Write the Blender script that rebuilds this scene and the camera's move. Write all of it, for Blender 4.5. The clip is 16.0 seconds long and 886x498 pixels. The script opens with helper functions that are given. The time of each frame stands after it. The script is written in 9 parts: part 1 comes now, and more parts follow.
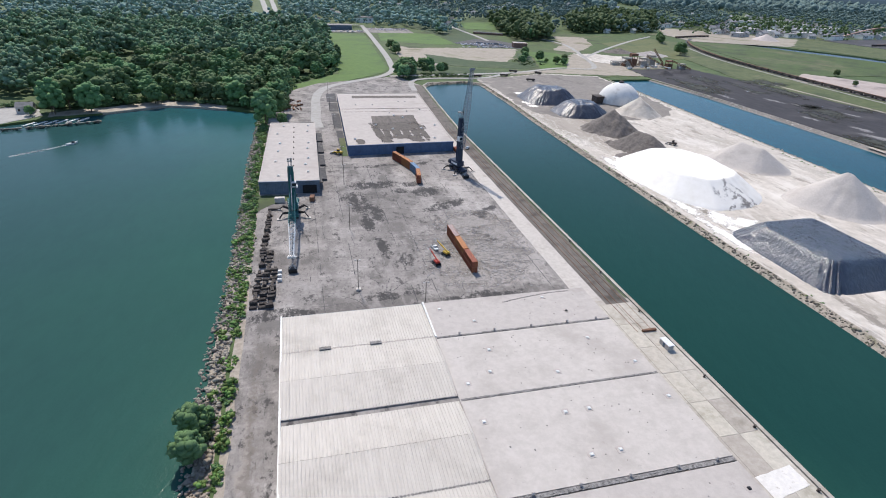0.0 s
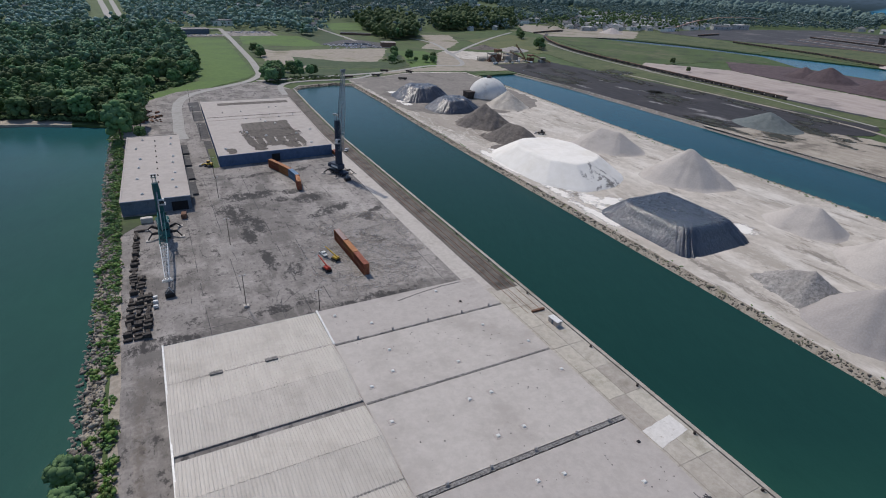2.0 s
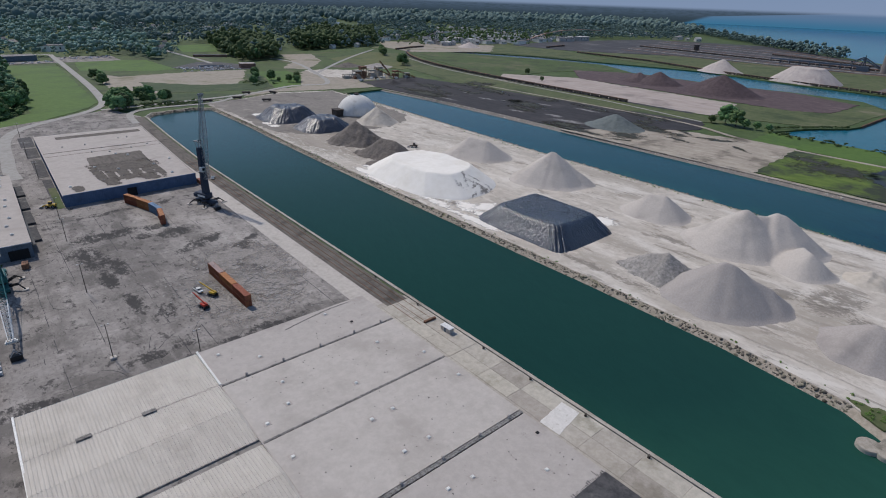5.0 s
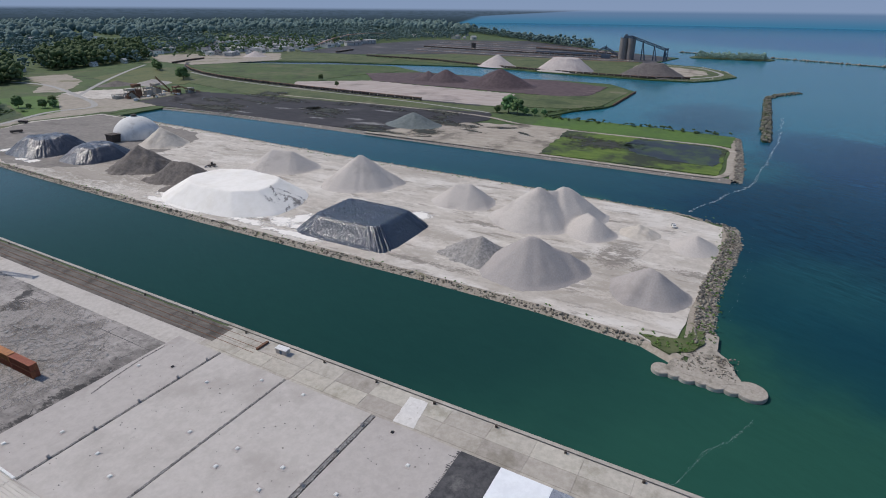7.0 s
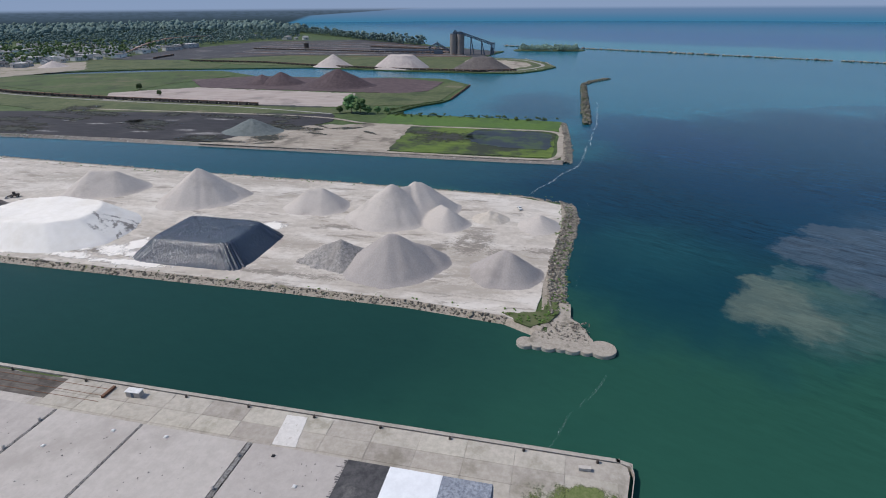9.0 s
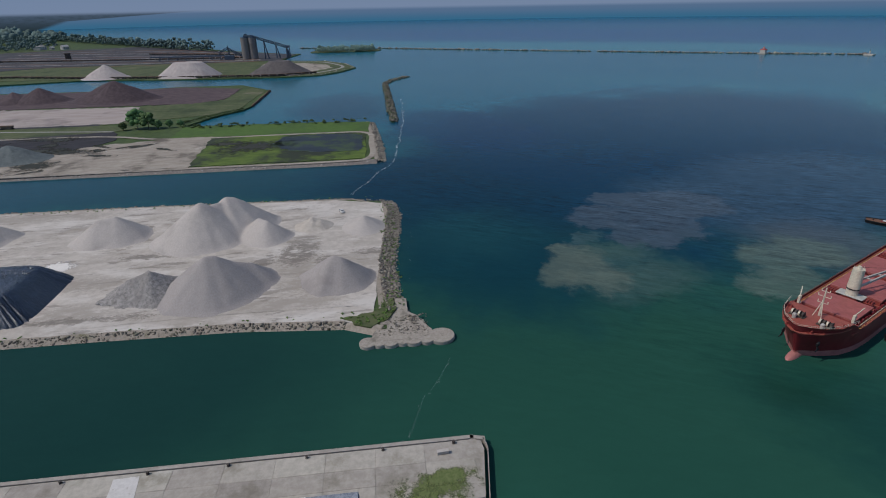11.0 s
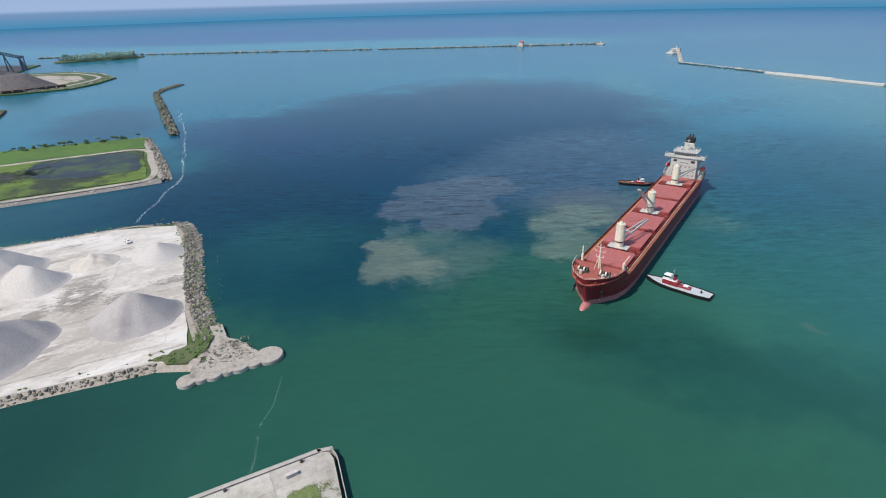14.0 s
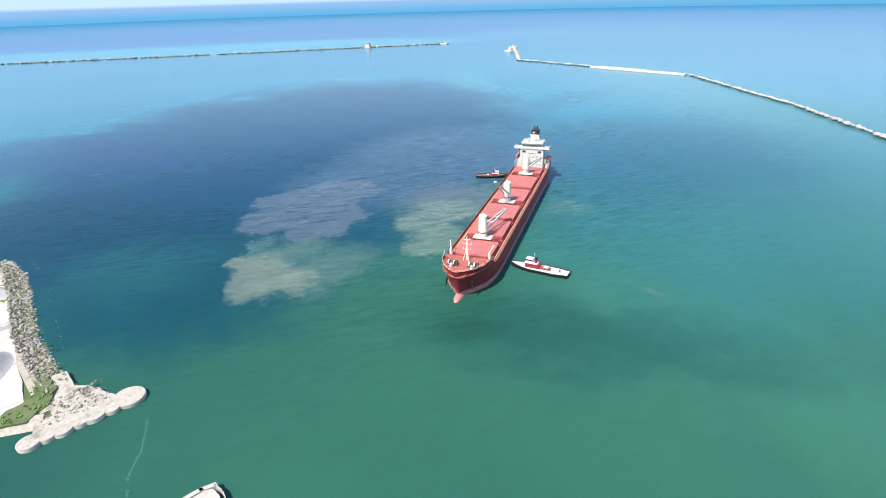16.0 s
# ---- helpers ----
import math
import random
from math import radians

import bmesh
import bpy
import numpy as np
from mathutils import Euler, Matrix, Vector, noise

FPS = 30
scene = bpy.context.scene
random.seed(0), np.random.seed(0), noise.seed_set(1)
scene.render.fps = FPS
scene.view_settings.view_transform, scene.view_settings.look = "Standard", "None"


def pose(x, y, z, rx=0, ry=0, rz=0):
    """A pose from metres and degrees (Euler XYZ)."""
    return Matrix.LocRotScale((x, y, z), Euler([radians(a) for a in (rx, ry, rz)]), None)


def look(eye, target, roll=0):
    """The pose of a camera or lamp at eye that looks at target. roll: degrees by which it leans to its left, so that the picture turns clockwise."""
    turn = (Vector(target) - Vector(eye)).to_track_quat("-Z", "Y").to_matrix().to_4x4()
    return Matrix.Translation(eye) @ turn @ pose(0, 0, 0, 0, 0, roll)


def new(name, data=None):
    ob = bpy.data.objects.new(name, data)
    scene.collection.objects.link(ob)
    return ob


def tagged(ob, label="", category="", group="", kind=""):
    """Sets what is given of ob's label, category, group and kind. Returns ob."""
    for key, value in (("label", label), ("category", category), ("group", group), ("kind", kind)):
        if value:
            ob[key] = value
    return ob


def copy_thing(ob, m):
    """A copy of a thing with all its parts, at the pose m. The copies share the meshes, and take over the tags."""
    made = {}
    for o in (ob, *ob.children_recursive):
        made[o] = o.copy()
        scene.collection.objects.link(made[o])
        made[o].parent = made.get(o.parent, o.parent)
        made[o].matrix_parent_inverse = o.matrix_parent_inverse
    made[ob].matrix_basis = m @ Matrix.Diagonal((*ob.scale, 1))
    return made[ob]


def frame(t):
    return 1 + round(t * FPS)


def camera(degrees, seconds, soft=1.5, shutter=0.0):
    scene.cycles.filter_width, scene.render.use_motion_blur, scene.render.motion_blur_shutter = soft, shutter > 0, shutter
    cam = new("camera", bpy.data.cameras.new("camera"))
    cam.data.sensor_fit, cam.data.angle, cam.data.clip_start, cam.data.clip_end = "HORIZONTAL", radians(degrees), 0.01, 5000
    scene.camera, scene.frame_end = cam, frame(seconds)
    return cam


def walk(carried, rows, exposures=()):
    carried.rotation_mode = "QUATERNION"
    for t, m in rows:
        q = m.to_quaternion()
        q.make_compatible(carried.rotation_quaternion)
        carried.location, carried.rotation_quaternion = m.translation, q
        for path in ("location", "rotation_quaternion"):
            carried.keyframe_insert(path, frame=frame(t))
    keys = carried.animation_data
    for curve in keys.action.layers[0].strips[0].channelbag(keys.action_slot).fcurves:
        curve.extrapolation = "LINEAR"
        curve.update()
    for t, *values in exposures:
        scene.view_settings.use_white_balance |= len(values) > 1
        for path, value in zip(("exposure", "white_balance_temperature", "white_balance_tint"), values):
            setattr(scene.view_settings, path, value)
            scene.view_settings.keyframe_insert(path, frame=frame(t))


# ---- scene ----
cam = camera(77.80, 16.0, soft=1.0)
PATH = [
    (0.0, (0.00, 0.00, 115.00), (23.443, 85.848, 69.387), 2.747),
    (0.5, (0.01, -0.07, 114.99), (29.411, 84.074, 69.657), 2.705),
    (1.0, (0.01, -0.13, 114.99), (35.151, 81.943, 69.941), 2.624),
    (1.5, (0.01, -0.18, 115.00), (39.360, 80.064, 70.129), 2.594),
    (2.0, (0.02, -0.22, 115.01), (42.072, 78.661, 70.179), 2.527),
    (2.5, (0.02, -0.24, 115.03), (43.331, 77.988, 70.267), 2.519),
    (3.0, (0.02, -0.27, 115.05), (44.081, 77.572, 70.331), 2.434),
    (5.5, (0.02, -0.22, 115.27), (65.633, 63.255, 74.456), 1.547),
    (6.0, (0.02, -0.19, 115.33), (71.627, 56.597, 74.734), 1.076),
    (6.5, (0.02, -0.14, 115.40), (77.625, 48.299, 75.016), 0.721),
    (7.0, (0.01, -0.08, 115.48), (80.176, 44.025, 75.119), 0.479),
    (7.5, (0.01, -0.02, 115.56), (82.309, 39.935, 75.173), 0.315),
    (8.0, (0.01, 0.06, 115.64), (84.672, 34.706, 75.255), 0.095),
    (8.5, (0.00, 0.14, 115.74), (86.894, 28.635, 75.267), -0.098),
    (9.0, (-0.01, 0.24, 115.84), (89.071, 20.763, 75.289), -0.396),
    (9.5, (-0.01, 0.34, 115.94), (90.479, 13.149, 75.354), -0.673),
    (12.0, (-0.06, 1.01, 116.56), (88.017, -22.702, 75.564), -1.270),
    (12.5, (-0.07, 1.17, 116.71), (86.330, -27.848, 75.555), -1.417),
    (13.0, (-0.08, 1.34, 116.85), (84.498, -32.417, 75.539), -1.437),
    (13.5, (-0.09, 1.52, 117.01), (82.695, -36.280, 75.570), -1.435),
    (14.0, (-0.10, 1.71, 117.17), (80.472, -40.456, 75.588), -1.507),
    (14.5, (-0.12, 1.91, 117.34), (77.190, -45.873, 75.628), -1.492),
    (15.0, (-0.13, 2.12, 117.51), (73.794, -50.663, 75.698), -1.553),
    (15.5, (-0.15, 2.34, 117.69), (70.417, -54.818, 75.821), -1.586),
    (16.0, (-0.16, 2.57, 117.88), (66.654, -58.864, 75.914), -1.552),
]
EXPOSURES = [(0.0, 0.6, 6450, 13), (0.5, 0.38, 6450, 13), (1.0, 0.12, 6450, 13), (2.0, -0.1, 6450, 13), (3.0, -0.15, 6450, 13),
             (5.5, -0.2, 6400, 13), (7.0, -0.05, 6400, 13), (9.0, 0.05, 6400, 13), (9.5, -0.1, 6400, 13), (12.0, -0.52, 6300, 13),
             (12.5, -0.32, 6300, 13), (13.0, -0.05, 6300, 13), (13.5, 0.2, 6350, 12), (14.0, 0.55, 6400, 11), (14.5, 0.78, 6450, 11),
             (15.0, 1.05, 6500, 10), (16.0, 1.45, 6500, 10)]
walk(cam, [(t, look(eye, target, roll)) for t, eye, target, roll in PATH], EXPOSURES)

# world and sun
SUN_AZ, SUN_EL = -8.0, 52.0
world = bpy.data.worlds.new("sky")
scene.world = world
world.use_nodes = True
wn = world.node_tree.nodes
wl = world.node_tree.links
sky = wn.new("ShaderNodeTexSky")
sky.sky_type = "NISHITA"
sky.sun_disc = False
sky.sun_elevation = radians(SUN_EL)
sky.sun_rotation = radians(SUN_AZ)
sky.air_density = 1.0
sky.dust_density = 0.35
sky.ozone_density = 2.0
wl.new(sky.outputs["Color"], wn["Background"].inputs["Color"])
wn["Background"].inputs["Strength"].default_value = 0.112

sun = new("sun", bpy.data.lights.new("sun", "SUN"))
sun.data.energy = 3.15
sun.data.angle = radians(0.6)
sun.data.color = (1.0, 0.932, 0.825)
to_sun = Vector((math.sin(radians(SUN_AZ)) * math.cos(radians(SUN_EL)),
                 math.cos(radians(SUN_AZ)) * math.cos(radians(SUN_EL)), math.sin(radians(SUN_EL))))
sun.matrix_world = look((0, 300, 600), Vector((0, 300, 600)) - to_sun)

# ---------- materials ----------
def nodes_of(name):
    m = bpy.data.materials.new(name)
    m.use_nodes = True
    return m, m.node_tree.nodes, m.node_tree.links, m.node_tree.nodes["Principled BSDF"]


def noise_tex(n, l, coord, scale, detail=5.0, rough=0.6, stretch=None):
    if stretch:
        mp = n.new("ShaderNodeMapping")
        mp.inputs["Scale"].default_value = stretch
        l.new(coord, mp.inputs["Vector"])
        coord = mp.outputs["Vector"]
    t = n.new("ShaderNodeTexNoise")
    t.inputs["Scale"].default_value = scale
    t.inputs["Detail"].default_value = detail
    t.inputs["Roughness"].default_value = rough
    l.new(coord, t.inputs["Vector"])
    return t.outputs["Fac"]


def ramp(n, l, fac, lo, hi):
    r = n.new("ShaderNodeMapRange")
    r.interpolation_type = "SMOOTHSTEP"
    r.inputs["From Min"].default_value = lo
    r.inputs["From Max"].default_value = hi
    l.new(fac, r.inputs["Value"])
    return r.outputs["Result"]


def mix(n, l, fac, a, b):
    x = n.new("ShaderNodeMix")
    x.data_type = "RGBA"
    for slot, v in ((6, a), (7, b)):
        if isinstance(v, (tuple, list)):
            x.inputs[slot].default_value = (*v[:3], 1)
        else:
            l.new(v, x.inputs[slot])
    if isinstance(fac, (int, float)):
        x.inputs[0].default_value = fac
    else:
        l.new(fac, x.inputs[0])
    return x.outputs[2]


def math_node(n, l, op, a, b=None):
    x = n.new("ShaderNodeMath")
    x.operation = op
    for i, v in enumerate((a, b)):
        if v is None:
            continue
        if isinstance(v, (int, float)):
            x.inputs[i].default_value = v
        else:
            l.new(v, x.inputs[i])
    return x.outputs[0]


def mat(name, c1, c2, scale=1.0, stain=None, stain_scale=0.05, stain_amount=(0.5, 0.7), rough=0.85, metal=0.0,
        bump=0.3, bump_dist=0.1, vary=0.0, stretch=None, detail=6.0, island=False, stain2=None, stain2_scale=0.02, stain2_amount=(0.55, 0.75), spec=0.3):
    """Two-colour grain, one or two kinds of larger stains, relief, and variation from piece to piece."""
    m, n, l, p = nodes_of(name)
    pos = n.new("ShaderNodeNewGeometry")
    coord = pos.outputs["Position"]
    fine = noise_tex(n, l, coord, scale, detail, 0.65, stretch)
    col = mix(n, l, ramp(n, l, fine, 0.3, 0.7), c1, c2)
    if stain:
        s = noise_tex(n, l, coord, stain_scale, 7.0, 0.68)
        col = mix(n, l, ramp(n, l, s, *stain_amount), col, stain)
    if stain2:
        s = noise_tex(n, l, coord, stain2_scale, 8.0, 0.7, (1, 0.6, 1))
        col = mix(n, l, ramp(n, l, s, *stain2_amount), col, stain2)
    if vary:
        if island:
            rnd = pos.outputs["Random Per Island"]
        else:
            oi = n.new("ShaderNodeObjectInfo")
            rnd = oi.outputs["Random"]
        hsv = n.new("ShaderNodeHueSaturation")
        l.new(math_node(n, l, "ADD", math_node(n, l, "MULTIPLY", rnd, 2 * vary), 1 - vary), hsv.inputs["Value"])
        l.new(math_node(n, l, "ADD", math_node(n, l, "MULTIPLY", rnd, 0.14 * vary), 0.5 - 0.07 * vary), hsv.inputs["Hue"])
        l.new(col, hsv.inputs["Color"])
        col = hsv.outputs["Color"]
    l.new(col, p.inputs["Base Color"])
    p.inputs["Roughness"].default_value = rough
    p.inputs["Metallic"].default_value = metal
    p.inputs["Specular IOR Level"].default_value = spec
    if bump:
        b = n.new("ShaderNodeBump")
        b.inputs["Strength"].default_value = bump
        b.inputs["Distance"].default_value = bump_dist
        l.new(fine, b.inputs["Height"])
        l.new(b.outputs["Normal"], p.inputs["Normal"])
    return m



def stained(m, patches, streaks=(), slabs=None):
    """Ragged stains worked into a surface: single ones (x, y, rx, ry, turn, soft, amount, colour), and streaks all over
    (scale, stretch, low, high, amount, colour)."""
    n, l = m.node_tree.nodes, m.node_tree.links
    p = n["Principled BSDF"]
    col = p.inputs["Base Color"].links[0].from_socket
    for scale, stretch, lo, hi, amount, tone in streaks:
        f = noise_tex(n, l, n.new("ShaderNodeNewGeometry").outputs["Position"], scale, 6.0, 0.68, stretch)
        col = mix(n, l, math_node(n, l, "MULTIPLY", ramp(n, l, f, lo, hi), amount), col, tone)
    place = n.new("ShaderNodeNewGeometry").outputs["Position"]
    for scale, reach in ((0.11, 11.0), (0.7, 3.2)):
        t = n.new("ShaderNodeTexNoise")
        t.inputs["Scale"].default_value = scale
        t.inputs["Detail"].default_value = 6.0
        t.inputs["Roughness"].default_value = 0.7
        l.new(place, t.inputs["Vector"])
        sub = n.new("ShaderNodeVectorMath")
        sub.operation = "SUBTRACT"
        sub.inputs[1].default_value = (0.5, 0.5, 0.5)
        l.new(t.outputs["Color"], sub.inputs[0])
        ma = n.new("ShaderNodeVectorMath")
        ma.operation = "MULTIPLY_ADD"
        ma.inputs[1].default_value = (reach, reach, 0)
        l.new(sub.outputs[0], ma.inputs[0])
        l.new(place, ma.inputs[2])
        place = ma.outputs[0]
    broken = ramp(n, l, noise_tex(n, l, n.new("ShaderNodeNewGeometry").outputs["Position"], 0.3, 7.0, 0.72, (1, 0.45, 1)), 0.36, 0.52)
    crumbs = math_node(n, l, "MULTIPLY", math_node(n, l, "SUBTRACT", noise_tex(n, l, n.new("ShaderNodeNewGeometry").outputs["Position"], 0.9, 7.0, 0.75, (1, 0.7, 1)), 0.5), 2.4)
    for x, y, rx, ry, turn, soft, amount, tone in patches:
        mp = n.new("ShaderNodeMapping")
        mp.vector_type = "TEXTURE"
        mp.inputs["Location"].default_value = (x, y, 0)
        mp.inputs["Rotation"].default_value = (0, 0, radians(turn))
        mp.inputs["Scale"].default_value = (rx, ry, 1e6)
        l.new(place, mp.inputs["Vector"])
        ln = n.new("ShaderNodeVectorMath")
        ln.operation = "LENGTH"
        l.new(mp.outputs[0], ln.inputs[0])
        f = math_node(n, l, "MULTIPLY", ramp(n, l, math_node(n, l, "ADD", ln.outputs["Value"], crumbs), 1 + soft, 1 - soft), amount)
        f = math_node(n, l, "MULTIPLY", f, broken)
        col = mix(n, l, f, col, tone)
    if slabs:
        # cast slabs of slightly different tone
        cells = n.new("ShaderNodeVectorMath")
        cells.operation = "DIVIDE"
        cells.inputs[1].default_value = (*slabs, 1000)
        l.new(n.new("ShaderNodeNewGeometry").outputs["Position"], cells.inputs[0])
        whole = n.new("ShaderNodeVectorMath")
        whole.operation = "FLOOR"
        l.new(cells.outputs[0], whole.inputs[0])
        white = n.new("ShaderNodeTexWhiteNoise")
        white.noise_dimensions = "3D"
        l.new(whole.outputs[0], white.inputs["Vector"])
        hsv = n.new("ShaderNodeHueSaturation")
        l.new(math_node(n, l, "ADD", math_node(n, l, "MULTIPLY", white.outputs["Value"], 0.22), 0.89), hsv.inputs["Value"])
        l.new(col, hsv.inputs["Color"])
        col = hsv.outputs["Color"]
    l.new(col, p.inputs["Base Color"])
    return m


M = {}
M["asphalt"] = mat("old_asphalt", (0.22, 0.203, 0.19), (0.29, 0.268, 0.251), 0.8, (0.16, 0.146, 0.136), 0.045, (0.48, 0.7),
                   stain2=(0.355, 0.33, 0.307), stain2_scale=0.02, stain2_amount=(0.54, 0.76))
M["tar"] = mat("black_tar_patch", (0.045, 0.045, 0.05), (0.09, 0.088, 0.09), 0.6, (0.16, 0.155, 0.15), 0.12, (0.52, 0.7))
M["rubble"] = mat("broken_paving", (0.2, 0.195, 0.19), (0.36, 0.35, 0.34), 1.2, (0.12, 0.12, 0.12), 0.3, (0.55, 0.7))
M["concrete"] = mat("weathered_concrete", (0.365, 0.335, 0.29), (0.46, 0.424, 0.37), 0.5, (0.27, 0.248, 0.2), 0.08, (0.5, 0.7),
                    stain2=(0.53, 0.497, 0.445), stain2_scale=0.06, stain2_amount=(0.54, 0.74), vary=0.15)
M["concrete_light"] = mat("pale_concrete", (0.45, 0.415, 0.375), (0.54, 0.505, 0.46), 0.6, (0.37, 0.335, 0.295), 0.12, (0.52, 0.72), vary=0.05)
M["track"] = mat("rusty_track_bed", (0.1, 0.088, 0.077), (0.165, 0.147, 0.13), 0.9, (0.062, 0.054, 0.047), 0.1, (0.48, 0.68), stretch=(1, 0.15, 1))
M["roof_flat"] = mat("flat_membrane_roof", (0.42, 0.387, 0.357), (0.478, 0.443, 0.411), 0.5, (0.365, 0.333, 0.305), 0.06, (0.46, 0.72),
                     stain2=(0.31, 0.284, 0.262), stain2_scale=0.35, stain2_amount=(0.62, 0.76), vary=0.05)
M["roof_ribbed"] = mat("ribbed_metal_roof", (0.455, 0.424, 0.385), (0.52, 0.488, 0.445), 0.35, (0.4, 0.37, 0.332), 0.07, (0.48, 0.72), rough=0.6, stretch=(2, 0.3, 1), vary=0.04, bump=0.05)
M["gutter"] = mat("dirty_roof_joint", (0.1, 0.095, 0.09), (0.3, 0.29, 0.28), 1.5)
M["roof_far"] = mat("grey_gravel_roof", (0.385, 0.35, 0.322), (0.455, 0.415, 0.385), 0.4, (0.325, 0.292, 0.262), 0.05, (0.5, 0.72))
M["roof_brown"] = mat("brown_bare_roof", (0.09, 0.078, 0.068), (0.15, 0.132, 0.118), 0.5, (0.26, 0.24, 0.22), 0.15, (0.62, 0.72), stretch=(1, 0.25, 1))
M["blue_wall"] = mat("blue_painted_siding", (0.062, 0.105, 0.19), (0.085, 0.138, 0.24), 0.4, (0.05, 0.075, 0.125), 0.15, (0.55, 0.75), rough=0.55, bump=0.05)
M["grey_blue_wall"] = mat("slate_blue_siding", (0.1, 0.14, 0.19), (0.14, 0.18, 0.23), 0.5, (0.08, 0.1, 0.12), 0.2, (0.5, 0.7), rough=0.6, bump=0.05)
M["dark"] = mat("painted_dark_opening", (0.012, 0.012, 0.014), (0.02, 0.02, 0.022), 1.0, bump=0)
M["sand"] = mat("pale_yard_sand", (0.44, 0.4, 0.35), (0.56, 0.515, 0.458), 0.25, (0.35, 0.312, 0.265), 0.03, (0.52, 0.7),
                stain2=(0.63, 0.594, 0.54), stain2_scale=0.018, stain2_amount=(0.5, 0.66))
M["sand_brown"] = mat("damp_brown_sand", (0.175, 0.16, 0.144), (0.24, 0.218, 0.196), 0.3, (0.31, 0.283, 0.25), 0.05, (0.54, 0.72), stain2=(0.135, 0.122, 0.11), stain2_scale=0.03, stain2_amount=(0.52, 0.68))
M["black_ground"] = mat("coal_dust_ground", (0.028, 0.027, 0.031), (0.046, 0.044, 0.049), 0.2, (0.066, 0.062, 0.064), 0.02, (0.5, 0.7),
                        stain2=(0.11, 0.103, 0.1), stain2_scale=0.012, stain2_amount=(0.68, 0.78), stretch=(1, 0.3, 1))
M["pink_ground"] = mat("pale_pink_gravel_ground", (0.36, 0.305, 0.275), (0.44, 0.38, 0.345), 0.1, (0.25, 0.215, 0.2), 0.015, (0.5, 0.66), stretch=(1, 0.25, 1))
M["red_ground"] = mat("iron_ore_ground", (0.08, 0.056, 0.06), (0.115, 0.082, 0.084), 0.1, (0.17, 0.128, 0.12), 0.02, (0.55, 0.7))
M["rail_yard"] = mat("rail_yard_ballast", (0.04, 0.041, 0.048), (0.075, 0.074, 0.08), 0.1, (0.13, 0.125, 0.124), 0.014, (0.52, 0.66), stretch=(1, 0.1, 1))
M["grass"] = mat("mown_grass", (0.056, 0.088, 0.027), (0.08, 0.117, 0.037), 0.25, (0.046, 0.064, 0.027), 0.025, (0.46, 0.64), stain2=(0.135, 0.128, 0.072), stain2_scale=0.012, stain2_amount=(0.5, 0.68))
M["grass_bright"] = mat("fresh_green_grass", (0.07, 0.134, 0.026), (0.092, 0.162, 0.034), 0.2, (0.06, 0.108, 0.03), 0.02, (0.46, 0.66))
M["grass_dark"] = mat("dark_rough_grass", (0.034, 0.062, 0.026), (0.055, 0.085, 0.034), 0.2, (0.075, 0.095, 0.042), 0.03, (0.5, 0.68))
M["grass_olive"] = mat("olive_dry_grass", (0.098, 0.112, 0.043), (0.13, 0.142, 0.058), 0.15, (0.072, 0.098, 0.036), 0.018, (0.48, 0.66))
M["marsh"] = mat("wet_green_marsh", (0.078, 0.128, 0.022), (0.13, 0.185, 0.036), 0.15, (0.035, 0.045, 0.028), 0.022, (0.45, 0.6), stretch=(1, 0.5, 1))
M["dry_grass"] = mat("dry_mixed_grass", (0.07, 0.095, 0.035), (0.115, 0.13, 0.058), 0.15, (0.045, 0.068, 0.027), 0.02, (0.48, 0.68), stain2=(0.19, 0.172, 0.115), stain2_scale=0.015, stain2_amount=(0.56, 0.7))
M["field_tan"] = mat("bare_tan_field", (0.27, 0.24, 0.195), (0.35, 0.31, 0.255), 0.15, (0.17, 0.165, 0.09), 0.02, (0.52, 0.68))
M["road"] = mat("pale_road", (0.3, 0.29, 0.27), (0.37, 0.36, 0.34), 0.3, (0.24, 0.23, 0.21), 0.05, (0.55, 0.75))
M["ground"] = mat("wooded_ground", (0.045, 0.075, 0.025), (0.08, 0.12, 0.04), 0.06, (0.12, 0.16, 0.06), 0.006, (0.56, 0.7), bump=0.1)
M["bank_soil"] = mat("stony_bank_soil", (0.27, 0.235, 0.19), (0.38, 0.335, 0.28), 0.7, (0.15, 0.15, 0.075), 0.15, (0.55, 0.72))
M["rock"] = mat("grey_brown_rock", (0.19, 0.168, 0.138), (0.31, 0.28, 0.237), 0.8, (0.12, 0.115, 0.075), 0.4, (0.52, 0.7), vary=0.4, island=True, bump=0.4)
M["rock_piece"] = mat("bank_rock", (0.21, 0.178, 0.138), (0.34, 0.29, 0.232), 0.8, (0.15, 0.132, 0.088), 0.4, (0.55, 0.72), vary=0.3, bump=0.4)
M["rock_wet"] = mat("dirty_bank_stone", (0.12, 0.105, 0.085), (0.21, 0.188, 0.155), 0.8, (0.07, 0.075, 0.04), 0.2, (0.5, 0.68), vary=0.4, island=True, bump=0.4)
M["rock_pale"] = mat("pale_breakwater_stone", (0.3, 0.28, 0.25), (0.42, 0.395, 0.355), 0.5, (0.24, 0.23, 0.2), 0.2, (0.5, 0.7), vary=0.25, island=True)
M["rock_dark"] = mat("dark_weedy_stone", (0.1, 0.095, 0.075), (0.17, 0.16, 0.128), 0.5, (0.06, 0.08, 0.03), 0.1, (0.48, 0.66), vary=0.3, island=True)
M["leaf"] = mat("tree_foliage", (0.078, 0.134, 0.054), (0.122, 0.19, 0.074), 0.35, (0.1, 0.16, 0.078), 0.03, (0.46, 0.68), vary=0.4, rough=0.8, bump=0.3, bump_dist=0.3, spec=0.15)
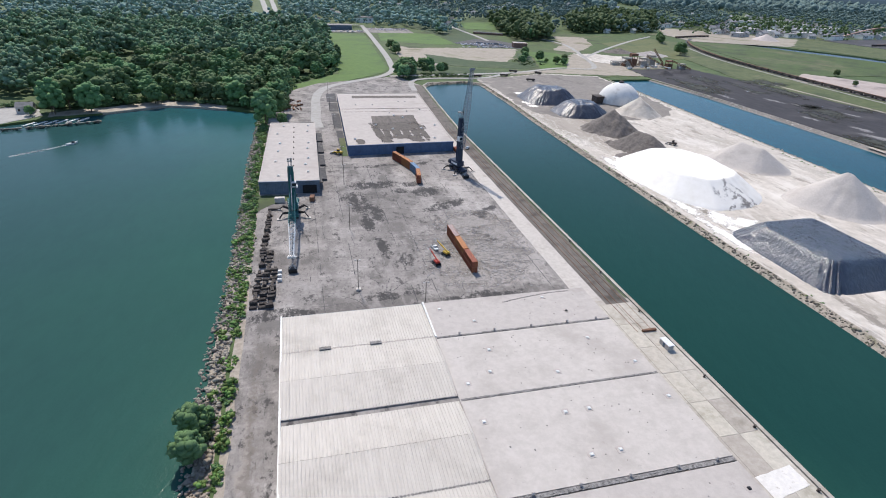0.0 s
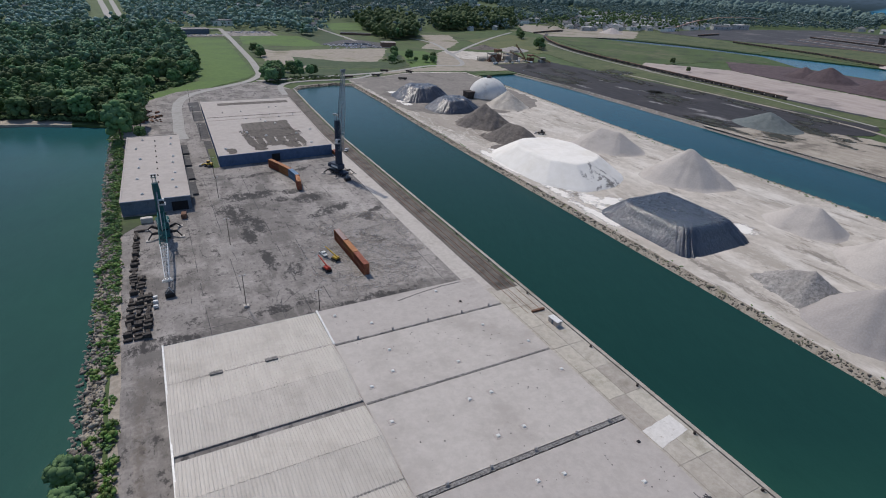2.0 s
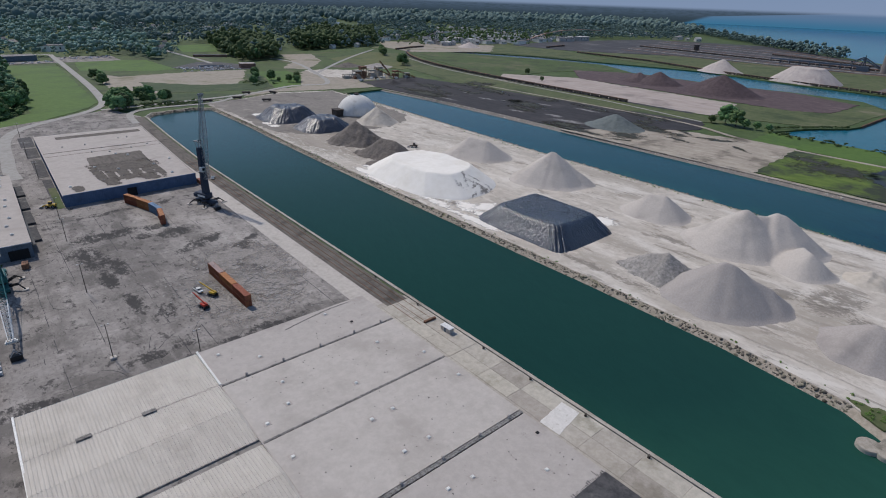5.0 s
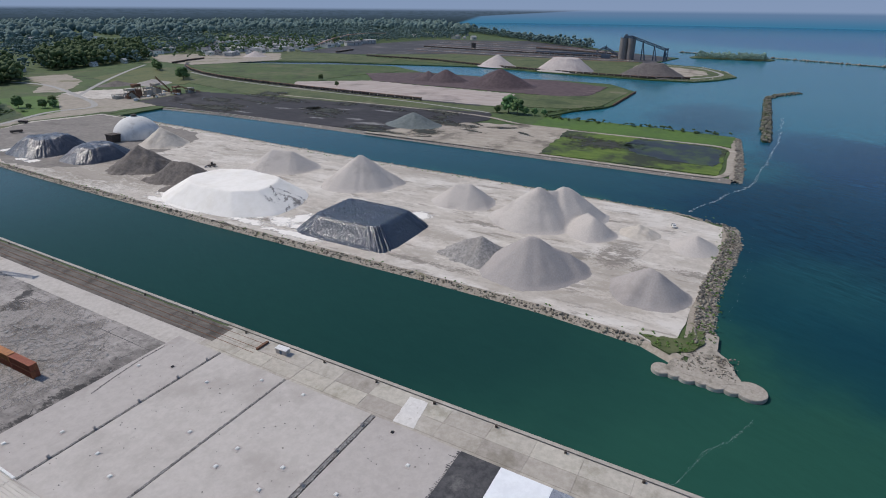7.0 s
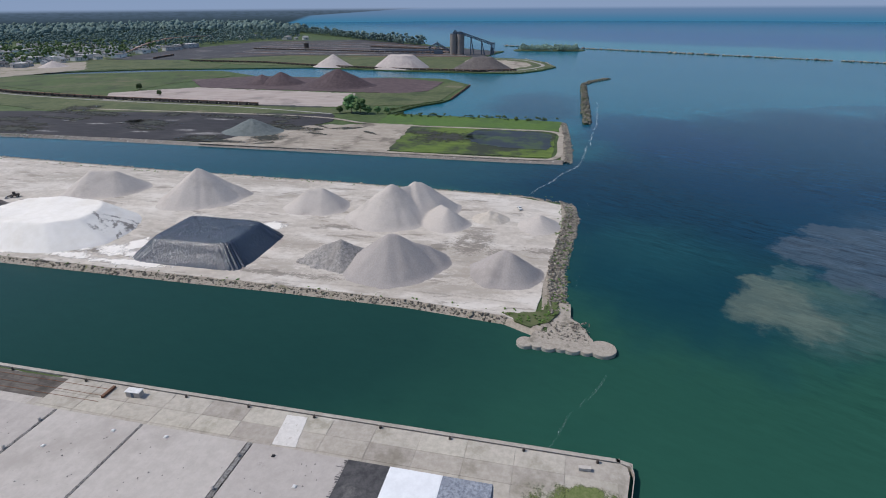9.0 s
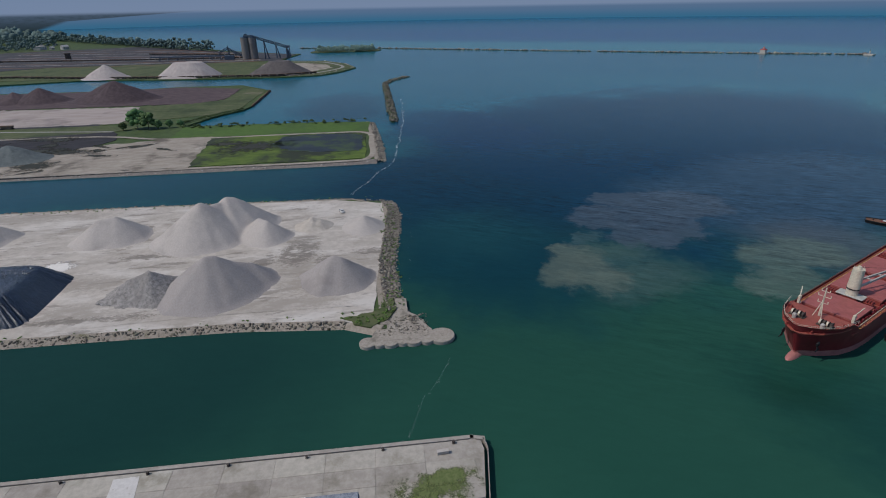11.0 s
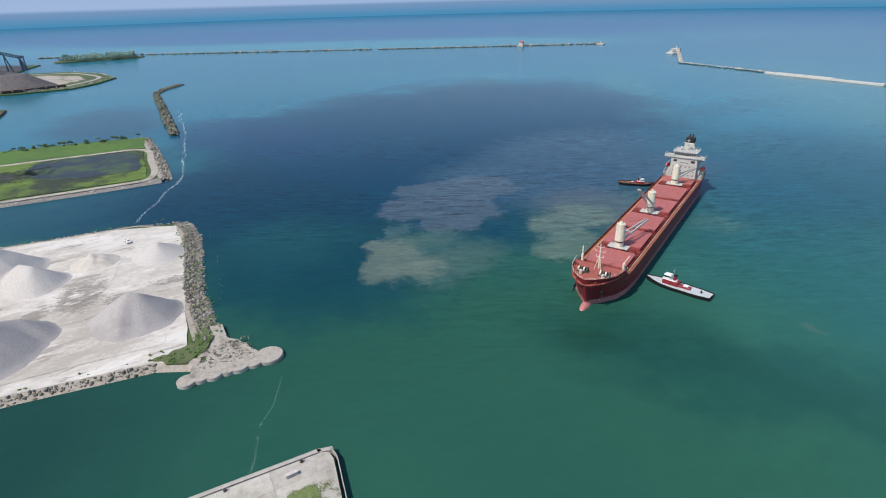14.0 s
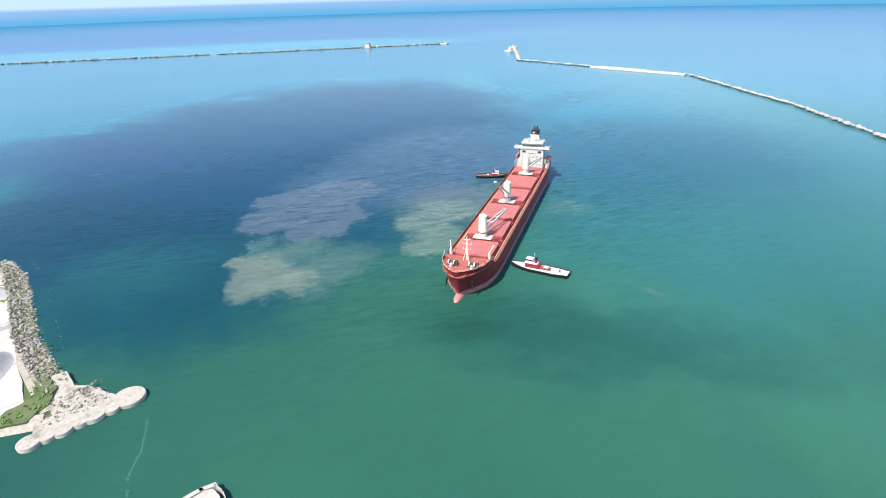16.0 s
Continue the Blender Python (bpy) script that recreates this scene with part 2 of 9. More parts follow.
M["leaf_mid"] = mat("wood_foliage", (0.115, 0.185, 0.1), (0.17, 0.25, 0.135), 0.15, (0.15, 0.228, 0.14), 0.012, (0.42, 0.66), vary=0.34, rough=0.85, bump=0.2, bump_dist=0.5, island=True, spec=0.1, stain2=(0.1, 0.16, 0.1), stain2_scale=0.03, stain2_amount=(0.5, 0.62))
# far leaves paler and bluer: distance haze put into the foliage colour
M["leaf_far_hazed"] = mat("hazed_far_foliage", (0.165, 0.245, 0.205), (0.235, 0.33, 0.26), 0.15, (0.21, 0.305, 0.265), 0.012, (0.42, 0.66), vary=0.3, rough=0.85, bump=0.2, bump_dist=0.5, island=True, spec=0.1, stain2=(0.14, 0.21, 0.19), stain2_scale=0.03, stain2_amount=(0.5, 0.62))
M["leaf_town_hazed"] = mat("hazed_town_foliage", (0.09, 0.138, 0.138), (0.13, 0.188, 0.172), 0.1, (0.165, 0.225, 0.195), 0.008, (0.46, 0.68), vary=0.24, rough=0.85, bump=0.25, bump_dist=0.6, island=True, spec=0.1)
M["bush"] = mat("green_bush_foliage", (0.095, 0.172, 0.036), (0.16, 0.25, 0.062), 0.8, (0.066, 0.12, 0.034), 0.2, (0.48, 0.7), vary=0.35, rough=0.7, bump=0.5, island=True)
M["bark"] = mat("bark", (0.09, 0.07, 0.05), (0.15, 0.12, 0.09), 2.0)
M["salt"] = mat("white_salt", (0.78, 0.75, 0.69), (0.84, 0.81, 0.76), 0.15, (0.72, 0.68, 0.61), 0.04, (0.5, 0.75), bump=0.2, bump_dist=0.3, stain2=(0.62, 0.58, 0.52), stain2_scale=0.03, stain2_amount=(0.6, 0.75))
M["stone_pile"] = mat("crushed_limestone", (0.43, 0.395, 0.362), (0.51, 0.472, 0.437), 1.5, (0.38, 0.348, 0.32), 0.05, (0.5, 0.7), bump=0.3, bump_dist=0.25, stretch=(1, 1, 0.25))
M["stone_pile_dark"] = mat("grey_crushed_stone", (0.32, 0.294, 0.278), (0.38, 0.351, 0.333), 1.5, (0.28, 0.256, 0.242), 0.05, (0.5, 0.7), bump=0.3, bump_dist=0.25, stretch=(1, 1, 0.25))
M["gravel_pile"] = mat("coarse_gravel", (0.2, 0.19, 0.18), (0.4, 0.38, 0.36), 0.8, (0.28, 0.26, 0.24), 0.1, (0.5, 0.7), bump=0.8, bump_dist=0.6)
M["brown_pile"] = mat("brown_slag", (0.115, 0.1, 0.09), (0.18, 0.16, 0.145), 0.5, (0.08, 0.068, 0.06), 0.08, (0.52, 0.7), bump=0.6, bump_dist=0.4)
M["tan_pile"] = mat("tan_sand_pile", (0.45, 0.41, 0.355), (0.54, 0.495, 0.435), 0.4, (0.38, 0.34, 0.29), 0.08, (0.5, 0.7))
M["red_pile"] = mat("iron_ore", (0.062, 0.044, 0.05), (0.092, 0.067, 0.072), 0.2, (0.115, 0.086, 0.09), 0.03, (0.5, 0.7))
M["pink_pile"] = mat("pinkish_stone", (0.42, 0.37, 0.35), (0.5, 0.45, 0.42), 0.2, (0.36, 0.31, 0.3), 0.03, (0.5, 0.7))
M["green_pile"] = mat("greenish_grey_stone", (0.115, 0.137, 0.138), (0.16, 0.184, 0.182), 0.3, (0.09, 0.106, 0.11), 0.05, (0.5, 0.7))
M["dark_pile"] = mat("dark_grey_stone", (0.095, 0.084, 0.082), (0.14, 0.125, 0.121), 0.3, (0.075, 0.066, 0.065), 0.04, (0.5, 0.7))
M["silt_ground"] = mat("beige_silt_ground", (0.3, 0.262, 0.215), (0.41, 0.365, 0.305), 0.2, (0.17, 0.148, 0.12), 0.03, (0.5, 0.66), stain2=(0.48, 0.435, 0.37), stain2_scale=0.05, stain2_amount=(0.58, 0.72), stretch=(1, 0.4, 1))
M["head_concrete"] = mat("crumbling_tan_concrete", (0.3, 0.268, 0.225), (0.4, 0.362, 0.31), 0.8, (0.2, 0.18, 0.145), 0.25, (0.52, 0.7), bump=0.5)
M["coal"] = mat("coal", (0.03, 0.03, 0.034), (0.06, 0.058, 0.062), 0.4, bump=0.6, bump_dist=0.4)
M["tarp"] = mat("black_plastic_sheet", (0.009, 0.015, 0.028), (0.022, 0.032, 0.054), 0.8, (0.034, 0.047, 0.075), 0.25, (0.5, 0.7), rough=0.28, bump=1.0, bump_dist=0.6, spec=1.0, stretch=(1, 1, 0.12))
M["tarp"].node_tree.nodes["Principled BSDF"].inputs["IOR"].default_value = 1.55
M["tarp_old"] = mat("dull_plastic_sheet", (0.018, 0.024, 0.038), (0.036, 0.044, 0.064), 0.6, (0.055, 0.064, 0.085), 0.15, (0.52, 0.7), rough=0.36, bump=0.9, bump_dist=0.6, spec=0.8, stretch=(1, 1, 0.3))
M["dome"] = mat("white_concrete_dome", (0.62, 0.61, 0.585), (0.7, 0.69, 0.665), 0.3, (0.48, 0.46, 0.43), 0.12, (0.52, 0.72), stretch=(1, 1, 0.15))


def paint(name, c, rough=0.45, metal=0.0, wear=None, scale=1.5, vary=0.0):
    d = tuple(v * 0.78 for v in c)
    return mat(name, c, d, scale, wear or tuple(v * 0.55 for v in c), 0.35, (0.55, 0.75), rough=rough, metal=metal, bump=0.05, vary=vary)


M["hull_red"] = paint("dark_red_hull_paint", (0.215, 0.024, 0.03), wear=(0.25, 0.05, 0.05), scale=0.3)
M["hull_pink"] = paint("faded_boot_topping", (0.5, 0.2, 0.18), wear=(0.42, 0.2, 0.17), scale=0.4)
M["deck_red"] = paint("red_deck_paint", (0.3, 0.06, 0.05), 0.6, wear=(0.33, 0.11, 0.085), scale=0.5)
M["deck_side"] = paint("red_side_deck", (0.36, 0.1, 0.075), 0.6, wear=(0.3, 0.085, 0.068), scale=0.5)
M["hatch_red"] = paint("red_hatch_cover_paint", (0.41, 0.125, 0.112), 0.55, wear=(0.34, 0.09, 0.082), scale=0.4)
M["ship_white"] = paint("white_ship_paint", (0.5, 0.485, 0.44), 0.5, wear=(0.38, 0.31, 0.245))
M["cream"] = paint("cream_crane_paint", (0.72, 0.66, 0.52), 0.5, wear=(0.55, 0.42, 0.3))
M["orange_rust"] = paint("rust_orange_container", (0.34, 0.115, 0.06), 0.65, wear=(0.24, 0.09, 0.055), vary=0.18)
M["orange"] = paint("orange_container", (0.47, 0.2, 0.075), 0.6, wear=(0.36, 0.15, 0.075))
M["blue_box"] = paint("pale_blue_container", (0.16, 0.28, 0.42), 0.55, wear=(0.2, 0.2, 0.22))
M["grey_box"] = paint("pinkish_grey_container_roof", (0.4, 0.3, 0.28), 0.6)
M["crane_teal"] = paint("teal_green_crane_paint", (0.02, 0.12, 0.12), 0.5, wear=(0.06, 0.1, 0.1))
M["crane_blue"] = paint("dark_blue_crane_paint", (0.025, 0.04, 0.07), 0.5)
M["white_paint"] = paint("white_paint", (0.75, 0.75, 0.73), 0.4)
M["yellow"] = paint("machine_yellow", (0.6, 0.4, 0.05), 0.45)
M["red"] = paint("bright_red_paint", (0.5, 0.05, 0.03), 0.45)
M["tug_red"] = paint("tug_red_paint", (0.24, 0.028, 0.036), 0.45)
M["tug_deck"] = paint("pale_grey_tug_deck", (0.5, 0.52, 0.52), 0.6)
M["black_paint"] = paint("black_paint", (0.02, 0.02, 0.022), 0.5)
M["steel"] = mat("galvanised_steel", (0.3, 0.31, 0.32), (0.4, 0.41, 0.42), 2.0, (0.2, 0.19, 0.18), 0.5, (0.55, 0.7), rough=0.5, metal=0.6, bump=0.05)
M["steel_blue"] = mat("blue_grey_steelwork", (0.06, 0.09, 0.13), (0.1, 0.13, 0.17), 0.5, rough=0.6, bump=0)
M["rust"] = mat("rusty_steel", (0.14, 0.07, 0.045), (0.24, 0.13, 0.08), 1.0, (0.08, 0.05, 0.04), 0.3, (0.5, 0.7))
M["rubber"] = mat("black_rubber", (0.012, 0.012, 0.013), (0.03, 0.03, 0.03), 2.0, rough=0.8)
M["brownwood"] = mat("dark_stained_timber", (0.05, 0.042, 0.037), (0.1, 0.085, 0.075), 1.5, (0.14, 0.12, 0.11), 0.4, (0.55, 0.7), vary=0.3)
M["glass"] = mat("dark_window_glass", (0.02, 0.025, 0.03), (0.03, 0.035, 0.04), 1.0, rough=0.08, bump=0, spec=0.6)
M["silo"] = mat("grey_silo_concrete", (0.19, 0.175, 0.167), (0.25, 0.232, 0.22), 0.1, (0.14, 0.132, 0.125), 0.03, (0.5, 0.7), stretch=(1, 1, 0.1))
M["house_roof"] = mat("house_roof_shingle", (0.26, 0.25, 0.25), (0.38, 0.37, 0.36), 0.5, vary=0.6)
M["house_wall"] = mat("house_wall", (0.6, 0.585, 0.56), (0.68, 0.665, 0.635), 0.3, vary=0.35)
M["foam"] = mat("water_foam", (0.7, 0.74, 0.74), (0.8, 0.82, 0.82), 1.0, rough=0.6)


def water_material():
    """Lake water: green close to the piers, teal in the harbour, blue further out, turquoise shoals, painted cloud
    shadow, and clouds of stirred-up silt.
    """
    m, n, l, p = nodes_of("lake_water")
    pos = n.new("ShaderNodeNewGeometry").outputs["Position"]

    def drift(scale, detail, rough):
        t = n.new("ShaderNodeTexNoise")
        t.inputs["Scale"].default_value = scale
        t.inputs["Detail"].default_value = detail
        t.inputs["Roughness"].default_value = rough
        l.new(pos, t.inputs["Vector"])
        sub = n.new("ShaderNodeVectorMath")
        sub.operation = "SUBTRACT"
        l.new(t.outputs["Color"], sub.inputs[0])
        sub.inputs[1].default_value = (0.5, 0.5, 0.5)
        return sub.outputs[0]

    def shifted(by, reach, start):
        ma = n.new("ShaderNodeVectorMath")
        ma.operation = "MULTIPLY_ADD"
        l.new(by, ma.inputs[0])
        ma.inputs[1].default_value = (reach, reach, 0)
        l.new(start, ma.inputs[2])
        return ma.outputs[0]

    broad, billow, curl = drift(0.012, 7, 0.6), drift(0.05, 6, 0.6), drift(0.2, 5, 0.65)
    curled = shifted(curl, 9.0, shifted(billow, 26.0, pos))

    def reach_of(place, cx, cy, rx, ry, turn):
        """Distance from the middle of an ellipse: 1 at its edge."""
        mp = n.new("ShaderNodeMapping")
        mp.vector_type = "TEXTURE"
        mp.inputs["Location"].default_value = (cx, cy, 0)
        mp.inputs["Rotation"].default_value = (0, 0, radians(turn))
        mp.inputs["Scale"].default_value = (rx, ry, 1e6)
        l.new(place, mp.inputs["Vector"])
        ln = n.new("ShaderNodeVectorMath")
        ln.operation = "LENGTH"
        l.new(mp.outputs[0], ln.inputs[0])
        return ln.outputs["Value"]

    def blob(cx, cy, rx, ry, turn, soft, warped):
        """1 inside a ragged ellipse, 0 outside."""
        return ramp(n, l, reach_of(shifted(broad if rx >= 80 else billow, warped, pos), cx, cy, rx, ry, turn), 1 + soft, 1 - soft)

    green, deep = (0.029, 0.11, 0.074), (0.021, 0.09, 0.063)
    col = mix(n, l, ramp(n, l, noise_tex(n, l, pos, 0.008, 4, 0.55), 0.35, 0.65), green, deep)
    col = mix(n, l, blob(0, 0, 470, 470, 0, 0.35, 200), (0.012, 0.116, 0.172), col)
    col = mix(n, l, blob(0, 0, 1900, 1900, 0, 0.3, 500), (0.003, 0.088, 0.185), col)
    # long streaks over the open lake
    sl = n.new("ShaderNodeMapping")
    sl.inputs["Rotation"].default_value = (0, 0, radians(28))
    l.new(pos, sl.inputs["Vector"])
    lake = blob(0, 0, 760, 760, 0, 0.3, 200)
    bands = ramp(n, l, noise_tex(n, l, sl.outputs["Vector"], 0.006, 5, 0.55, (1, 0.22, 1)), 0.42, 0.62)
    col = mix(n, l, math_node(n, l, "MULTIPLY", math_node(n, l, "MULTIPLY", bands, 0.45), math_node(n, l, "SUBTRACT", 1.0, lake)), col, (0.02, 0.14, 0.19))
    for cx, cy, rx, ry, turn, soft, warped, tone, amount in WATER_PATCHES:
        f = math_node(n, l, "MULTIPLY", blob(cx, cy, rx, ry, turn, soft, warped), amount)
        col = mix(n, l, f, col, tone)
    # silt: each cloud is a cluster of ellipses with curled edges and streaks of thinner water inside
    wisps = noise_tex(n, l, curled, 0.09, 6, 0.62)
    for ellipses, soft, tone, amount in SILT_CLOUDS:
        near = None
        for e in ellipses:
            d = reach_of(curled, *e)
            near = d if near is None else math_node(n, l, "MINIMUM", near, d)
        near = math_node(n, l, "ADD", near, math_node(n, l, "MULTIPLY", math_node(n, l, "SUBTRACT", wisps, 0.5), 0.7))
        f = ramp(n, l, near, 1 + soft, 1 - soft)
        f = math_node(n, l, "MULTIPLY", f, math_node(n, l, "ADD", math_node(n, l, "MULTIPLY", wisps, 1.1), 0.4))
        col = mix(n, l, math_node(n, l, "MINIMUM", math_node(n, l, "MULTIPLY", f, amount), 1.0), col, tone)
    # wind ripples: crests across the harbour, strongest on the open water
    wind = noise_tex(n, l, pos, 0.22, 5, 0.66, (1, 0.4, 1))
    crest = noise_tex(n, l, shifted(billow, 12.0, sl.outputs["Vector"]), 0.3, 4, 0.62, (1, 0.14, 1))
    fine_crest = noise_tex(n, l, sl.outputs["Vector"], 0.6, 4, 0.7, (1, 0.22, 1))
    gusts = ramp(n, l, noise_tex(n, l, pos, 0.009, 4, 0.6), 0.36, 0.6)
    open_lake = math_node(n, l, "ADD", math_node(n, l, "MULTIPLY", math_node(n, l, "MULTIPLY", blob(470, -330, 330, 330, 0, 0.4, 120), gusts), 1.7), 0.06)
    wave = math_node(n, l, "ADD", math_node(n, l, "MULTIPLY", math_node(n, l, "SUBTRACT", crest, 0.5), 1.2), math_node(n, l, "MULTIPLY", math_node(n, l, "SUBTRACT", fine_crest, 0.5), 1.2))
    # the ripples' light and dark go into the base colour as value
    value = math_node(n, l, "ADD", math_node(n, l, "MULTIPLY", wave, open_lake), math_node(n, l, "ADD", math_node(n, l, "MULTIPLY", wind, 0.2), 0.9))
    hsv = n.new("ShaderNodeHueSaturation")
    l.new(value, hsv.inputs["Value"])
    l.new(col, hsv.inputs["Color"])
    l.new(hsv.outputs["Color"], p.inputs["Base Color"])
    p.inputs["Roughness"].default_value = 0.15
    p.inputs["IOR"].default_value = 1.27
    p.inputs["Specular IOR Level"].default_value = 0.1
    small = noise_tex(n, l, pos, 1.1, 3, 0.6)
    b = n.new("ShaderNodeBump")
    b.inputs["Strength"].default_value = 0.35
    b.inputs["Distance"].default_value = 0.3
    l.new(math_node(n, l, "ADD", crest, math_node(n, l, "MULTIPLY", small, 0.35)), b.inputs["Height"])
    l.new(b.outputs["Normal"], p.inputs["Normal"])
    return m


INSHORE = [
    (-300, 200, 280, 500, 0, 0.5, 150, (0.024, 0.061, 0.06), 0.88),
    (160, 330, 95, 335, 0, 0.22, 60, (0.0095, 0.042, 0.039), 0.88),
    (150, 540, 60, 150, 0, 0.6, 40, (0.022, 0.07, 0.086), 0.7),
    # far river bend: the sky's pale reflection put into the water colour
    (1150, 1980, 160, 520, -24, 0.4, 40, (0.2, 0.235, 0.25), 0.9),
    (960, 860, 80, 260, 0, 0.4, 20, (0.06, 0.086, 0.098), 0.9),
    (395, 200, 45, 700, 0, 0.5, 60, (0.008, 0.05, 0.078), 0.8),
    (700, 40, 110, 60, 0, 0.5, 60, (0.007, 0.045, 0.085), 0.8),
    (135, -85, 105, 75, 0, 0.6, 80, (0.017, 0.072, 0.052), 0.6),
    # next three: cloud shadow off the quay's end, painted as darker water
    (118, -140, 34, 22, 40, 0.7, 40, (0.008, 0.05, 0.04), 0.6),
    (125, -128, 12, 9, 40, 0.7, 20, (0.01, 0.045, 0.03), 0.6),
    (72, -165, 55, 20, 40, 0.7, 60, (0.01, 0.055, 0.05), 0.6),
    (110, -260, 110, 60, 30, 0.7, 120, (0.014, 0.09, 0.105), 0.6),
]
SHOALS = [
    (1640, -500, 170, 1350, -27.4, 0.5, 130, (0.04, 0.22, 0.25), 0.8),
    (2750, 950, 300, 1400, -48, 0.6, 300, (0.035, 0.19, 0.25), 0.75),
    (800, -160, 200, 130, 0, 0.6, 150, (0.014, 0.105, 0.16), 0.6),
    (690, -420, 28, 130, 42, 0.6, 70, (0.035, 0.17, 0.185), 0.6),
    (540, -560, 34, 200, 50, 0.6, 90, (0.03, 0.15, 0.165), 0.6),
    (330, -740, 110, 330, 52, 0.6, 120, (0.04, 0.145, 0.165), 0.7),
    (500, -1500, 500, 900, 60, 0.6, 200, (0.035, 0.13, 0.18), 0.65),
    (70, -520, 170, 260, 10, 0.6, 150, (0.03, 0.12, 0.13), 0.7),
]
DEEP_AND_SHADE = [
    # first four: dark blue water with a cloud's shadow painted into its colour
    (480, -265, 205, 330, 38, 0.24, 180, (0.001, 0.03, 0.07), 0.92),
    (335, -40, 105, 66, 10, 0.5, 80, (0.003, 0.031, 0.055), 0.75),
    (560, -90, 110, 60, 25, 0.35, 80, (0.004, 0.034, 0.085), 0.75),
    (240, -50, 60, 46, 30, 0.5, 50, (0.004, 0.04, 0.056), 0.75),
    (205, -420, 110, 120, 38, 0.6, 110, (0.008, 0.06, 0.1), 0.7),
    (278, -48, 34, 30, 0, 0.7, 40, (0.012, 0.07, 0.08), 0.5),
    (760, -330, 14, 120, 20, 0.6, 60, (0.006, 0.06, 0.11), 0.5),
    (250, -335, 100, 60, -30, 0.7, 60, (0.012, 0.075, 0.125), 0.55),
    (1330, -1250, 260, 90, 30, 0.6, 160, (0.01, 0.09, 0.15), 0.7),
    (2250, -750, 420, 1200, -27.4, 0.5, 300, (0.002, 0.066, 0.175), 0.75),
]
WATER_PATCHES = INSHORE + SHOALS + DEEP_AND_SHADE
SILT_CLOUDS = [
    ([(335, -290, 62, 95, 25), (312, -215, 46, 56, 0), (280, -240, 40, 60, 0), (270, -310, 40, 60, 0)], 0.45, (0.034, 0.074, 0.115), 0.9),
    ([(288, -132, 20, 24, 0), (276, -158, 28, 22, 0), (303, -178, 26, 34, 0), (259, -143, 17, 22, 0), (318, -148, 14, 18, 0)], 0.16, (0.062, 0.09, 0.118), 0.8),
    ([(261, -106, 6, 13, 30)], 0.35, (0.06, 0.11, 0.115), 0.6),
    ([(212, -116, 17, 26, 20), (240, -114, 13, 20, 0)], 0.5, (0.06, 0.115, 0.1), 0.7),
    ([(223, -85, 18, 12, -30), (235, -94, 15, 13, 20), (214, -97, 13, 12, 0), (247, -90, 8, 8, 0)], 0.34, (0.104, 0.14, 0.118), 0.85),
    ([(232, -225, 34, 34, 0)], 0.5, (0.07, 0.095, 0.112), 0.8),
    ([(222, -186, 15, 16, 0), (196, -168, 13, 15, 0), (226, -208, 18, 20, 0), (207, -182, 14, 14, 0)], 0.3, (0.1, 0.145, 0.122), 0.75),
    ([(178, -262, 14, 10, 30)], 0.6, (0.05, 0.115, 0.1), 0.5),
    ([(93, -202, 4, 3.5, 30)], 0.8, (0.09, 0.13, 0.105), 0.4),
]
M["water"] = water_material()

# worn yard: tar, oil and dust in the asphalt, damp and mud in the sand
mr = random.Random(41)
TAR, OIL, DUST = (0.042, 0.04, 0.04), (0.12, 0.11, 0.103), (0.4, 0.37, 0.345)
TAR_FAR = [(38, 298, 14, 5, 0), (34, 296, 9, 5, 0), (27, 272, 5, 14, 0), (24, 280, 6, 6, 0), (34, 258, 3.5, 12, 5), (29, 246, 3.5, 9, 0), (66, 283, 8, 6, 20), (72, 262, 14, 4, 25), (60, 296, 6, 4, 0), (48, 331, 12, 2.2, 8), (72, 332, 8, 2, 20), (52, 287, 5, 3.5, 0)]
TAR_NEAR = [(32, 218, 2.5, 10, 0), (41, 206, 2.5, 5, 0), (84, 245, 10, 5, 40), (-14, 172, 9, 3, 20), (-5, 170, 6, 4, 0), (30, 178, 11, 2.5, 0), (86, 208, 2, 15, 12), (82, 222, 1.8, 11, 25), (94, 255, 5, 3, 30), (62, 172, 16, 2, 0), (-14.5, 90, 1.6, 12, 0), (-17, 55, 2.5, 10, 0)]
stained(M["asphalt"], [(mr.uniform(55, 100), mr.uniform(170, 345), mr.uniform(6, 12), mr.uniform(10, 24), 0, 0.6, 0.6, DUST) for _ in range(7)]
        + [(8, 250, 2.2, 80, 0, 0.6, 0.45, OIL), (36, 170, 34, 6, 0, 0.6, 0.75, OIL), (80, 226, 0.9, 30, -9, 0.5, 0.85, OIL), (85, 222, 0.8, 26, -9, 0.5, 0.85, TAR), (92, 205, 3, 6, 0, 0.5, 0.7, TAR), (-15, 168, 10, 7, 0, 0.4, 0.8, OIL), (38, 262, 16, 36, 0, 0.6, 0.5, OIL), (63, 214, 12, 16, 0, 0.6, 0.5, OIL), (-15, 55, 1.6, 50, 1, 0.6, 0.7, (0.17, 0.146, 0.125)), (-19.5, 105, 1.5, 45, -1, 0.6, 0.7, (0.17, 0.146, 0.125)), (-21, 60, 1.0, 60, 0, 0.6, 0.6, (0.36, 0.325, 0.287))]
        + [(*q, 0.2, 0.95, TAR) for q in TAR_FAR + TAR_NEAR],
        [(0.09, (1, 0.5, 1), 0.5, 0.6, 0.7, OIL), (0.25, (1, 0.7, 1), 0.565, 0.635, 0.8, TAR), (0.5, (1.6, 0.25, 1), 0.6, 0.75, 0.5, OIL), (0.07, (0.6, 1, 1), 0.52, 0.66, 0.55, DUST), (1.2, (1, 0.3, 1), 0.56, 0.68, 0.6, TAR)], (7.5, 11.0))
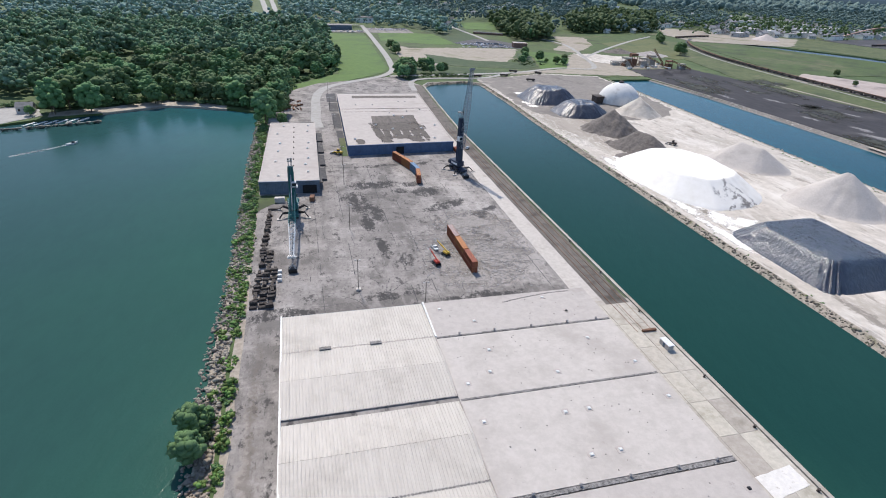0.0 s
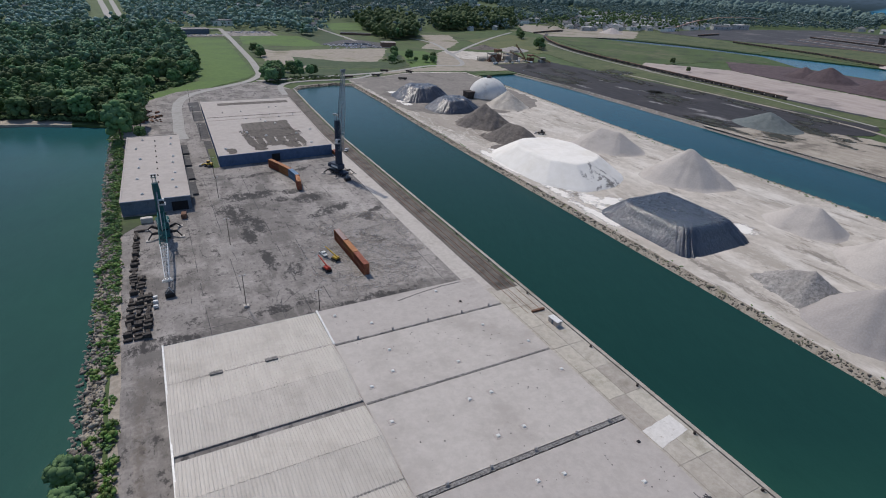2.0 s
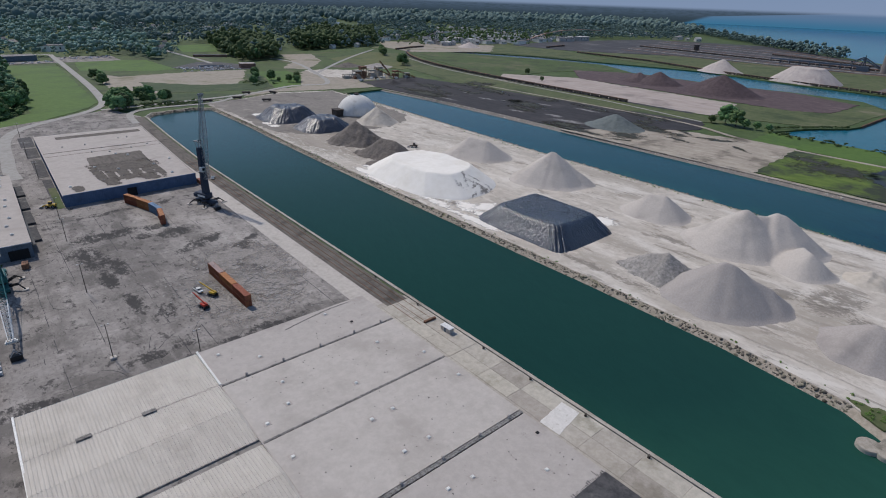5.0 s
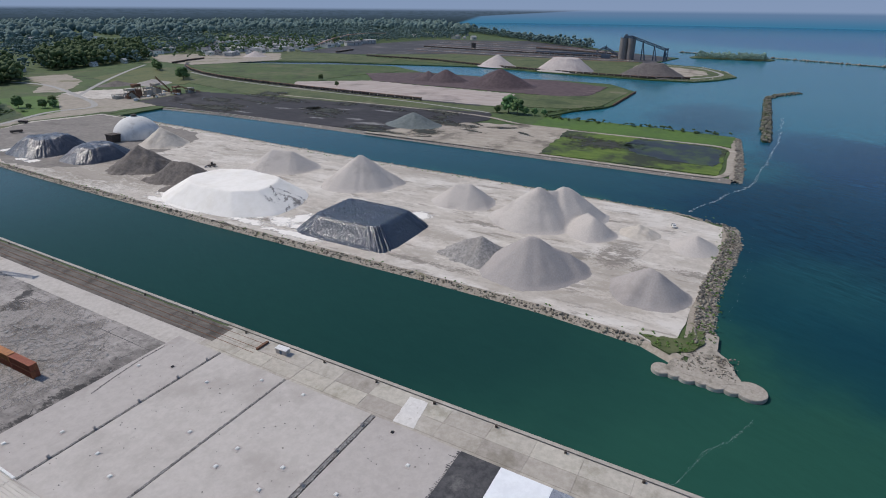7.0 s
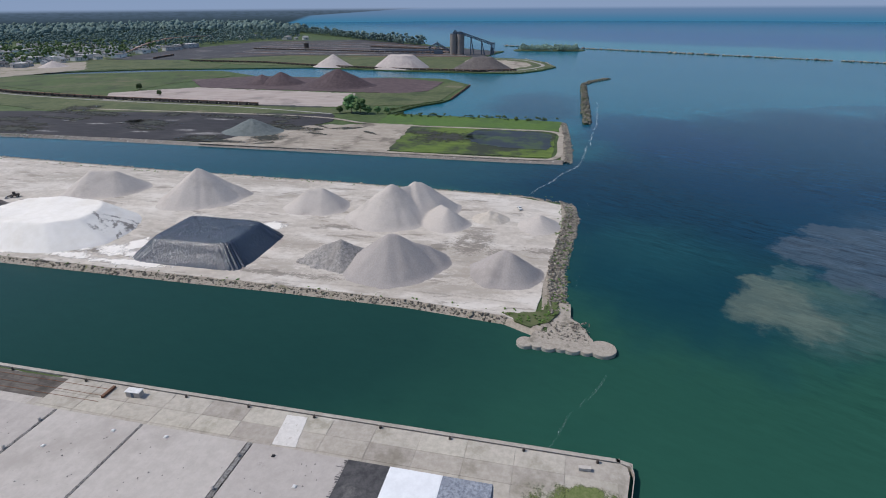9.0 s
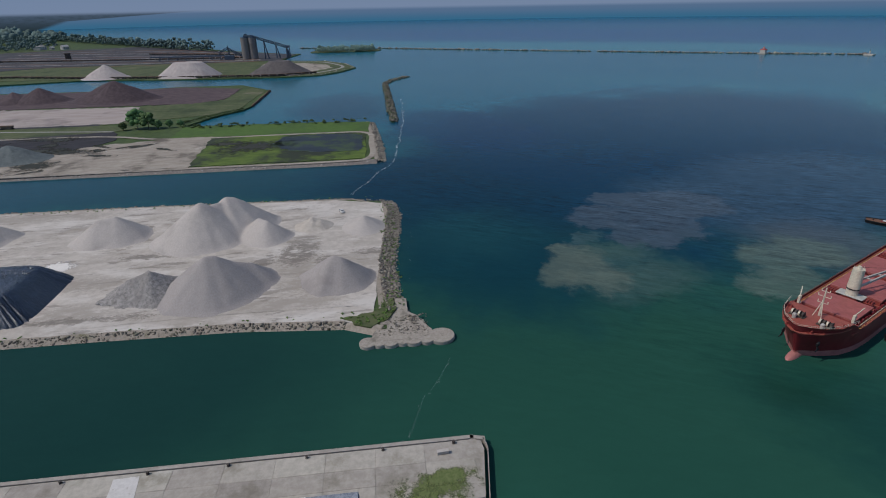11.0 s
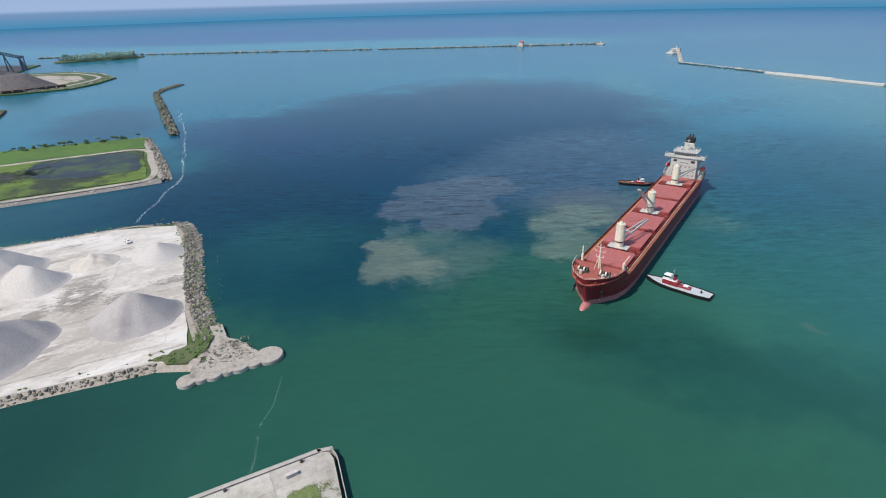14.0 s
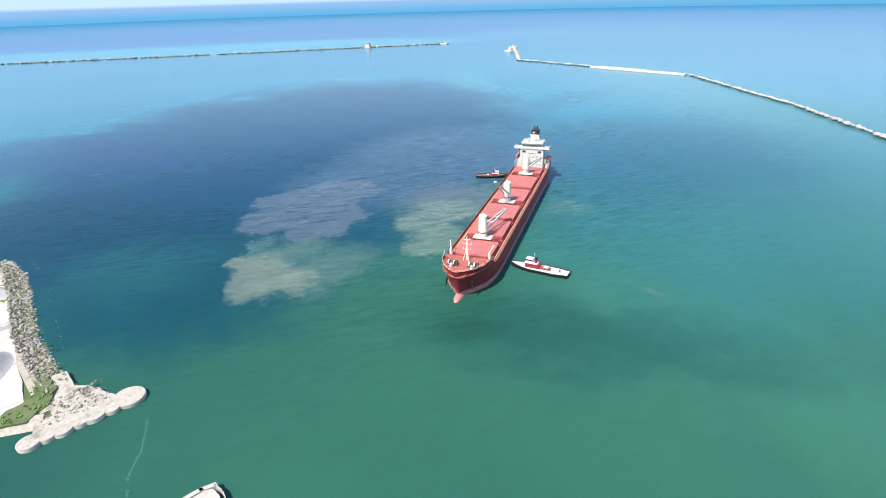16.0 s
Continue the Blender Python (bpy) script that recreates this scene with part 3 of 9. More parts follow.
DAMP, MUD, PALE = (0.36, 0.325, 0.28), (0.2, 0.18, 0.155), (0.66, 0.625, 0.575)
WET = [(248, 46, 34, 7, 5), (236, 38, 22, 6, 0), (250, 10, 9, 18, 0), (240, 140, 7, 24, 0), (214, 130, 7, 20, 0), (208, 45, 5, 24, 0), (228, 325, 14, 16, 0), (222, 430, 12, 28, 0), (270, 545, 50, 26, 0), (285, 600, 50, 26, 0), (338, 240, 7, 70, 0), (320, 340, 12, 42, 0), (214, 370, 4, 50, 0)]
STREAKS = [(262, 44, 9, 15, 80), (250, 62, 5, 10, 60), (245, 30, 11, 4, 10), (258, 8, 4, 9, 0), (222, 318, 9, 10, 0), (268, 120, 3, 14, 0), (212, 205, 2.5, 44, 0), (207, 125, 2.5, 28, 0)]
stained(M["sand"], [(mr.uniform(214, 335), mr.uniform(20, 600), mr.uniform(3, 9), mr.uniform(8, 34), mr.uniform(-15, 15), 0.6, 0.7, PALE) for _ in range(8)]
        + [(268, 590, 75, 62, 0, 0.35, 0.85, (0.24, 0.213, 0.18)), (228, 420, 34, 80, 0, 0.4, 0.8, (0.25, 0.222, 0.187)), (211, 250, 3, 60, 0, 0.5, 0.8, (0.2, 0.178, 0.15))]
        + [(*q, 0.35, 0.75, DAMP) for q in WET]
        + [(*q, 0.25, 0.8, MUD) for q in STREAKS],
        [(0.05, (1, 0.4, 1), 0.46, 0.62, 0.5, DAMP), (0.09, (1, 0.35, 1), 0.5, 0.62, 0.6, PALE), (0.16, (1, 0.25, 1), 0.57, 0.63, 0.6, MUD), (0.5, (1, 0.3, 1), 0.58, 0.7, 0.4, MUD)])
# crusted dark veins in the salt's flank, pale puddles on the coal ground
stained(M["salt"], [(mr.uniform(225, 249), mr.uniform(232, 252), mr.uniform(0.5, 1.1), mr.uniform(2.5, 5.5), mr.uniform(-70, 70), 0.4, 0.85, (0.2, 0.185, 0.17)) for _ in range(11)])
stained(M["black_ground"], [(x, y, rx, ry, turn, 0.4, 0.8, (0.3, 0.29, 0.285)) for x, y, rx, ry, turn in ((498, 494, 2.5, 12, 10), (508, 471, 2.2, 8, 0), (506, 540, 2.5, 10, -8), (470, 420, 3, 9, 0), (530, 430, 2.5, 10, 5), (486, 380, 4, 10, 0), (455, 520, 3, 14, 0), (545, 380, 3, 14, 0), (475, 350, 5, 16, 10))])

# ---------- building helpers ----------
RNG = random.Random(7)


def mesh_object(name, bm, material, parent=None):
    me = bpy.data.meshes.new(name)
    bm.to_mesh(me)
    bm.free()
    if material:
        me.materials.append(material)
    ob = new(name, me)
    if parent:
        ob.parent = parent
    return ob


def part(name, bm, material, parent, label=""):
    return tagged(mesh_object(name, bm, material, parent), label)


def raw(name, verts, faces, material, parent=None):
    """A mesh from arrays of points and triangles."""
    me = bpy.data.meshes.new(name)
    v = np.asarray(verts, dtype=np.float32)
    f = np.asarray(faces, dtype=np.int32)
    k = f.shape[1]
    me.vertices.add(len(v))
    me.vertices.foreach_set("co", v.ravel())
    me.loops.add(f.size)
    me.loops.foreach_set("vertex_index", f.ravel())
    me.polygons.add(len(f))
    me.polygons.foreach_set("loop_start", np.arange(0, f.size, k, dtype=np.int32))
    me.polygons.foreach_set("loop_total", np.full(len(f), k, dtype=np.int32))
    me.update(calc_edges=True)
    me.materials.append(material)
    ob = new(name, me)
    if parent:
        ob.parent = parent
    return ob


def thing(name, m, label, category, group="", kind=""):
    ob = new(name)
    ob.matrix_basis = m
    ob.empty_display_size = 0.5
    return tagged(ob, label, category, group, kind)


def box(bm, x0, y0, z0, x1, y1, z1, bevel=0.0, m=None):
    r = bmesh.ops.create_cube(bm, size=1.0)
    vs = r["verts"]
    for v in vs:
        v.co = Vector(((x0 + x1) / 2 + v.co.x * (x1 - x0), (y0 + y1) / 2 + v.co.y * (y1 - y0), (z0 + z1) / 2 + v.co.z * (z1 - z0)))
    if bevel:
        es = list({e for v in vs for e in v.link_edges})
        r = bmesh.ops.bevel(bm, geom=es, offset=bevel, segments=1, affect="EDGES")
        vs = list({v for f in r["faces"] for v in f.verts} | {v for v in vs if v.is_valid})
    if m is not None:
        bmesh.ops.transform(bm, matrix=m, verts=vs)
    return vs


def tube(bm, a, b, r0, r1=None, seg=8, cap=True):
    """A round bar from a to b."""
    a, b = Vector(a), Vector(b)
    d = b - a
    r = bmesh.ops.create_cone(bm, cap_ends=cap, segments=seg, radius1=r0, radius2=r0 if r1 is None else r1, depth=d.length)
    m = Matrix.Translation((a + b) / 2) @ d.to_track_quat("Z", "Y").to_matrix().to_4x4()
    bmesh.ops.transform(bm, matrix=m, verts=r["verts"])
    return r["verts"]


def ball(bm, c, r, sub=2, sq=(1, 1, 1)):
    q = bmesh.ops.create_icosphere(bm, subdivisions=sub, radius=r)
    bmesh.ops.transform(bm, matrix=Matrix.Translation(c) @ Matrix.Diagonal((*sq, 1)), verts=q["verts"])
    return q["verts"]


def prism(bm, pts, z0, z1):
    """A flat outline pulled up from z0 to z1."""
    lo = [bm.verts.new((x, y, z0)) for x, y in pts]
    hi = [bm.verts.new((x, y, z1)) for x, y in pts]
    k = len(pts)
    for i in range(k):
        bm.faces.new((lo[i], lo[(i + 1) % k], hi[(i + 1) % k], hi[i]))
    rim = [bm.edges.get((hi[i], hi[(i + 1) % k])) for i in range(k)]
    made = bmesh.ops.triangle_fill(bm, use_beauty=True, use_dissolve=False, edges=rim, normal=(0, 0, 1))
    for f in made["geom"]:
        if isinstance(f, bmesh.types.BMFace):
            f.normal_update()
            if f.normal.z < 0:
                f.normal_flip()


def ragged(pts, step=6.0, amount=2.0, seed=0):
    """An outline with its edges broken up."""
    out = []
    k = len(pts)
    for i in range(k):
        a, b = Vector(pts[i]), Vector(pts[(i + 1) % k])
        d = b - a
        cnt = max(1, int(d.length / step))
        nrm = Vector((-d.y, d.x)).normalized()
        for j in range(cnt):
            q = a + d * j / cnt
            w = noise.noise(Vector((q.x * 0.9 / step, q.y * 0.9 / step, seed * 7.3))) + 0.5 * noise.noise(Vector((q.x * 2.3 / step, q.y * 2.3 / step, seed)))
            q = q + nrm * w * amount
            out.append((q.x, q.y))
    return out


def patch(name, pts, z, material, label, category, amount=2.0, step=6.0, kind="structure", thick=0.6, seed=0):
    """A thin sheet of another surface laid on the ground."""
    bm = bmesh.new()
    prism(bm, ragged(pts, step, amount, seed) if amount else pts, z - thick, z)
    return tagged(mesh_object(name, bm, material), label, category, "", kind)


def ribbon(name, pts, width, z, material, label, category, thick=0.4):
    """A road or path along a line of points."""
    line = [Vector(q) for q in pts]
    smooth = []
    for i in range(len(line) - 1):
        p0, p1, p2, p3 = line[max(i - 1, 0)], line[i], line[i + 1], line[min(i + 2, len(line) - 1)]
        for j in range(8):
            t = j / 8
            smooth.append(0.5 * (2 * p1 + (p2 - p0) * t + (2 * p0 - 5 * p1 + 4 * p2 - p3) * t * t + (3 * p1 - p0 - 3 * p2 + p3) * t ** 3))
    smooth.append(line[-1])
    left, right = [], []
    for i, q in enumerate(smooth):
        d = (smooth[min(i + 1, len(smooth) - 1)] - smooth[max(i - 1, 0)]).normalized()
        nrm = Vector((-d.y, d.x)) * width / 2
        left.append(q + nrm)
        right.append(q - nrm)
    bm = bmesh.new()
    rows = [[bm.verts.new((q.x, q.y, zz)) for q in side] for side, zz in ((left, z), (right, z), (right, z - thick), (left, z - thick))]
    for i in range(len(smooth) - 1):
        for a in range(3):
            bm.faces.new((rows[a][i], rows[a][i + 1], rows[a + 1][i + 1], rows[a + 1][i]))
    bmesh.ops.recalc_face_normals(bm, faces=bm.faces)
    return tagged(mesh_object(name, bm, material), label, category, "", "structure")


def slope(name, line, width, top, low, material, label, inward=1):
    """A sloping bank along a line, from its top edge down into the water."""
    bm = bmesh.new()
    rows = []
    for i, q in enumerate(line):
        a, b = Vector(line[max(i - 1, 0)]), Vector(line[min(i + 1, len(line) - 1)])
        d = (b - a).normalized()
        nrm = Vector((-d.y, d.x)) * inward
        q = Vector(q)
        rows.append([bm.verts.new((*(q - nrm * 1.5), top)), bm.verts.new((*(q + nrm * 0.4), top)), bm.verts.new((*(q + nrm * width), low))])
    for r, t in zip(rows, rows[1:]):
        for k in range(2):
            f = bm.faces.new((r[k], t[k], t[k + 1], r[k + 1]))
            f.normal_update()
            if f.normal.z < 0:
                f.normal_flip()
    return tagged(mesh_object(name, bm, material), label, "bank", "", "structure")


def stain_material(name, c1, c2, scale=0.6, lo=0.15, hi=0.55, fine=2.0):
    """A stain that frays out towards the edge of its patch."""
    m = mat(name, c1, c2, scale)
    n, l = m.node_tree.nodes, m.node_tree.links
    uv = n.new("ShaderNodeTexCoord").outputs["UV"]
    sub = n.new("ShaderNodeVectorMath")
    sub.operation = "SUBTRACT"
    sub.inputs[1].default_value = (0.5, 0.5, 0)
    l.new(uv, sub.inputs[0])
    ln = n.new("ShaderNodeVectorMath")
    ln.operation = "LENGTH"
    l.new(sub.outputs[0], ln.inputs[0])
    pos = n.new("ShaderNodeNewGeometry").outputs["Position"]
    big = noise_tex(n, l, pos, 0.16, 6.0, 0.68)
    grain = noise_tex(n, l, pos, fine, 4.0, 0.7)
    edge = math_node(n, l, "SUBTRACT", 1.0, math_node(n, l, "MULTIPLY", ln.outputs["Value"], 2.0))
    total = math_node(n, l, "ADD", math_node(n, l, "MULTIPLY", edge, 0.9), math_node(n, l, "MULTIPLY", math_node(n, l, "SUBTRACT", big, 0.5), 2.2))
    total = math_node(n, l, "ADD", total, math_node(n, l, "MULTIPLY", math_node(n, l, "SUBTRACT", grain, 0.5), 0.9))
    l.new(ramp(n, l, total, lo, hi), n["Principled BSDF"].inputs["Alpha"])
    return m


def stain_field(name, spots, z, material, label):
    """Flat stains (x, y, rx, ry, turn), a few millimetres over one another."""
    bm = bmesh.new()
    layer = bm.loops.layers.uv.new("UVMap")
    for i, (x, y, rx, ry, turn) in enumerate(spots):
        m = pose(x, y, z + 0.004 * (i % 12), 0, 0, turn)
        vs = [bm.verts.new(m @ Vector((a * rx, b * ry, 0))) for a, b in ((-1, -1), (1, -1), (1, 1), (-1, 1))]
        f = bm.faces.new(vs)
        for lp, uv in zip(f.loops, ((0, 0), (1, 0), (1, 1), (0, 1))):
            lp[layer].uv = uv
    return tagged(mesh_object(name, bm, material), label, "stain", "", "stuff")


# ---------- water, land and distance ----------
bm = bmesh.new()
bmesh.ops.create_circle(bm, cap_ends=True, segments=96, radius=4780)
tagged(mesh_object("water", bm, M["water"]), "green and blue lake water with small ripples", "water", "", "structure")

GL = 2.0  # height of the quays over the lake
LEFT_BAY = [(-4600, 480), (-900, 470), (-420, 440), (-209, 453), (-185, 470), (-151, 484), (-107, 513), (-86, 508), (-30, 478)]
MAIN_PIER = [(-27, 455), (-27, 361), (-26, 270), (-26, 211), (-27, 178), (-28, 150), (-27.5, 120), (-28, 60), (-27, -6), (60, -12), (100, -19), (117, -21.5), (120, -19), (121, 410), (125, 500), (130, 588), (140, 604), (180, 612)]
PIER_1 = [(199, 600), (199.5, 514), (197, 440), (196, 377), (195.5, 300), (195.5, 174), (196, 120), (195, 60), (190.5, 18), (183, 2), (214, 2.5), (246, 4.5), (283, 0), (318, -2), (335, 0), (344, 30), (349, 156), (351, 300), (362, 500), (368, 618)]
PIER_2 = [(427, 622), (436, 530), (439, 416), (439, 273), (438, 150), (438, 46), (440, 3), (476, 3), (602, 10), (611, 66), (615, 170), (618, 204)]
PIER_3 = [(674, 186), (709, 163), (733, 158), (882, 160), (913, 184), (950, 212), (953, 303), (932, 398), (936, 565), (1000, 672), (980, 760), (945, 830), (850, 1049), (880, 1060), (1000, 850), (1040, 690)]
PIER_4 = [(1092, 515), (1058, 335), (1047, 168), (1059, 97), (1110, 62), (1180, 36), (1270, 60), (1345, 110), (1385, 215), (1478, 205), (1574, 189), (1590, 230), (1760, 420), (2052, 640), (2436, 1027), (2823, 1375), (3570, 1999), (4100, 2200), (4200, 2400)]
REST = [(3700, 2900), (2500, 3950), (0, 4700), (-2500, 3950), (-4000, 2300)]
bm = bmesh.new()
prism(bm, LEFT_BAY + MAIN_PIER + PIER_1 + PIER_2 + PIER_3 + PIER_4 + REST, -3.0, GL - 0.4)
tagged(mesh_object("ground", bm, M["ground"]), "green wooded land with piers running out into the lake", "ground", "", "structure")


def backdrop():
    """Far land and lake under a hazy horizon, all round: a glowing ring with the haze painted in."""
    m = bpy.data.materials.new("glowing_far_distance")
    m.use_nodes = True
    n, l = m.node_tree.nodes, m.node_tree.links
    n.remove(n["Principled BSDF"])
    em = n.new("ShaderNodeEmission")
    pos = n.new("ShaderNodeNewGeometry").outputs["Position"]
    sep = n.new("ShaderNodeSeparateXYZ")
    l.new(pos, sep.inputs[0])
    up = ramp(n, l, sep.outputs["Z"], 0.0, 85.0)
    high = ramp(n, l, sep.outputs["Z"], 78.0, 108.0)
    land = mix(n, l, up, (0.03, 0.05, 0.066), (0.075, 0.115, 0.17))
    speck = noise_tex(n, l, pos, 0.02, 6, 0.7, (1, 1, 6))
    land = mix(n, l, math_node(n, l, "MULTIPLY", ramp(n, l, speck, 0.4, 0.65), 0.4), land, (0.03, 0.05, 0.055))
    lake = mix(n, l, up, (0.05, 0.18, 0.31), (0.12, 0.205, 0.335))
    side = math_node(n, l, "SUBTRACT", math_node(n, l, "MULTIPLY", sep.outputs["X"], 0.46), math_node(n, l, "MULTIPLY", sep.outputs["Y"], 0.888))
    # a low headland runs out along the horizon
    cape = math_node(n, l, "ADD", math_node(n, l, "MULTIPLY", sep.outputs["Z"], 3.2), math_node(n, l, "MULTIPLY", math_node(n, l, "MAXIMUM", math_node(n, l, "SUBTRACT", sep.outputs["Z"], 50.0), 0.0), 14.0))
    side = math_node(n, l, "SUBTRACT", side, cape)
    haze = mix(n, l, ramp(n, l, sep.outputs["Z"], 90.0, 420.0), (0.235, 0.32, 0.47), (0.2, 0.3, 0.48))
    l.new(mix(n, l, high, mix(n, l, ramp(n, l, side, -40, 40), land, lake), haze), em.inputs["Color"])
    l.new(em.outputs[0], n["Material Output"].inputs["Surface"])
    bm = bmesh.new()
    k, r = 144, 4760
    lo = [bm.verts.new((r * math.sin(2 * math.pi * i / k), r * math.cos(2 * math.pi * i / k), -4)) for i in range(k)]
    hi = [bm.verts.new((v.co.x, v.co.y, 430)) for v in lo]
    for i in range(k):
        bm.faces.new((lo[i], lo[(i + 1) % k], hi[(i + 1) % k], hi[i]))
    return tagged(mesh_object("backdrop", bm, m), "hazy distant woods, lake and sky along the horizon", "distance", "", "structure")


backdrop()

# surfaces of the main pier
patch("pavement", [(-25, 480), (-24.4, 300), (-23.6, 160), (-24.6, 60), (-26, -5), (60, -10), (104, -20), (119, -22), (119, 410), (123, 500), (127, 588), (110, 640), (20, 600), (-10, 560)], GL, M["asphalt"],
      "worn grey asphalt of the dock yard with patches", "pavement", 0.6, 5)
patch("quay_apron", [(99.5, -20.5), (116, -23.2), (119, -22.8), (119.9, -21), (119.9, 160), (99.5, 160)], GL + 0.05, M["concrete"], "weathered concrete quay apron", "pavement", 0)
patch("quay_apron_strip", [(100, 160), (109, 160), (109, 420), (101, 420)], GL + 0.05, M["concrete_light"], "pale concrete strip along the quay", "pavement", 0.2)
patch("track_bed", [(109.2, 120), (119, 120), (119, 410), (123, 500), (128, 588), (118, 588), (109.2, 420)], GL + 0.06, M["track"], "brown rail bed along the quay edge", "track", 0.3)
bm = bmesh.new()
for x0, y0, x1, y1 in ((99, -21.6, 116, -24.4), (116, -24.4, 119.6, -23.6), (119.2, -24.2, 120.2, -20), (120.2, -21, 120.2, 410), (120.2, 410, 124.2, 500), (124.2, 500, 129.2, 588), (129.2, 588, 139, 604)):
    prism(bm, [(x0, y0), (x0 + 1.3, y0), (x1 + 1.3, y1), (x1, y1)], -3, GL + 0.25)
tagged(mesh_object("quay_wall", bm, M["concrete"]), "stained concrete quay wall above the water", "wall", "", "structure")

# surfaces of the first stockpile pier
patch("yard_sand", [(199.5, 620), (200, 514), (197.5, 440), (196.5, 377), (196, 300), (196, 174), (196.5, 120), (195.5, 60), (191, 20), (186, 8), (240, 4), (300, 0), (331, 1), (342, 30), (347.5, 156), (349.5, 300), (360, 500), (364, 640), (300, 660)], GL, M["sand"],
      "pale trampled sand of the stockpile yard", "sand", 0.8)
patch("yard_dirt", [(203, 628), (204, 520), (202, 470), (222, 440), (262, 425), (300, 428), (332, 440), (352, 470), (358, 560), (362, 636), (300, 652)], GL + 0.03, M["sand_brown"], "damp brown dirt round the sheeted heaps", "sand", 5, 5, seed=21)
patch("works_gravel", [(428, 842), (470, 832), (500, 806), (486, 775), (462, 742), (436, 735), (420, 770)], GL + 0.08, M["sand"], "pale gravel spread beside the works", "ground", 5, 5, seed=22)
# second pier
patch("coal_ground", [(432, 640), (440, 530), (443, 303), (462, 300), (560, 250), (600, 268), (590, 330), (560, 560), (540, 700), (440, 690)], GL, M["black_ground"], "black coal dust on bare ground", "ground", 4)
patch("pier_sand", [(440, 322), (442, 150), (556, 160), (556, 190), (535, 262), (490, 300)], GL + 0.05, M["silt_ground"], "pale sand on the second pier", "sand", 4, seed=2)
patch("marsh", [(444, 156), (446, 12), (535, 12), (548, 22), (550, 165)], GL + 0.04, M["marsh"], "bright green marsh with dark wet ground", "grass", 3)
patch("green_strip", [(556, 200), (552, 10), (600, 8), (608, 66), (612, 204)], GL + 0.03, M["grass_bright"], "green grass strip along the pier", "grass", 2)
ribbon("dirt_road", [(438, 330), (439, 150), (439, 40), (447, 9), (500, 7), (545, 12), (551, 60), (553, 200), (580, 300), (575, 600)], 5, GL + 0.1, M["silt_ground"], "pale dirt road round the marsh", "road")
# third pier
patch("pink_ground", [(640, 620), (646, 280), (758, 300), (774, 567), (700, 660)], GL + 0.03, M["pink_ground"], "pale pink gravel ground", "ground", 5)
patch("ore_ground", [(775, 560), (770, 240), (800, 205), (905, 205), (945, 303), (925, 398), (928, 560), (860, 640)], GL + 0.05, M["red_ground"], "dark red iron ore ground", "ground", 5)
patch("pier_grass", [(640, 300), (680, 195), (715, 168), (875, 164), (910, 190), (880, 200), (790, 205), (760, 300)], GL, M["dry_grass"], "green and brown grass at the pier's end", "grass", 4)
patch("mid_grass", [(660, 640), (800, 640), (930, 600), (970, 740), (860, 1000), (760, 1000)], GL, M["grass"], "green grass beside the railway", "grass", 6)
patch("track_grass", [(560, 300), (620, 250), (640, 300), (655, 640), (700, 900), (760, 1010), (700, 1040), (600, 800), (560, 640)], GL - 0.02, M["dry_grass"], "dry grass along the railway bank", "grass", 5)
# fourth pier and rail yard
patch("far_pier_grass", [(1060, 200), (1066, 100), (1180, 42), (1270, 66), (1340, 115), (1370, 300), (1360, 700), (1200, 900), (1120, 700), (1100, 520)], GL, M["dry_grass"], "grass on the far pier", "grass", 5)
patch("bare_end", [(1104, 190), (1112, 128), (1180, 84), (1250, 98), (1300, 150), (1305, 240), (1200, 230)], GL + 0.05, M["silt_ground"], "bare brown ground on the far pier's end", "ground", 6, seed=23)
ribbon("loop_track", [(1084, 190), (1088, 118), (1180, 64), (1262, 84), (1322, 128), (1344, 230)], 7, GL + 0.1, M["road"], "pale track looping round the far pier's end", "road")
patch("rail_yard", [(1385, 220), (1560, 200), (1720, 420), (1900, 600), (2050, 780), (1900, 1100), (1500, 1150), (1180, 1100), (1200, 920), (1372, 700)], GL, M["rail_yard"], "dark railway yard with many tracks", "rail yard", 6)
patch("shore_flats", [(900, 1090), (1000, 880), (1050, 720), (1120, 740), (1190, 930), (1170, 1100), (1330, 1180), (1300, 1300), (1000, 1330), (760, 1150)], GL, M["dry_grass"], "rough grass by the river", "ground", 8)
# fields
patch("lawn", [(44, 1069), (122, 1046), (109, 690), (95, 660), (35, 598), (-7, 553), (-4, 594), (47, 660)], GL - 0.1, M["grass_bright"], "bright green mown field beside the woods", "grass", 3)
patch("north_fields", [(125, 1110), (125, 640), (200, 625), (420, 640), (520, 700), (560, 900), (640, 1100), (300, 1200)], GL - 0.1, M["grass"], "green fields behind the harbour", "grass", 4)
patch("bare_field", [(150, 925), (172, 880), (270, 893), (348, 884), (332, 840), (283, 744), (240, 728), (142, 715), (140, 816)], GL + 0.02, M["field_tan"], "bare tan field", "ground", 5)
patch("mown_field", [(155, 1110), (138, 963), (236, 924), (262, 934), (256, 1073)], GL, M["grass_bright"], "bright mown field behind the bare ground", "grass", 3, seed=5)
patch("rough_field", [(225, 1247), (360, 1262), (322, 1015), (262, 950), (256, 1073)], GL + 0.04, M["grass_dark"], "dark rough pasture", "grass", 4, seed=6)
patch("mown_field", [(379, 1330), (472, 1352), (414, 1175), (347, 1184)], GL, M["grass_bright"], "bright mown field among the trees", "grass", 3, seed=7)
patch("reed_bed", [(139, 690), (194, 708), (262, 668), (250, 648), (160, 645), (126, 612), (118, 640)], GL + 0.03, M["grass_dark"], "dark green reeds beside the road", "grass", 3, seed=8)
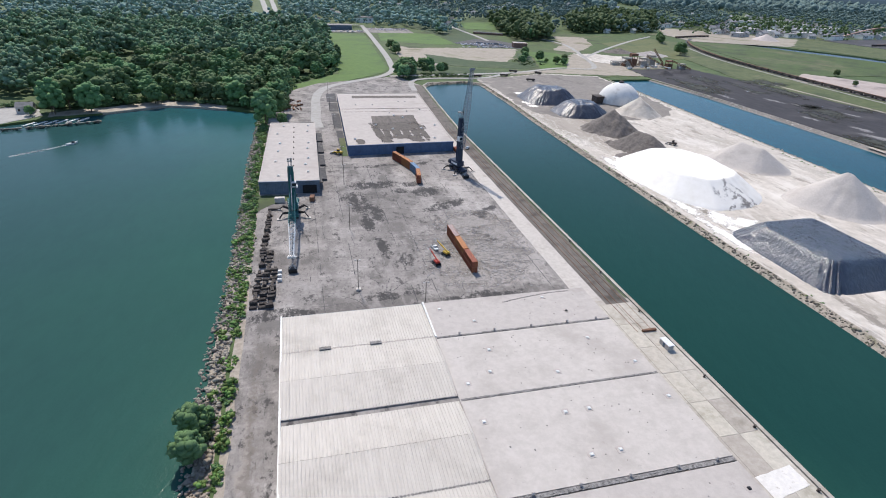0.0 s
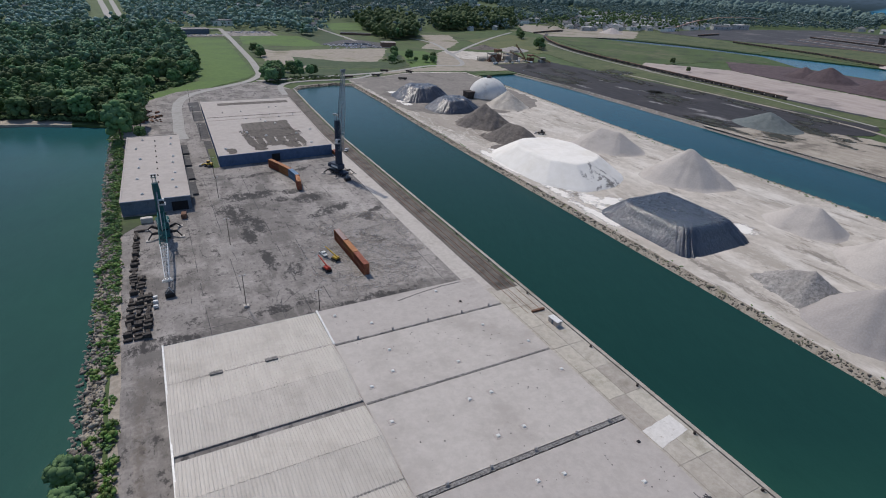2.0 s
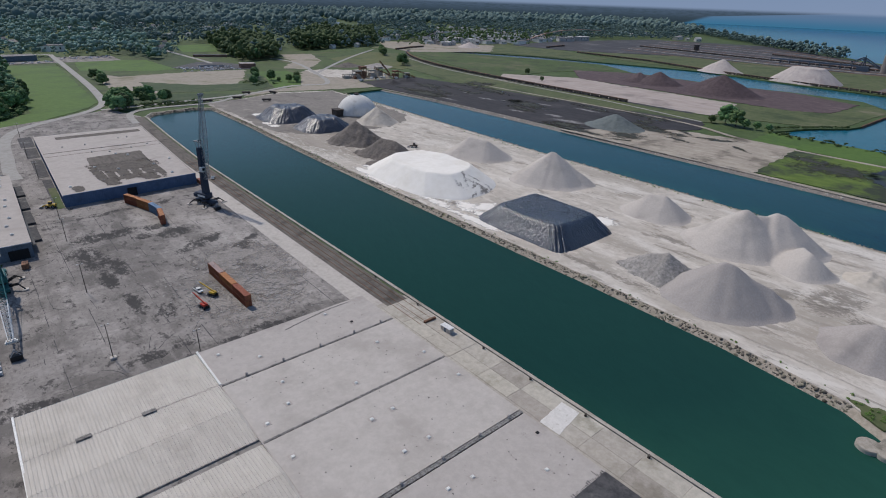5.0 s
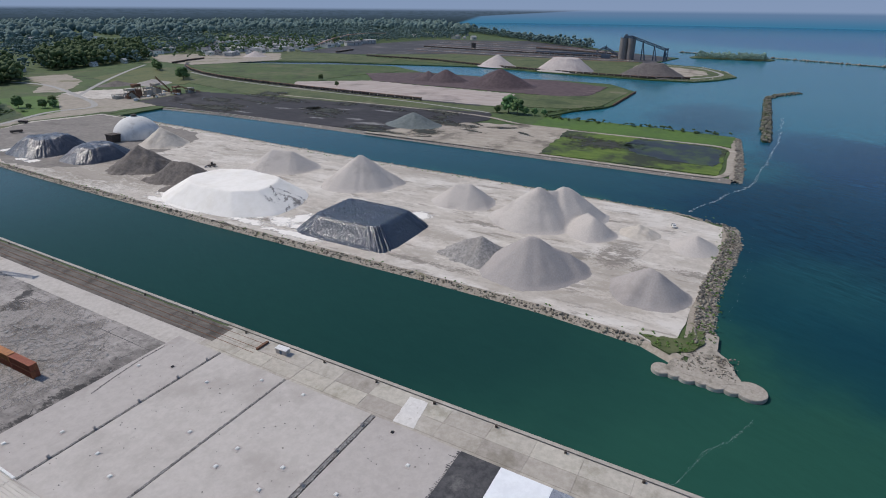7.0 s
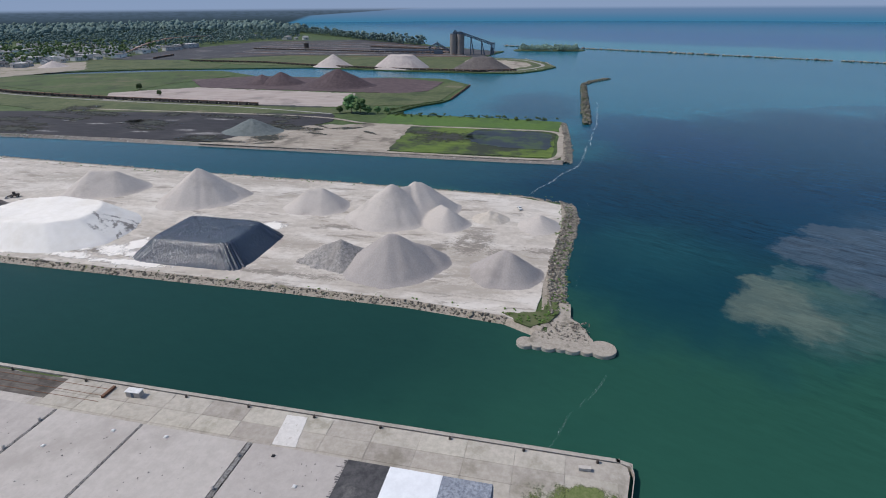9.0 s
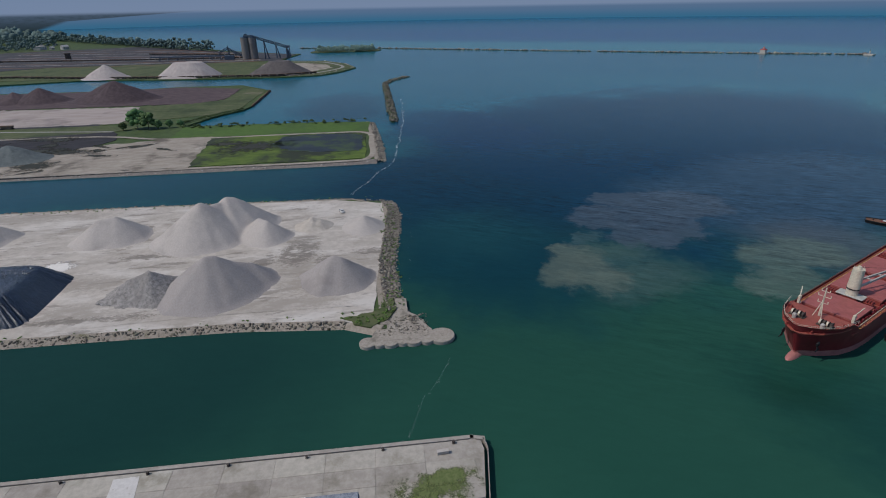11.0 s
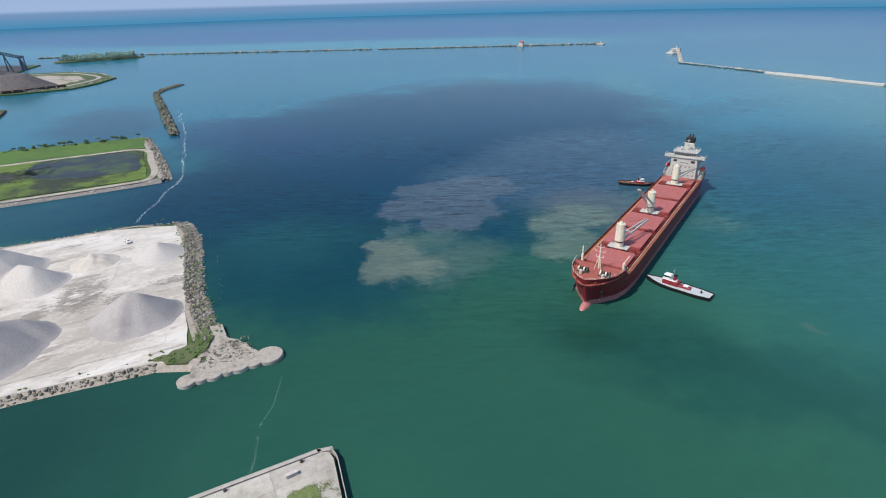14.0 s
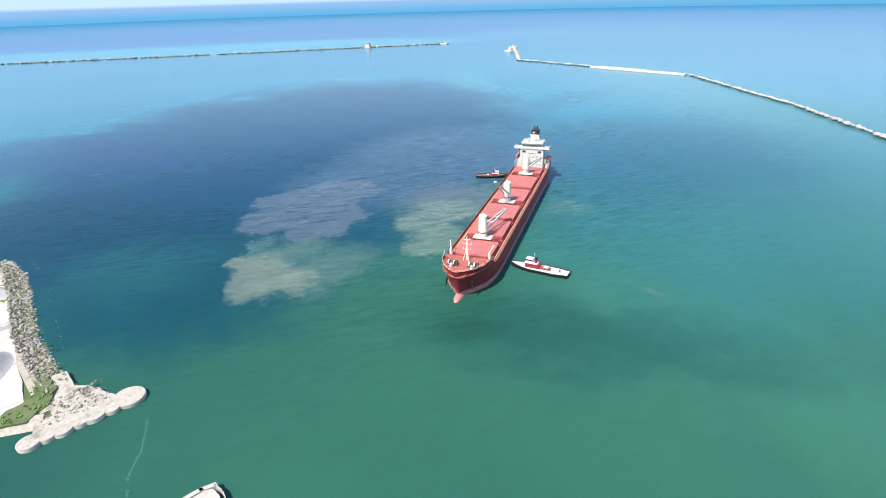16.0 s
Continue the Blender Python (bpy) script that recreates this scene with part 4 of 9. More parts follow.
patch("reed_bed", [(180, 819), (240, 760), (299, 745), (332, 840), (344, 807), (312, 709), (285, 692), (200, 712), (176, 740)], GL + 0.05, M["grass_dark"], "dark scrub round the bare field", "grass", 4, seed=9)
patch("mown_field", [(346, 857), (400, 845), (396, 789), (347, 693), (310, 692), (342, 796)], GL + 0.03, M["grass_bright"], "bright field beside the dirt track", "grass", 3, seed=10)
patch("dry_field", [(553, 980), (720, 1067), (672, 940), (606, 800), (580, 780), (560, 833), (535, 888)], GL + 0.02, M["grass_olive"], "olive dry field beside the railway", "grass", 4, seed=11)
patch("dirt_junction", [(500, 1081), (560, 1064), (518, 946), (439, 848), (409, 877), (463, 955)], GL + 0.06, M["field_tan"], "pale bare ground where the tracks meet", "ground", 5, seed=12)
ribbon("lane", [(330, 1304), (331, 1161), (334, 1050), (334, 986)], 7, GL + 0.1, M["road"], "pale lane between the fields", "road")
ribbon("cross_road", [(-360, 1180), (-174, 1172), (-93, 1236), (-20, 1262), (60, 1240), (136, 1217)], 9, GL + 0.1, M["road"], "pale road through the wood", "road")
patch("wood_clearing", [(-303, 811), (-268, 754), (-240, 700), (-219, 618), (-208, 620), (-228, 690), (-250, 770), (-285, 830)], GL, M["grass_bright"], "small clearing among the trees", "grass", 4, seed=13)
patch("scrub_ground", [(205, 640), (300, 665), (430, 640), (440, 700), (500, 700), (540, 800), (420, 830), (330, 690)], GL, M["field_tan"], "bare ground round the works", "ground", 6)
ribbon("harbour_road", [(13, 425), (13, 470), (26, 575), (100, 652), (119, 744), (130, 1000), (136, 1217)], 8, GL + 0.1, M["road"], "pale harbour road", "road")
ribbon("highway", [(-48, 1295), (-60, 1500), (-85, 1900), (-130, 2600)], 14, GL + 0.1, M["road"], "pale highway through the woods", "road")
ribbon("highway", [(-30, 1300), (-38, 1500), (-58, 1900), (-96, 2600)], 12, GL + 0.1, M["road"], "second carriageway of the highway", "road")
ribbon("dirt_track", [(103, 642), (254, 664), (337, 700), (390, 700), (430, 810), (463, 944), (454, 1024)], 7, GL + 0.12, M["road"], "pale dirt track", "road")
ribbon("dirt_track", [(420, 790), (520, 900), (640, 1020), (739, 1108)], 6, GL + 0.13, M["road"], "pale dirt track over the fields", "road")
ribbon("slip_road", [(115, 560), (122, 610), (150, 628), (210, 630), (254, 664)], 6, GL + 0.14, M["road"], "pale road round the head of the slip", "road")

# ---------- stockpiles ----------
def pile(name, outline, material, label, seed=1, rough=0.4, category="stockpile", cell=1.0, flat=None, ridge=None, lumps=0.0, boxy=0.45, pleats=0.0):
    """A heap over an ellipse or box: outline = (x, y, rx, ry, height, turn); flat = share of the radius that is level on top;
    ridge = how far the crest is drawn out, in metres."""
    cx, cy, rx, ry, h, turn = outline
    k = max(24, int(2 * math.pi * max(rx, ry) / ((0.8 if pleats else 2.2) * cell)))
    rings = max(8, int(max(rx, ry) / cell / 1.5))
    verts, faces = [(0, 0, 0)], []
    c, s = math.cos(radians(turn)), math.sin(radians(turn))

    def height(u, v, r):
        if flat is not None:
            base = min(1.0, (1 - r) / (1 - flat))
            base = base if base < 0.9 else 0.9 + 0.1 * math.sin((base - 0.9) / 0.1 * math.pi / 2)
        else:
            base = 1 - r
            base = max(0.0, (base - 0.12) / 0.88) * 0.96 + 0.04 * min(1, base / 0.12) if base < 0.95 else 0.945 + (base - 0.95) * 0.5
        w = noise.noise(Vector((u * 0.06 + seed, v * 0.06, seed * 2.1))) * 0.08 + noise.noise(Vector((u * 0.35, v * 0.35, seed))) * rough / max(h, 1) * min(1, (1 - r) * 6)
        if flat is None:
            g = math.atan2(v, u)
            w += 0.05 * noise.noise(Vector((math.cos(g) * 2.2, math.sin(g) * 2.2, seed * 1.3))) * min(1, r * 4) + 0.01 * noise.noise(Vector((math.cos(g) * 7, math.sin(g) * 7, seed + r))) * min(1, r * 4)
        return max(0.0, h * (base + w * base) + lumps * noise.noise(Vector((u * 0.2, v * 0.2, seed + 5))) * min(1, (1 - r) * 5))

    for i in range(rings + 1):
        for j in range(k):
            a = 2 * math.pi * j / k
            wob = 1 + 0.07 * noise.noise(Vector((math.cos(a) * 1.6, math.sin(a) * 1.6, seed * 3.7))) + 0.02 * noise.noise(Vector((math.cos(a) * 9, math.sin(a) * 9, seed)))
            q = i / rings
            ca, sa = math.cos(a), math.sin(a)
            if flat is not None:
                e = boxy
                ca, sa = math.copysign(abs(ca) ** e, ca), math.copysign(abs(sa) ** e, sa)
                fade = max(abs(ca), abs(sa))
            u, v = rx * q * wob * ca, ry * q * wob * sa
            if pleats and q > 0.5:
                fold = 1 + pleats * 0.06 * (noise.noise(Vector((u * 0.5, v * 0.5, seed))) + 0.7 * noise.noise(Vector((u * 1.3, v * 1.3, seed))))
                u, v = u * fold, v * fold
            if ridge:
                v += ridge * (1 - q) * (1 if sa > 0.05 else -1 if sa < -0.05 else sa * 20)
            z = height(u, v, q) if i < rings else -0.3
            verts.append((u, v, z))
    verts = verts[1:]
    for i in range(rings):
        for j in range(k):
            a, b = i * k + j, i * k + (j + 1) % k
            faces.append((a, b, b + k, a + k))
    me = bpy.data.meshes.new(name)
    me.from_pydata(verts, [], faces)
    bm = bmesh.new()
    bm.from_mesh(me)
    bpy.data.meshes.remove(me)
    bmesh.ops.remove_doubles(bm, verts=bm.verts, dist=0.01)
    bmesh.ops.recalc_face_normals(bm, faces=bm.faces)
    for f in bm.faces:
        f.smooth = True
    ob = mesh_object(name, bm, material)
    ob.matrix_basis = pose(cx, cy, GL, 0, 0, turn)
    return tagged(ob, label, category, "", "")


def heap(name, crests, material, label, seed=1, repose=0.78, rough=0.3, fan=0.05, category="stockpile", cell=1.1):
    """A tipped heap: crests are (x, y, height, x, y, height) lines from which the stone runs down at its angle of repose,
    with uneven flanks and a thin skirt that fades out on the ground."""
    reach = max(max(c[2], c[5]) for c in crests) / repose * 1.35 + 6
    x0, x1 = min(min(c[0], c[3]) for c in crests) - reach, max(max(c[0], c[3]) for c in crests) + reach
    y0, y1 = min(min(c[1], c[4]) for c in crests) - reach, max(max(c[1], c[4]) for c in crests) + reach
    nx, ny = int((x1 - x0) / cell) + 1, int((y1 - y0) / cell) + 1
    cx, cy = (x0 + x1) / 2, (y0 + y1) / 2
    verts, faces, z_of = [], [], {}
    for i in range(nx):
        for j in range(ny):
            x, y = x0 + i * cell, y0 + j * cell
            best = -9.0
            for k, (ax, ay, ah, bx, by, bh) in enumerate(crests):
                dx, dy = bx - ax, by - ay
                t = max(0.0, min(1.0, ((x - ax) * dx + (y - ay) * dy) / max(dx * dx + dy * dy, 0.01)))
                px, py = x - ax - dx * t, y - ay - dy * t
                d = math.hypot(px, py)
                g = math.atan2(py, px)
                steep = repose * (1 + 0.13 * noise.noise(Vector((math.cos(g) * 1.1, math.sin(g) * 1.1, seed + k * 3.1))) + 0.03 * noise.noise(Vector((math.cos(g) * 5, math.sin(g) * 5, seed + d * 0.03))))
                top = ah + (bh - ah) * t
                h = top - steep * math.sqrt(d * d + 0.6)
                if h < top * fan:
                    h = top * fan - (top * fan - h) * 0.5
                best = max(best, h)
            best += rough * noise.noise(Vector((x * 0.22, y * 0.22, seed))) + rough * 0.5 * noise.noise(Vector((x * 0.7, y * 0.7, seed + 4)))
            if best > -0.5:
                z_of[i, j] = len(verts)
                verts.append((x - cx, y - cy, max(best, -0.3)))
    for i in range(nx - 1):
        for j in range(ny - 1):
            q = [z_of.get(p) for p in ((i, j), (i + 1, j), (i + 1, j + 1), (i, j + 1))]
            if None not in q:
                faces.append(q)
    ob = raw(name, verts, faces, material)
    ob.data.polygons.foreach_set("use_smooth", [True] * len(ob.data.polygons))
    ob.matrix_basis = pose(cx, cy, GL)
    return tagged(ob, label, category)


heap("stone_mound", [(299, 231, 20, 300, 229, 19.6), (300, 229, 18, 308, 212, 8)], M["stone_pile"], "large ridged heap of pale grey crushed stone on the yard", 1)
heap("stone_mound", [(297, 312, 14, 303, 298, 13.5)], M["stone_pile"], "broad blunt heap of pale crushed stone on the yard", 2, 0.72)
heap("stone_mound", [(297, 153, 11.5, 299, 145, 12.5)], M["stone_pile"], "small pale heap of crushed stone", 3, 0.76)
heap("stone_mound", [(292, 98, 20, 292.5, 97.5, 19.8), (304, 87, 18.5, 306, 84, 17.8), (293, 97, 17, 304, 87, 16.5), (285, 63, 10, 290, 68, 10)], M["stone_pile"], "tall double-peaked heap of pale crushed stone", 4)
heap("gravel_mound", [(228, 104, 11, 226, 112, 8), (224, 118, 4, 222, 122, 2)], M["gravel_pile"], "coarse grey gravel heap", 7, 0.75, 0.9)
heap("dark_stone_mound", [(226, 78, 17, 227, 75, 16.5), (228, 74, 14, 234, 62, 9)], M["stone_pile_dark"], "broad ridged heap of darker grey crushed stone", 8, 0.76)
heap("dark_stone_mound", [(229, 24, 12.5, 228, 21, 11.5)], M["stone_pile_dark"], "grey heap of crushed stone near the yard's end", 9, 0.8)
pile("salt_mound", (233.5, 283, 34, 51, 11, 0), M["salt"], "broad white salt heap with a level top", 10, rough=0.15, flat=0.6, boxy=0.75)
pile("covered_mound", (228.3, 176.5, 24.5, 31, 9.6, 0), M["tarp"], "large heap under shiny black plastic sheeting", 11, rough=0.3, flat=0.68, lumps=0.25, boxy=0.2, pleats=0.4)
pile("covered_mound", (248, 457, 25, 23, 10, 0), M["tarp_old"], "small heap under dull black plastic sheeting", 12, flat=0.5, lumps=0.9, boxy=0.6, pleats=0.5)
pile("covered_mound", (241, 513, 28, 28, 12, 0), M["tarp_old"], "long heap under dull black plastic sheeting", 13, flat=0.48, lumps=1.0, boxy=0.6, pleats=0.5)
heap("brown_mound", [(246, 398, 17, 248, 392, 15), (250, 384, 9, 256, 378, 6)], M["brown_pile"], "brown slag heap with a ragged crest", 14, 0.74, 1.1)
heap("brown_mound", [(240, 350, 13, 244, 338, 12.5), (230, 356, 5, 226, 362, 3)], M["brown_pile"], "lower brown slag heap", 15, 0.74, 0.9)
heap("tan_mound", [(304, 452, 15, 305, 449, 14), (300, 440, 5, 308, 434, 3)], M["tan_pile"], "tan sand heap beside the dome", 16, 0.74, 0.5)
pile("ore_mound", (838, 492, 30, 32, 14, 0), M["red_pile"], "dark red iron ore heap", 17)
pile("ore_mound", (842, 460, 36, 40, 18, 0), M["red_pile"], "dark red iron ore heap", 18)
pile("ore_mound", (836, 359, 50, 60, 26, 0), M["red_pile"], "largest dark red iron ore heap", 19)
pile("far_stone_mound", (1122, 491, 38, 44, 23.5, 0), M["pink_pile"], "pinkish cone of stone on the far pier", 20)
pile("far_stone_mound", (1112, 340, 44, 56, 24, 0), M["pink_pile"], "long pinkish heap of stone", 21, flat=0.42, boxy=0.7)
pile("far_stone_mound", (1110, 175, 48, 56, 22, 0), M["dark_pile"], "long grey heap of stone", 22, flat=0.3, boxy=0.7)
pile("green_mound", (494, 308, 25, 32, 13, 0), M["green_pile"], "greenish grey cone of stone", 23)


def sheet_weights(name, cx, cy, rx, ry, h, flat, count, seed, label):
    """Old tyres and bags that hold the plastic sheeting down."""
    rng = random.Random(seed)
    bm = bmesh.new()
    for i in range(count):
        u, v = rng.uniform(-0.93, 0.93), rng.uniform(-0.93, 0.93)
        r = max(abs(u), abs(v))
        z = GL + h * min(1.0, (1 - r) / (1 - flat)) + 0.15
        s = rng.uniform(0.13, 0.27)
        ball(bm, (cx + u * rx * 0.97, cy + v * ry * 0.97, z), s, 1, (1.2, 1, 0.7))
    return tagged(mesh_object(name, bm, M["rubber"]), label, "weights", "", "stuff")


sheet_weights("sheet_weight", 228.3, 176.5, 23.5, 30, 9.6, 0.71, 620, 3, "small dark weights dotted over the plastic sheeting")
sheet_weights("sheet_weight", 248, 457, 25, 23, 10.0, 0.5, 120, 4, "small dark weights on the smaller sheeting")

# ---------- warehouses ----------
RZ = 9.0  # roof height of the long warehouse


def warehouse():
    w = thing("warehouse", pose(0, 0, 0), "long warehouse with half ribbed metal and half flat pale roof", "warehouse")
    x0, xm, x1, y0, y1 = -11.0, 37.0, 99.0, 11.0, 160.0
    for a, b in (((x0, y0), (x0, y1)), ((x0, y1), (x1, y1)), ((x1, y0), (x1, y1)), ((x0, y0), (x1, y0))):
        bm = bmesh.new()
        if a[0] == b[0]:
            box(bm, a[0] - 0.2, a[1], GL - 0.5, a[0] + 0.2, b[1], RZ - 0.35)
        else:
            box(bm, a[0] + 0.2, a[1] - 0.2, GL - 0.5, b[0] - 0.2, a[1] + 0.2, RZ - 0.35)
        part("wall", bm, M["grey_blue_wall"], w)
    # ribbed metal bays, each a low gable with real ribs running down the slope
    for ya, yb, za, zb in ((160, 140, 8.7, 9.1), (139.9, 126, 9.0, 9.9), (125.9, 112, 9.9, 9.0), (110, 97, 8.8, 9.8), (96.9, 83, 9.8, 8.9), (82.8, 69, 8.9, 9.8), (68.9, 54, 9.8, 8.9), (53.8, 40, 8.9, 9.8), (39.9, 26, 9.8, 8.9), (25.8, 11, 8.9, 9.5)):
        bm = bmesh.new()
        xs, x = [], x0
        while x < xm - 0.05:
            for dx, dz in ((0, 0), (0.56, 0), (0.62, 0.14), (0.8, 0.14), (0.86, 0)):
                if x + dx <= xm:
                    xs.append((x + dx, dz))
            x += 0.88
        rows = [[bm.verts.new((u, yy, zz + dz)) for u, dz in xs] for yy, zz in ((ya, za), (yb, zb))]
        for i in range(len(xs) - 1):
            bm.faces.new((rows[0][i], rows[1][i], rows[1][i + 1], rows[0][i + 1]))
        for f in bm.faces:
            f.normal_update()
            if f.normal.z < 0:
                f.normal_flip()
        lo = [bm.verts.new(q) for q in ((x0, ya, za - 0.25), (xm, ya, za - 0.25), (xm, yb, zb - 0.25), (x0, yb, zb - 0.25))]
        bm.faces.new(lo)
        for i, (p, q) in enumerate(((rows[0][0], rows[0][-1]), (rows[0][-1], rows[1][-1]), (rows[1][-1], rows[1][0]), (rows[1][0], rows[0][0]))):
            bm.faces.new((lo[i], lo[(i + 1) % 4], q, p))
        part("roof_panel", bm, M["roof_ribbed"], w, "pale ribbed metal roof panel")
    for y, h in ((111.0, 8.6), (140.0, 8.95), (83.0, 8.8), (54.0, 8.8), (26.0, 8.8)):
        bm = bmesh.new()
        if y == 111.0:
            box(bm, x0, 110, 7.9, xm, 112, h)
        else:
            box(bm, x0, y - 0.35, h - 0.4, xm, y + 0.35, h + 0.12)
        part("roof_gutter", bm, M["asphalt"] if y == 111.0 else M["gutter"] if y != 140.0 else M["roof_far"], w, "dark open gutter between the roof bays" if y == 111.0 else "")
    bm = bmesh.new()
    box(bm, x0 + 0.1, 111.8, 8.2, xm, 112.0, 8.98)
    part("gutter_wall", bm, M["gutter"], w)
    for u0, u1 in ((0.4, 4.0), (16.0, 19.6)):
        bm = bmesh.new()
        box(bm, u0, 139.2, 9.0, u1, 140.4, 9.5, 0.05)
        for i in range(8):
            box(bm, u0 + 0.15 + i * 0.43, 139.1, 9.5, u0 + 0.35 + i * 0.43, 140.5, 9.6)
        part("roof_vent", bm, M["gutter"], w, "dark louvred roof vent")
    # edge trims
    for a, b in (((x0 - 0.25, y0), (x0 + 0.3, y1)),):
        bm = bmesh.new()
        box(bm, a[0], a[1], RZ - 0.6, b[0], b[1], RZ + 0.28, 0.04)
        part("eaves_trim", bm, M["white_paint"], w, "white metal edge trim")
    bm = bmesh.new()
    box(bm, xm - 0.2, 139.5, RZ - 0.3, xm + 0.45, 160.2, RZ + 0.45, 0.05)
    part("ridge_trim", bm, M["white_paint"], w, "white raised roof edge")
    bm = bmesh.new()
    box(bm, xm - 0.15, y0, RZ - 0.3, xm + 0.25, 139.5, RZ + 0.22, 0.05)
    part("ridge_trim", bm, M["roof_far"], w)
    # flat membrane bays
    for ya, yb, z, m in ((139.6, 160, 9.0, "roof_flat"), (110.4, 138.6, 9.02, "roof_flat"), (77.4, 109.6, 9.0, "roof_flat"), (48.5, 75.6, 9.03, "roof_flat"), (37.2, 48.5, 9.0, "tar"), (23.5, 37.2, 9.06, "white_roof"), (11, 23.5, 9.02, "gravel_roof")):
        bm = bmesh.new()
        box(bm, xm + 0.25, ya, z - 0.5, x1 + 0.2, yb, z, 0.05)
        part("roof_slab", bm, M[m], w)
    # tar brushed out over the next bay
    bm = bmesh.new()
    u = xm + 0.4
    while u < x1 - 0.4:
        wide = RNG.uniform(0.12, 0.4)
        box(bm, u, 48.4, 8.9, u + wide, 48.5 + RNG.uniform(0.2, 1.0) * RNG.choice((1, 1, 2.4)), 9.045)
        u += wide + RNG.uniform(0.05, 0.5)
    tagged(part("tar_fringe", bm, M["tar"], w, "ragged black tar strokes"), kind="stuff")
    for y in (139.1, 110.0, 76.5):
        # a rough joint with crumbling edges
        bm = bmesh.new()
        wid = 1.2 if y == 76.5 else 0.7
        pts = ragged([(xm + 0.3, y - wid / 2), (x1, y - wid / 2), (x1, y + wid / 2), (xm + 0.3, y + wid / 2)], 0.7, 0.28, int(y))
        prism(bm, pts, RZ - 0.3, RZ + 0.1)
        for i in range(70):
            u = RNG.uniform(xm + 1, x1 - 1)
            s = RNG.uniform(0.08, 0.22)
            box(bm, u - s, y + RNG.uniform(-wid, wid) * 0.6 - s, RZ + 0.05, u + s, y + RNG.uniform(0, 0.2) + s * 0.5, RZ + 0.12 + s * 0.6)
        part("roof_joint", bm, M["gutter"], w, "crumbling dark roof joint")
    for x in (45, 57, 70, 83, 94):
        for y in (139.3, 76.8):
            bm = bmesh.new()
            tube(bm, (x, y + 0.2, RZ), (x, y + 0.2, RZ + 0.75), 0.32, 0.32, 10)
            tube(bm, (x, y + 0.2, RZ + 0.75), (x, y + 0.2, RZ + 1.1), 0.5, 0.2, 10)
            part("vent_pipe", bm, M["roof_far"], w, "grey mushroom vent")
    for x, y, c in ((42, 155, 0), (52, 146, 0), (81, 156, 0), (86, 146, 1), (52, 130, 0), (86, 130, 0), (49, 120, 0), (69, 116, 0), (41, 116, 0), (95, 116, 0), (96, 100, 0), (64, 100, 0), (71, 100, 0), (41, 101, 0), (72, 85, 0), (64, 85, 0), (72, 68, 0), (65, 69, 0), (96, 68, 1), (50, 60, 0), (88, 58, 0)):
        bm = bmesh.new()
        s = 0.52 if not c else 0.45
        fl = bmesh.new()
        prism(fl, ragged([(x - s - 0.5, y - s - 0.5), (x + s + 0.5, y - s - 0.5), (x + s + 0.5, y + s + 0.5), (x - s - 0.5, y + s + 0.5)], 0.4, 0.18, int(x * 7 + y)), RZ - 0.1, RZ + 0.075)
        part("hatch_flashing", fl, M["roof_far"], w)
        box(bm, x - s, y - s, RZ + 0.05, x + s, y + s, RZ + 0.22, 0.04)
        box(bm, x - s * 0.86, y - s * 0.86, RZ + 0.2, x + s * 0.86, y + s * 0.86, RZ + 0.36, 0.12)
        part("roof_hatch", bm, M["white_paint"] if not c else M["black_paint"], w, "pale roof hatch" if not c else "dark open roof hatch")
    # scraps lying about on the roof
    bm = bmesh.new()
    for i in range(160):
        u, v, s = RNG.uniform(xm + 2, x1 - 2), RNG.uniform(50, 158), RNG.uniform(0.04, 0.16)
        if min(abs(v - y) for y in (139.1, 110, 76.5)) < 1.5:
            continue
        box(bm, u - s, v - s * RNG.uniform(0.4, 1.6), RZ + 0.02, u + s, v + s, RZ + 0.1 + s * 0.4)
    tagged(part("roof_debris", bm, M["gutter"], w, "small scraps lying on the flat roof"), kind="stuff")
    # a torn flap near the far edge
    bm = bmesh.new()
    for i in range(26):
        t = i / 25
        u, v = 66 + 26 * t, 155.5 + 3.2 * math.sin(t * 1.7) + 0.3 * noise.noise(Vector((t * 30, 0, 0)))
        box(bm, u - 0.6, v - 0.15, RZ, u + 0.6, v + 0.15, RZ + 0.1, 0, None)
    part("roof_seam", bm, M["gutter"], w)
    return w


M["white_roof"] = mat("white_coated_roof", (0.72, 0.74, 0.76), (0.8, 0.82, 0.84), 0.5, (0.66, 0.67, 0.68), 0.1, (0.55, 0.8), rough=0.7)
M["gravel_roof"] = mat("blue_grey_gravel_roof", (0.14, 0.16, 0.2), (0.34, 0.37, 0.42), 1.6, (0.22, 0.24, 0.28), 0.2, (0.5, 0.7))
M["worn_white"] = mat("worn_white_coating", (0.6, 0.58, 0.55), (0.7, 0.68, 0.65), 0.7, (0.42, 0.385, 0.33), 0.5, (0.58, 0.7))
warehouse()


